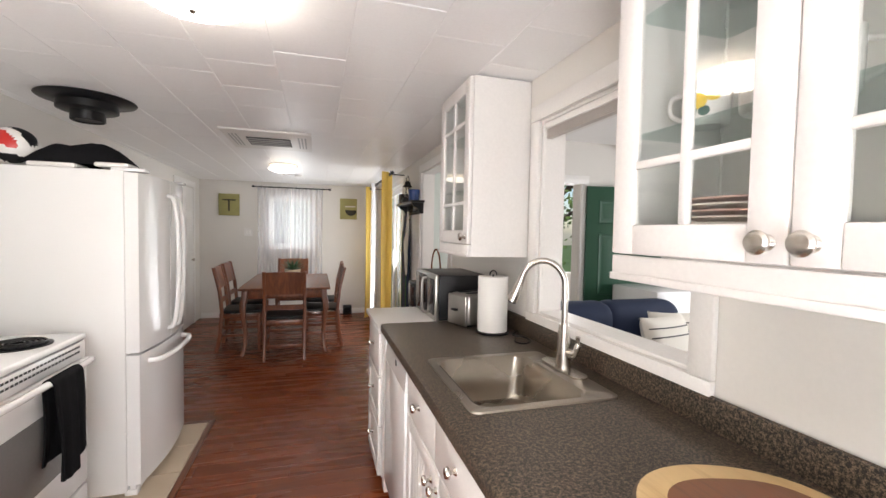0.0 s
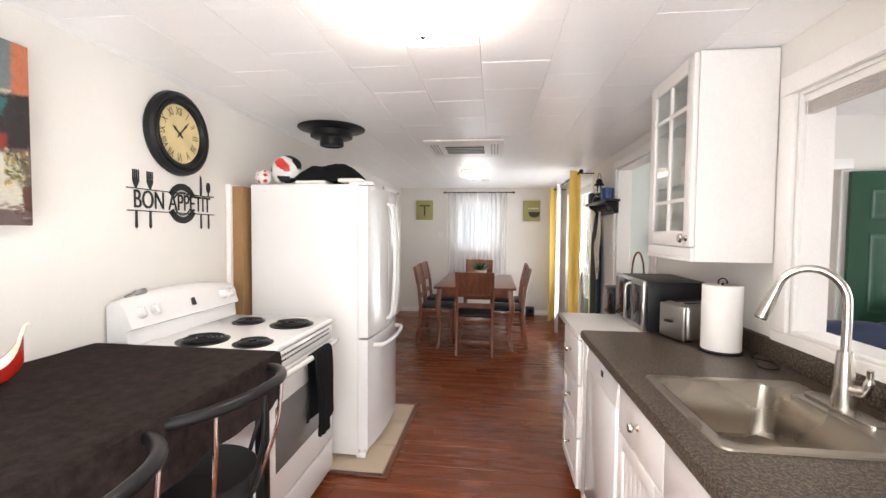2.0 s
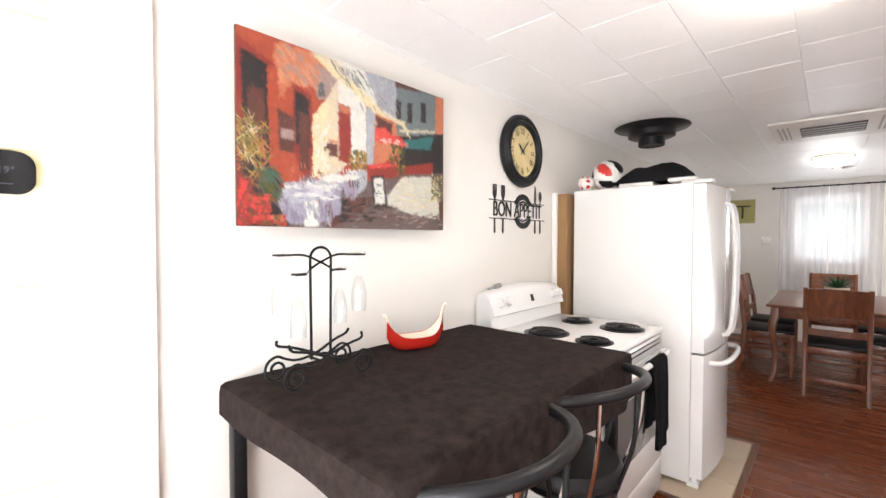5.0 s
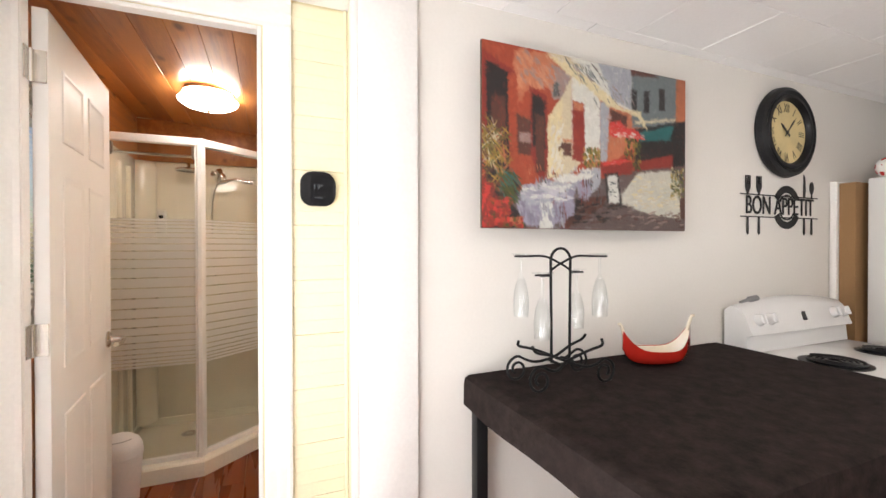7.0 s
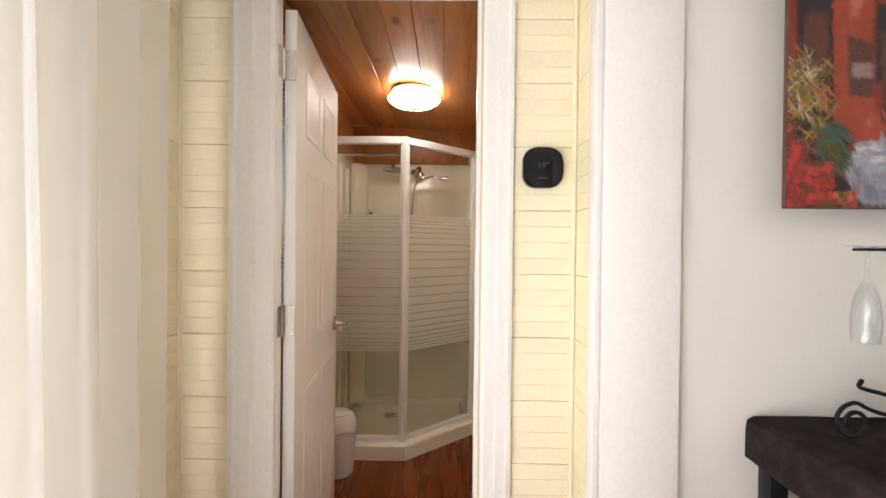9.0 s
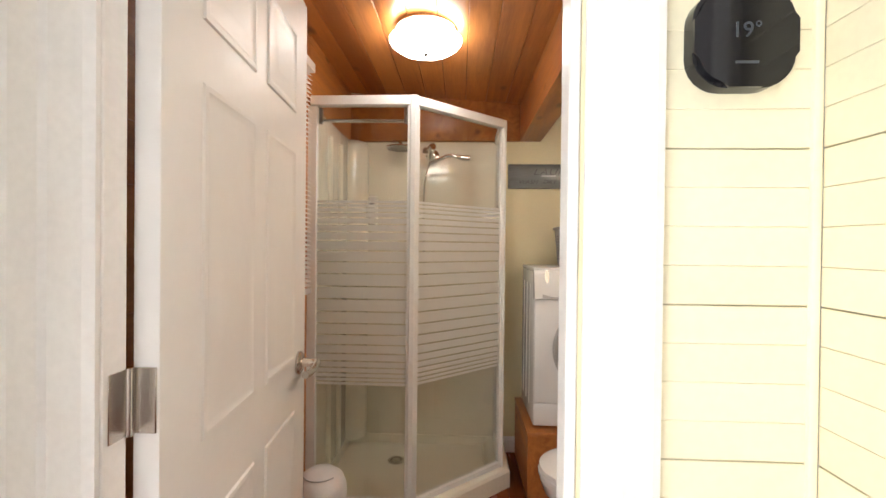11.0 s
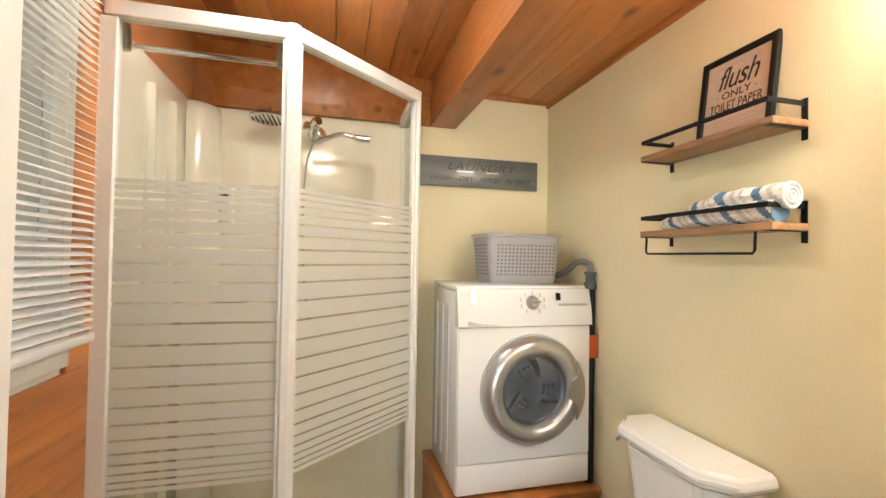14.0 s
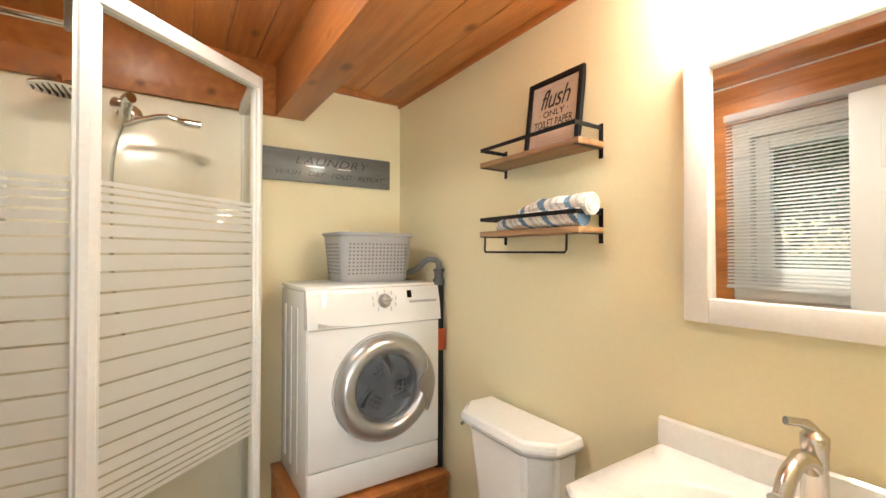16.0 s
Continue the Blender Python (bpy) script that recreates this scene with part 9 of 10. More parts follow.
th = thing("washing_machine", (-3.85, 0.32, 0.36), "white front-loading washing machine with silver door", "washing machine")
WX, WY0, WY1, WZ0, WZ1 = -3.652, 0.02, 0.618, 0.375, 1.21
bm = B()
box(bm, (-4.07, WY0, WZ0), (WX, WY1, WZ1 - 0.02), 0.008)
part("body", bm, M_ENAMEL, th)
bm = B()
box(bm, (-4.07, WY0 - 0.002, WZ1 - 0.019), (WX - 0.02, WY1 + 0.002, WZ1 + 0.004), 0.008)
part("lid", bm, M_ENAMEL, th)
bm = B()
prism(bm, [(WX - 0.03, 1.05), (WX + 0.022, 1.05), (WX + 0.014, 1.12), (WX - 0.006, 1.20), (WX - 0.03, 1.205)], "y", WY0 - 0.001, WY1 + 0.001)
panel = part("control_panel", bm, M_ENAMEL, th)
bm = B()
box(bm, (WX + 0.0005, WY0 + 0.004, 0.50), (WX + 0.012, WY1 - 0.004, 1.046), 0.005)
part("front_panel", bm, M_ENAMEL, th)
bm = B()
box(bm, (WX + 0.0005, WY0 + 0.004, WZ0 + 0.004), (WX + 0.010, WY1 - 0.004, 0.496), 0.005)
part("kick_panel", bm, M_ENAMEL, th)
pn = Vector((0.08, 0, 0.02)).normalized()


def on_panel(y, z):
    t = (z - 1.12) / 0.08
    return Vector((WX + 0.014 - 0.020 * t, y, z)) + pn * 0.0012


def pmat(y, z):
    return Matrix.Translation(on_panel(y, z)) @ pn.to_track_quat("Z", "Y").to_matrix().to_4x4()


bm = B()
lathe(bm, [(0, -0.002), (0.03, -0.002), (0.03, 0.004), (0.024, 0.014), (0.02, 0.022), (0, 0.023)], pmat(0.345, 1.145), 28)
box(bm, (-0.024, -0.005, 0.018), (0.024, 0.005, 0.030), 0.003, m=pmat(0.345, 1.145))
part("program_dial", bm, M_STEEL, panel, "silver program dial")
bm = B()
box(bm, (-0.011, -0.016, -0.001), (0.011, 0.016, 0.0015), 0.004, m=pmat(0.465, 1.168))
part("display", bm, M_GLOSSB, panel, "small black display")
for k in range(7):
    bm = B()
    box(bm, (-0.012, -0.005, -0.001), (0.012, 0.005, 0.001), 0.001, 1, m=pmat(0.475 + 0.019 * k, 1.135))
    part("button", bm, M_PRINT, panel)
for k in range(9):
    a = radians(-60 + 37 * k)
    bm = B()
    box(bm, (-0.002, -0.008, -0.0012), (0.002, 0.008, 0.0008), m=pmat(0.345 + 0.055 * math.cos(a), 1.145 + 0.04 * math.sin(a)))
    part("marking", bm, M_PRINT, panel)
bm = B()
loft(bm, [[tuple(pmat(0.085, 1.165) @ Vector((y, x, z))) for x, y in [(0.034 * math.cos(2 * math.pi * k / 20), 0.011 * math.sin(2 * math.pi * k / 20)) for k in range(20)]] for z in (-0.001, 0.0015)])
part("badge", bm, M_STEEL, panel, "oval silver badge")
bm = B()
prism(bm, [(0.06, 1.055), (0.06, 1.075), (0.11, 1.062), (0.21, 1.055)], "x", WX + 0.0222, WX + 0.0236)
part("drawer_grip", bm, M_PRINT, panel, "dark soap drawer grip")
DC = Matrix.Translation((WX + 0.0125, 0.345, 0.787)) @ Matrix.Rotation(radians(90), 4, "Y") @ Matrix.Diagonal((0.96, 0.96, 1, 1))
M_DOORS = mat("silver_door_ring", (0.52, 0.51, 0.49), 0.3, 0.85, var=0.03, bump=0.02)
bm = B()
lathe(bm, [(0.228, 0.0), (0.23, 0.012), (0.222, 0.034), (0.20, 0.05), (0.175, 0.053), (0.158, 0.045), (0.15, 0.03), (0.148, 0.006)], DC, 64)
dr = part("door_ring", bm, M_DOORS, th, "broad silver door ring")
bm = B()
lathe(bm, [(0.225, -0.001), (0.238, 0.0), (0.238, 0.008), (0.231, 0.010)], DC, 64)
part("gasket_rim", bm, M_PRINT, th)
M_DGLASS = glass_mat("dark_door_glass", (0.72, 0.75, 0.80), 0.02, 0.9, 0.06)
bm = B()
lathe(bm, [(0.149, 0.028), (0.142, 0.034), (0.10, 0.028), (0.05, 0.016), (0, 0.012)], DC, 48)
dg = part("door_glass", bm, M_DGLASS, dr, "dark bowl-shaped door glass")
dg.visible_shadow = False
bm = B()
lathe(bm, [(0.1475, 0.002), (0.1475, 0.012), (0.140, 0.012), (0.140, 0.003)], DC, 40)
part("drum_lip", bm, M_STEEL, dr)
bm = B()
grip = []
for k in range(13):
    a = radians(-34 + 68 * k / 12)
    grip.append((0.222 * math.sin(a), 0.222 * math.cos(a)))
for k in range(9):
    a = radians(34 - 68 * k / 8)
    grip.append((0.11 * math.sin(a), 0.185 - 0.05 * math.cos(a * 2.6) + 0.0))
vz = [[bm.verts.new(DC @ Vector((p[0], p[1], z))) for p in grip] for z in (0.047, 0.058)]
bm.faces.new(vz[0][::-1])
bm.faces.new(vz[1])
for k in range(len(grip)):
    j = (k + 1) % len(grip)
    bm.faces.new((vz[0][k], vz[0][j], vz[1][j], vz[1][k]))
part("door_grip", bm, M_DOORS, dr, "curved silver door grip")
# drum behind the glass
bm = B()
lathe(bm, [(0.146, 0.0004), (0.146, 0.0012), (0.08, 0.002), (0, 0.0022)], DC, 40)
drum = part("drum_face", bm, mat("drum_steel", (0.46, 0.50, 0.56), 0.25, 0.9, var=0.45, big=22), dr)
for k in range(3):
    a = radians(120 * k + 35)
    bm = B()
    tube(bm, spline([DC @ Vector((0.06 * math.cos(a), 0.06 * math.sin(a), 0.003)), DC @ Vector((0.09 * math.cos(a + 0.25), 0.09 * math.sin(a + 0.25), 0.006)), DC @ Vector((0.13 * math.cos(a + 0.5), 0.13 * math.sin(a + 0.5), 0.008))], 5), [0.008 + 0.0012 * q for q in range(11)], 10, 0.35)
    part("drum_baffle", bm, M_STEEL, drum)
for k in range(3):
    for q in range(9):
        a = radians(120 * k + 85 + 14 * (q % 3 - 1))
        rr = 0.055 + 0.022 * (q // 3)
        bm = B()
        cyl(bm, DC @ Vector((rr * math.cos(a), rr * math.sin(a), 0.0016)), DC @ Vector((rr * math.cos(a), rr * math.sin(a), 0.0030)), 0.0042, n=8)
        part("drum_hole", bm, M_BLACK, drum)
for y in (WY0 + 0.05, WY1 - 0.05):
    for x in (WX - 0.05, -4.02):
        bm = B()
        cyl(bm, (x, y, 0.3605), (x, y, 0.376), 0.02, n=12)
        part("foot", bm, M_BLACK, th)
for k in range(3):
    bm = B()
    box(bm, (-4.0 + 0.1 * k, WY0 - 0.004, 0.45), (-3.97 + 0.1 * k, WY0 + 0.002, 1.12), 0.002, 1)
    part("side_rib", bm, M_ENAMEL, th)

th = thing("laundry_basket", (-3.9, 0.41, 1.214), "grey woven-look plastic basket on the washing machine", "basket")
M_BASK = mat("grey_basket_plastic", (0.36, 0.35, 0.35), 0.55, var=0.04, bump=0.1)
bx0, bx1, by0, by1 = -4.02, -3.80, 0.222, 0.538
bm = B()


def bring(d, z, r=0.04):
    return [(x, y, z) for x, y in rounded(bx0 - d, bx1 + d, by0 - d, by1 + d, r, 5)]


loft(bm, [bring(0.0, 1.2145), bring(0.006, 1.235), bring(0.022, 1.425), bring(0.03, 1.427), bring(0.03, 1.440), bring(0.016, 1.440), bring(0.0, 1.24), bring(-0.01, 1.222)])
sh = part("shell", bm, M_BASK, th, "", 30)
# no real holes: dark tabs carry the shade of the perforations in their colour
M_HOLE = mat("basket_hole_shadow", (0.14, 0.135, 0.135), 0.8)
bm = B()
for i in range(16):
    for j in range(9):
        y = by0 + 0.022 + i * (by1 - by0 - 0.044) / 15
        z = 1.255 + j * 0.0165
        d = 0.006 + (z - 1.235) / 0.19 * 0.016
        box(bm, (bx1 + d - 0.001, y - 0.004, z - 0.0035), (bx1 + d + 0.0005, y + 0.004, z + 0.0035))
for i in range(10):
    for j in range(9):
        x = bx0 + 0.03 + i * (bx1 - bx0 - 0.06) / 9
        z = 1.255 + j * 0.0165
        d = 0.006 + (z - 1.235) / 0.19 * 0.016
        box(bm, (x - 0.004, by0 - d - 0.0005, z - 0.0035), (x + 0.004, by0 - d + 0.001, z + 0.0035))
hp = part("perforation", bm, M_HOLE, sh)
hp["kind"] = "stuff"

th = thing("drain_standpipe", (-3.78, 0.635, 0), "black drain standpipe with grey washer hose", "pipe")
bm = B()
cyl(bm, (-3.675, 0.636, 0.0), (-3.675, 0.636, 1.20), 0.022, n=20)
part("pipe", bm, M_BLACK, th)
bm = B()
lathe(bm, [(0.018, 1.20), (0.027, 1.20), (0.027, 1.225), (0.021, 1.23), (0.021, 1.26), (0.026, 1.262), (0.026, 1.275), (0, 1.277)], Matrix.Translation((-3.675, 0.636, 0)), 20)
part("coupling", bm, mat("grey_rubber", (0.12, 0.12, 0.12), 0.6), th)
bm = B()
tube(bm, spline([(-3.675, 0.636, 1.27), (-3.680, 0.632, 1.31), (-3.76, 0.625, 1.315), (-3.84, 0.615, 1.27), (-3.93, 0.605, 1.245), (-4.02, 0.60, 1.235)], 6), 0.014, 10)
part("hose", bm, mat("grey_hose", (0.20, 0.20, 0.20), 0.6), th)
bm = B()
box(bm, (-3.705, 0.61, 0.90), (-3.645, 0.66, 1.0), 0.006)
part("valve_box", bm, mat("orange_valve", (0.45, 0.08, 0.02), 0.5), th, "orange valve box")

th = thing("laundry_sign", (XBF, 0.25, 1.71), "grey wooden laundry sign with embossed lettering", "sign")
M_SIGN = wood("grey_stained_board", (0.12, 0.125, 0.12), (0.21, 0.215, 0.205), "y", 1.0, 0.35, 0.2, 0.1)
bm = B()
box(bm, (XBF + 0.001, -0.073, 1.694), (XBF + 0.022, 0.593, 1.848), 0.003)
bd = part("board", bm, M_SIGN, th)
ms = Matrix.Translation((XBF + 0.0226, 0.268, 1.797)) @ Matrix.Rotation(radians(90), 4, "Z") @ Matrix.Rotation(radians(90), 4, "X")
M_GREYL = mat("dark_grey_lettering", (0.05, 0.05, 0.05), 0.35)
M_SILV = mat("silver_lettering", (0.55, 0.55, 0.53), 0.3, 0.5)
text("LAUNDRY", 0.066, ms, M_GREYL, bd, "lettering", (1.15, 0.85), 0.001, 1.1, 0.3)
text("WASH · DRY · FOLD · REPEAT", 0.043, ms @ Matrix.Translation((0, -0.062, 0)), M_GREYL, bd, "lettering", (0.98, 0.8), 0.001, 1.0, 0.3)
bm = B()
for x0, x1 in ((-0.13, -0.04), (0.03, 0.10)):
    prism(bm, [(x0, -0.026), (x1, -0.026), (x1, -0.021), (x0, -0.021)], "z", 0, 0.001)
bmesh.ops.transform(bm, matrix=ms, verts=bm.verts[:])
part("small_print", bm, M_SILV, bd)

# ---- toilet ----
th = thing("toilet", (-3.06, 0.4, 0), "white close-coupled toilet with chamfered tank lid", "toilet")


def tank(d, z, c=0.07):
    x0, x1, y0, y1 = -3.305 - d, -2.875 + d, 0.475 - d, 0.652
    return [(x0, y1, z), (x0, y0 + c, z), (x0 + c, y0, z), (x1 - c, y0, z), (x1, y0 + c, z), (x1, y1, z)]


bm = B()
loft(bm, [tank(-0.05, 0.40), tank(-0.035, 0.44), tank(-0.008, 0.74)])
bmesh.ops.bevel(bm, geom=bm.edges[:], offset=0.012, segments=3, affect="EDGES")
part("tank", bm, M_CERAM, th)
bm = B()
loft(bm, [tank(0.004, 0.742), tank(0.014, 0.75), tank(0.014, 0.772), tank(0.004, 0.786)])
bmesh.ops.bevel(bm, geom=bm.edges[:], offset=0.006, segments=3, affect="EDGES")
part("tank_lid", bm, M_CERAM, th)
bm = B()
cyl(bm, (-3.313, 0.56, 0.70), (-3.327, 0.56, 0.70), 0.014, n=16)
tube(bm, spline([(-3.327, 0.56, 0.70), (-3.335, 0.552, 0.70), (-3.337, 0.54, 0.697), (-3.335, 0.525, 0.694)], 4), 0.007, 10)
part("flush_lever", bm, M_CHROME, th, "chrome flush lever")


def oval(s, z, cy=0.20, rx=0.185, ry=0.245, n=36):
    return [(-3.09 + rx * s * math.cos(2 * math.pi * k / n), cy + ry * s * math.sin(2 * math.pi * k / n), z) for k in range(n)]


bm = B()
loft(bm, [oval(0.62, 0.0, 0.26), oval(0.6, 0.12, 0.26), oval(0.7, 0.24, 0.24), oval(0.95, 0.36), oval(1.0, 0.40), oval(0.97, 0.415)])
part("bowl", bm, M_CERAM, th)
bm = B()
box(bm, (-3.225, 0.36, 0.02), (-2.955, 0.60, 0.405), 0.04, 4)
part("rear_pedestal", bm, M_CERAM, th)
bm = B()
loft(bm, [oval(1.0, 0.417), oval(1.03, 0.422), oval(1.03, 0.434), oval(1.0, 0.438)])
part("seat", bm, M_CERAM, th)
bm = B()
loft(bm, [oval(0.99, 0.4395), oval(1.02, 0.444), oval(1.01, 0.455), oval(0.93, 0.463), oval(0.6, 0.467)])
part("seat_lid", bm, M_CERAM, th)

# ---- shelves over the toilet ----
M_SHELFW = wood("mango_wood_shelf", (0.22, 0.11, 0.045), (0.42, 0.25, 0.12), "x", 2.0, 0.5, 0.0, 0.3, 0.4)


def towel_shelf(z, bar, label):
    th = thing("bathroom_shelf", (-3.03, 0.6, z), label, "shelf", "shelves over the toilet")
    x0, x1, y0 = -3.25, -2.80, 0.545
    bm = B()
    box(bm, (x0, y0, z), (x1, YBN - 0.004, z + 0.018), 0.002)
    part("wooden_board", bm, M_SHELFW, th)
    for x in (x0 + 0.012, x1 - 0.012):
        bm = B()
        box(bm, (x - 0.008, YBN - 0.003, z - 0.03), (x + 0.008, YBN - 0.0005, z + 0.075), 0.001, 1)
        box(bm, (x - 0.008, y0 - 0.002, z - 0.003), (x + 0.008, YBN - 0.003, z - 0.0005), 0.001, 1)
        box(bm, (x - 0.002, y0 - 0.004, z + 0.055), (x + 0.002, YBN - 0.003, z + 0.068), 0.001, 1)
        part("bracket", bm, M_BLACKM, th, "black steel bracket")
    bm = B()
    box(bm, (x0 + 0.008, y0 - 0.005, z + 0.055), (x1 - 0.008, y0 - 0.001, z + 0.068), 0.001, 1)
    part("guard_rail", bm, M_BLACKM, th, "black steel guard rail")
    if bar:
        bm = B()
        xa, xb = x0 + 0.02, x0 + 0.40
        tube(bm, [(xa, y0 + 0.01, z - 0.002), (xa, y0 + 0.008, z - 0.05), (xa + 0.006, y0 + 0.008, z - 0.057), (xb - 0.006, y0 + 0.008, z - 0.057), (xb, y0 + 0.008, z - 0.05), (xb, y0 + 0.01, z - 0.002)], 0.0035, 8)
        part("towel_bar", bm, M_BLACKM, th, "thin black towel bar")


towel_shelf(1.664, False, "wooden shelf with black steel guard rail on wall")
towel_shelf(1.409, True, "wooden shelf with guard rail and towel bar")

th = thing("framed_sign", (-2.95, 0.63, 1.687), "black framed bathroom notice standing on the shelf", "framed sign")
mf = Matrix.Translation((-2.985, 0.622, 1.6835)) @ Matrix.Rotation(radians(-7), 4, "X")
for lo, hi in (((-0.118, 0, 0.0), (-0.10, 0.016, 0.262)), ((0.10, 0, 0.0), (0.118, 0.016, 0.262)), ((-0.10, 0, 0.0), (0.10, 0.016, 0.018)), ((-0.10, 0, 0.244), (0.10, 0.016, 0.262))):
    bm = B()
    box(bm, lo, hi, 0.002, m=mf)
    part("frame", bm, M_BLACK, th)
M_SHEET = mat("kraft_print", (0.58, 0.47, 0.38), 0.7, var=0.08, big=8, bump=0.05)
bm = B()
box(bm, (-0.1, 0.008, 0.018), (0.1, 0.014, 0.244), m=mf)
sheet = part("sheet", bm, M_SHEET, th)
mt = mf @ Matrix.Translation((0, 0.0074, 0)) @ Matrix.Rotation(radians(90), 4, "X")
text("flush", 0.085, mt @ Matrix.Translation((0, 0.186, 0)), M_INK, sheet, "lettering", (0.85, 1.1), 0.0004, 0.95, 0.35)
text("· ONLY ·", 0.034, mt @ Matrix.Translation((0, 0.136, 0)), M_INK, sheet, "lettering", (1, 0.9), 0.0004)
text("TOILET PAPER", 0.036, mt @ Matrix.Translation((0, 0.102, 0)), M_INK, sheet, "lettering", (0.72, 1.1), 0.0004)
bm = B()
for z in (0.224, 0.058, 0.045, 0.034):
    prism(bm, [(-0.07, z), (0.07, z), (0.07, z + 0.004), (-0.07, z + 0.004)], "z", 0, 0.0004)
bmesh.ops.transform(bm, matrix=mt, verts=bm.verts[:])
part("small_print", bm, M_PLATE2, sheet)

th = thing("rolled_towel", (-3.0, 0.6, 1.436), "rolled white bath towel with blue stripes", "towel")
M_TWHITE = mat("white_terry", (0.80, 0.78, 0.74), 0.95, var=0.04, fine=420, finevar=0.12, bump=0.9)
M_TBLUE = mat("blue_terry", (0.13, 0.22, 0.34), 0.95, var=0.1, fine=420, finevar=0.15, bump=0.9)
M_TGREY = mat("beige_terry", (0.55, 0.535, 0.51), 0.95, var=0.06, fine=420, finevar=0.12, bump=0.9)
for row, (ycen, zcen, r0, xa, xb) in enumerate(((0.588, 1.428 + 0.031, 0.031, -3.185, -2.815), (0.604, 1.428 + 0.066, 0.034, -3.10, -2.80))):
    bm = B()
    n = 64
    rings = []
    for k in range(n + 1):
        t = k / n
        x = xa + (xb - xa) * t
        r = r0 * (0.5 + 0.5 * min(1, 2.2 * t + 0.2)) * (1 + 0.03 * math.sin(23 * t))
        rings.append([(x, ycen + r * math.cos(2 * math.pi * j / 24) * (1 + 0.05 * math.sin(3 * j + 9 * t)), zcen - (r0 - r) * 0.95 + r * 0.97 * math.sin(2 * math.pi * j / 24)) for j in range(24)])
    loft(bm, rings)
    for f in bm.faces:
        c = f.calc_center_median()
        ph = (c.x * 9.6 + 1.1 * (c.z - 1.43) * 6 + 0.15 * math.sin(c.y * 60) + 0.12 * row) % 1.0
        f.material_index = 1 if ph < 0.22 else (2 if 0.42 < ph < 0.58 or 0.72 < ph < 0.80 else 0)
    part("towel_roll", bm, [M_TWHITE, M_TBLUE, M_TGREY], th)
for q in (0.03, 0.018, 0.008):
    bm = B()
    tube(bm, [(-2.7995, 0.604 + q * math.cos(a), 1.494 + q * math.sin(a)) for a in [2 * math.pi * k / 22 for k in range(23)]], 0.004, 6)
    part("towel_fold", bm, M_TWHITE, th)

# ---- vanity and mirror ----
th = thing("vanity_mirror", (-2.3, YBN - 0.02, 1.19), "wall mirror in a broad white wooden frame", "mirror")
mx0, mx1, mz0, mz1, w = -2.556, -2.045, 1.187, 1.842, 0.057
for lo, hi in (((mx0, mz0), (mx0 + w, mz1)), ((mx1 - w, mz0), (mx1, mz1)), ((mx0 + w, mz0), (mx1 - w, mz0 + w)), ((mx0 + w, mz1 - w), (mx1 - w, mz1))):
    bm = B()
    box(bm, (lo[0], YBN - 0.032, lo[1]), (hi[0], YBN - 0.001, hi[1]), 0.004)
    part("frame", bm, M_TRIM, th)
bm = B()
lean = Matrix.Translation(((mx0 + mx1) / 2, YBN - 0.0175, (mz0 + mz1) / 2)) @ Matrix.Rotation(radians(-1.05), 4, "Z") @ Matrix.Rotation(radians(0.7), 4, "X")
hw, hh = (mx1 - mx0) / 2 - w + 0.006, (mz1 - mz0) / 2 - w + 0.006
box(bm, (-hw, -0.0015, -hh), (hw, 0.0015, hh), m=lean)
part("mirror_glass", bm, M_MIRROR, th, "clear silvered glass")
th = thing("vanity_lamp", (-2.3, YBN, 2.0), "bar lamp with opal shades over the mirror", "wall lamp")
bm = B()
box(bm, (-2.52, YBN - 0.03, 2.015), (-2.08, YBN - 0.001, 2.065), 0.006)
part("back_plate", bm, M_NICKEL, th)
for x in (-2.44, -2.30, -2.16):
    bm = B()
    lathe(bm, [(0.018, 2.055), (0.032, 2.045), (0.042, 2.01), (0.048, 1.965), (0.045, 1.962), (0.0, 1.968)], Matrix.Translation((x, YBN - 0.085, 0)), 24)
    part("shade", bm, M_GLOBE_V, th, "lit opal glass shade")
    bm = B()
    cyl(bm, (x, YBN - 0.03, 2.045), (x, YBN - 0.088, 2.05), 0.008, n=10)
    part("arm", bm, M_NICKEL, th)

th = thing("vanity_unit", (-2.32, 0.45, 0), "white bathroom vanity cabinet with moulded basin top", "vanity")
VX0, VX1, VY0, VZ = -2.625, -2.03, 0.27, 0.86
bm = B()
box(bm, (VX0 + 0.015, VY0 + 0.02, 0.09), (VX1, YBN - 0.016, 0.828), 0.003)
part("body", bm, M_CAB, th)
bm = B()
box(bm, (VX0 + 0.03, VY0 + 0.06, 0.0), (VX1, YBN - 0.016, 0.089))
part("plinth", bm, M_CAB, th)
for x0, x1 in ((VX0 + 0.02, -2.325), (-2.32, VX1 - 0.005)):
    bm = B()
    box(bm, (x0, VY0, 0.12), (x1, VY0 + 0.019, 0.80), 0.004)
    d = part("door", bm, M_CAB, th)
    knob(d, ((x1 - 0.03) if x0 < -2.4 else (x0 + 0.03), VY0, 0.70), (0, -1, 0))
bm = B()
cx, cy = -2.32, 0.445


def vrec(d, z):
    # 40 points round the slab's outline
    pts = []
    x0, x1, y0, y1 = VX0 + d, VX1 - d, VY0 - 0.012 + d, YBN - 0.002
    for k in range(40):
        a = 2 * math.pi * k / 40
        c, s = math.cos(a), math.sin(a)
        t = min((x1 - cx) / c if c > 1e-6 else ((x0 - cx) / c if c < -1e-6 else 9), (y1 - cy) / s if s > 1e-6 else ((y0 - cy) / s if s < -1e-6 else 9))
        pts.append((cx + c * t, cy + s * t, z))
    return pts


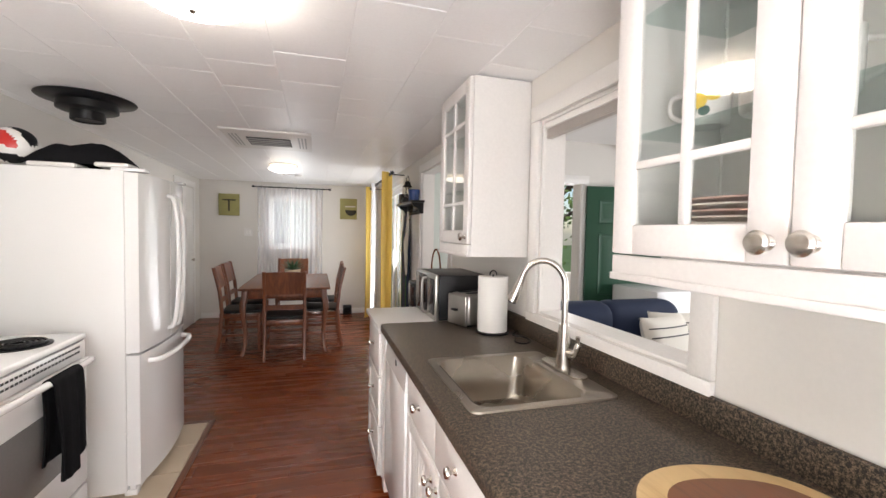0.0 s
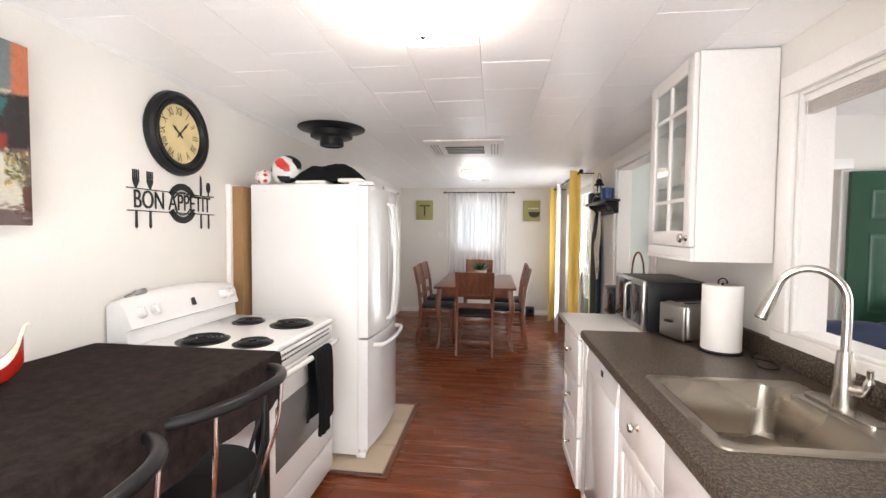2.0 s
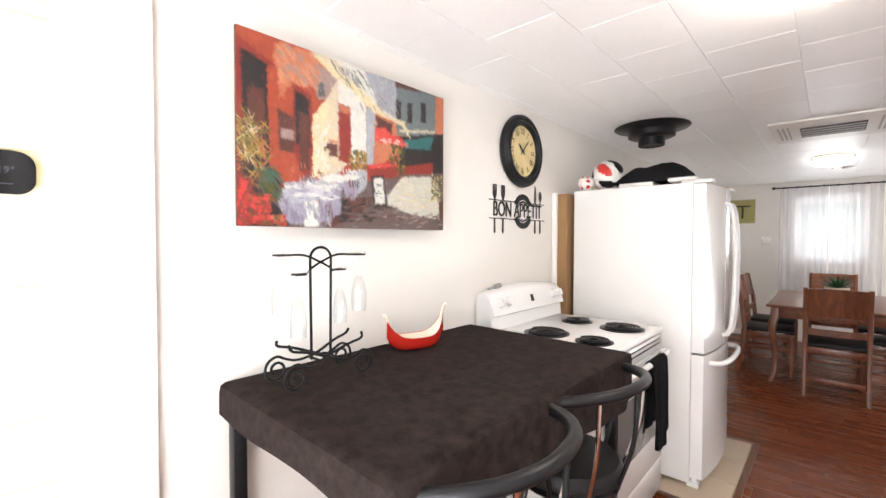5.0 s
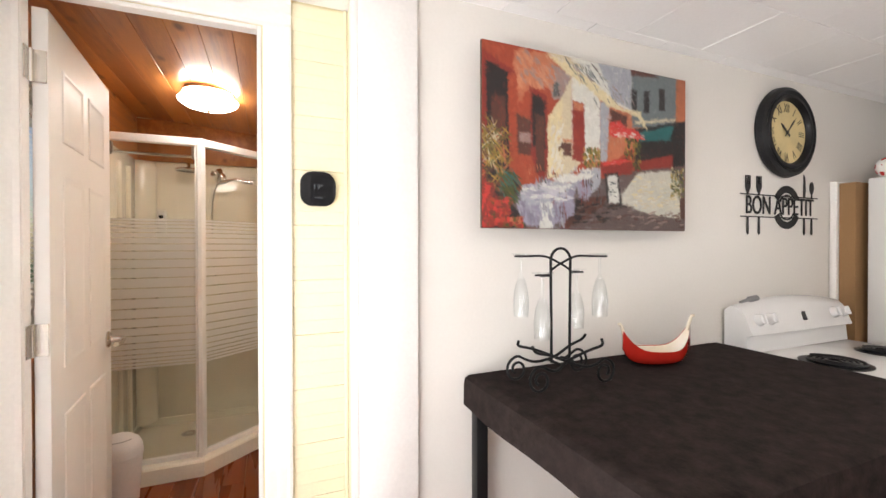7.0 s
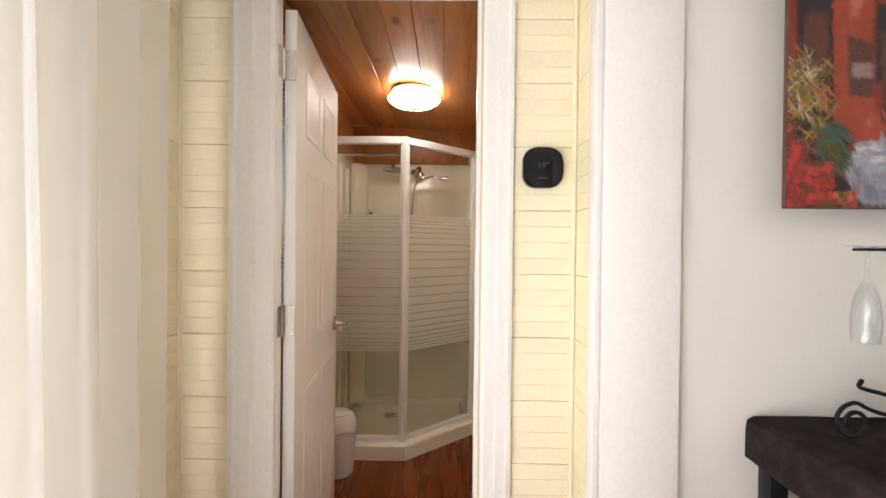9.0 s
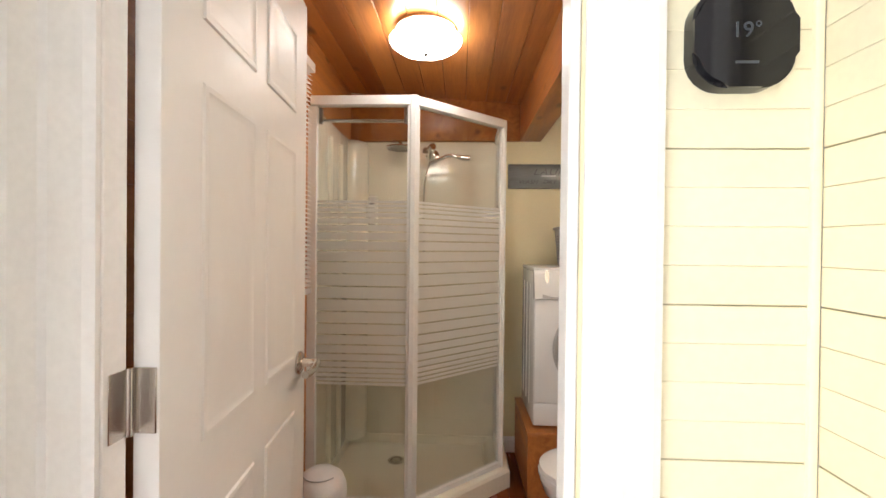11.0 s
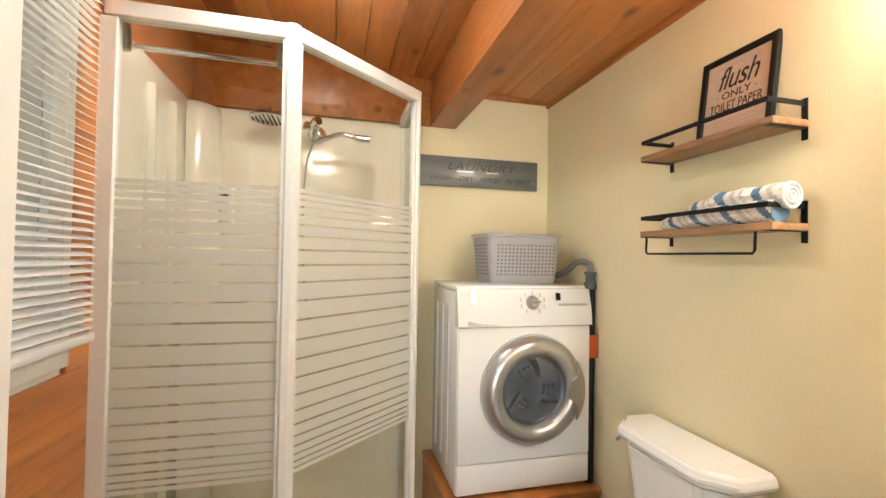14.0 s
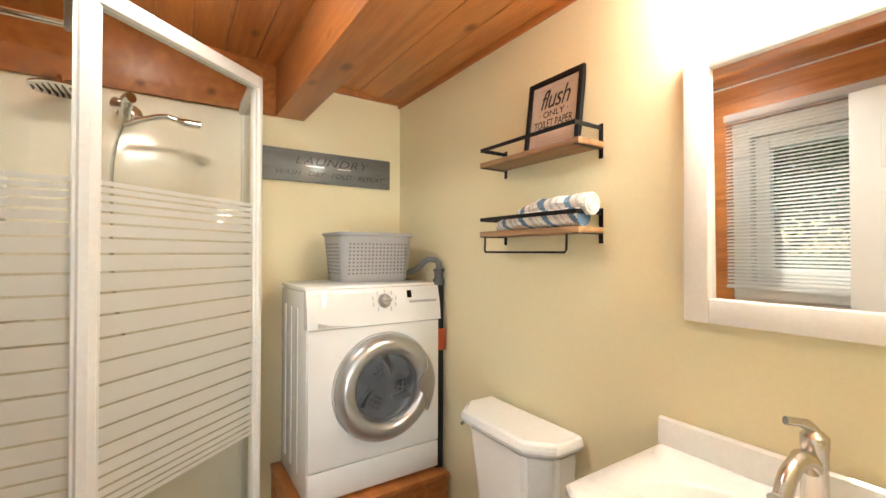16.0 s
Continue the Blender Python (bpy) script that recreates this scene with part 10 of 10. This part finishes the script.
def voval(s, z):
    return [(cx + 0.205 * s * math.cos(2 * math.pi * k / 40), cy - 0.02 + 0.135 * s * math.sin(2 * math.pi * k / 40), z) for k in range(40)]


loft(bm, [vrec(0.004, 0.83), vrec(0.0, 0.836), vrec(0.0, VZ - 0.006), vrec(0.006, VZ), voval(1.06, VZ), voval(1.0, VZ - 0.006), voval(0.9, VZ - 0.05), voval(0.7, VZ - 0.1), voval(0.3, VZ - 0.12)])
top = part("basin_top", bm, M_CERAM, th, "glossy white moulded basin top", 50)
bm = B()
prism(bm, [(YBN - 0.022, VZ + 0.0005), (YBN - 0.002, VZ + 0.0005), (YBN - 0.002, VZ + 0.066), (YBN - 0.012, VZ + 0.07), (YBN - 0.02, VZ + 0.064)], "x", VX0, VX1)
part("splashback", bm, M_CERAM, top)
th = thing("basin_faucet", (-2.33, 0.585, VZ), "brushed nickel single-lever basin faucet", "faucet")
fx, fy = -2.295, 0.592
bm = B()
loft(bm, [[(fx + x, fy + y, z) for x, y in rounded(-0.075, 0.075, -0.026, 0.026, 0.025, 5)] for z in (VZ + 0.0005, VZ + 0.006)])
part("base_plate", bm, M_NICKEL, th)
bm = B()
lathe(bm, [(0, VZ + 0.006), (0.025, VZ + 0.006), (0.022, VZ + 0.03), (0.020, VZ + 0.12), (0.022, VZ + 0.128), (0.022, VZ + 0.15), (0.012, VZ + 0.16), (0, VZ + 0.161)], Matrix.Translation((fx, fy, 0)), 28)
part("body", bm, M_NICKEL, th)
bm = B()
tube(bm, spline([(fx, fy, VZ + 0.085), (fx - 0.005, fy - 0.04, VZ + 0.115), (fx - 0.01, fy - 0.09, VZ + 0.10), (fx - 0.012, fy - 0.115, VZ + 0.065)], 6), [0.018] * 8 + [0.015] * 11, 14)
part("spout", bm, M_NICKEL, th)
bm = B()
tube(bm, spline([(fx, fy, VZ + 0.158), (fx - 0.01, fy - 0.015, VZ + 0.172), (fx - 0.03, fy - 0.045, VZ + 0.178)], 5), [0.010] * 6 + [0.008] * 5, 10)
part("lever", bm, M_NICKEL, th)

# bin, lamp
th = thing("swing_bin", (-3.19, -0.97, 0), "small white plastic swing-lid waste bin", "waste bin")
mb = Matrix.Translation((-3.17, -0.955, 0))
M_BIN = mat("white_bin_plastic", (0.78, 0.76, 0.74), 0.35, var=0.02)
bm = B()
lathe(bm, [(0, 0.001), (0.085, 0.001), (0.088, 0.01), (0.105, 0.255), (0.109, 0.258), (0.109, 0.27), (0.0, 0.27)], mb, 36)
part("body", bm, M_BIN, th)
bm = B()
lathe(bm, [(0.108, 0.271), (0.106, 0.30), (0.092, 0.335), (0.06, 0.36), (0.02, 0.37), (0, 0.371)], mb, 36)
lid = part("lid", bm, M_BIN, th)
bm = B()
tube(bm, [mb @ Vector((0.075 * math.cos(a), 0.075 * math.sin(a), 0.353)) for a in [radians(k) for k in range(-60, 61, 12)]], 0.0025, 6)
part("flap_joint", bm, M_PRINT, lid)
ceiling_lamp(-3.25, -0.534, zbath(-0.534) - 0.006, 0.158, M_GLOBE_B, "lit opal glass flush lamp on the pine ceiling", M_NICKEL, 0.86)

# ---- floor planks, the last and smallest pieces ----
PL, PW = 1.21, 0.125
shared = {}


def plank_mesh(w, h):
    key = (round(w, 3), round(h, 3))
    if key not in shared:
        bm = B()
        box(bm, (0.0006, 0.0006, -0.0125), (w - 0.0006, h - 0.0006, 0.0), 0.0012, 1)
        shared[key] = finish("plank", bm, M_FLOOR, 0)
    return shared[key]


row = 0
y = YB
while y < YF:
    h = min(PW, YF - y)
    lo, hi = (XBF if y < YBN else XL), XR
    x = lo - (row * 0.437 * PL) % PL
    while x < hi:
        a, b = max(x, lo), min(x + PL, hi)
        if b - a > 0.02:
            o = new("plank", plank_mesh(b - a, h))
            o.parent = floor
            o.location = (a, y, 0)
        x += PL
    y += PW
    row += 1
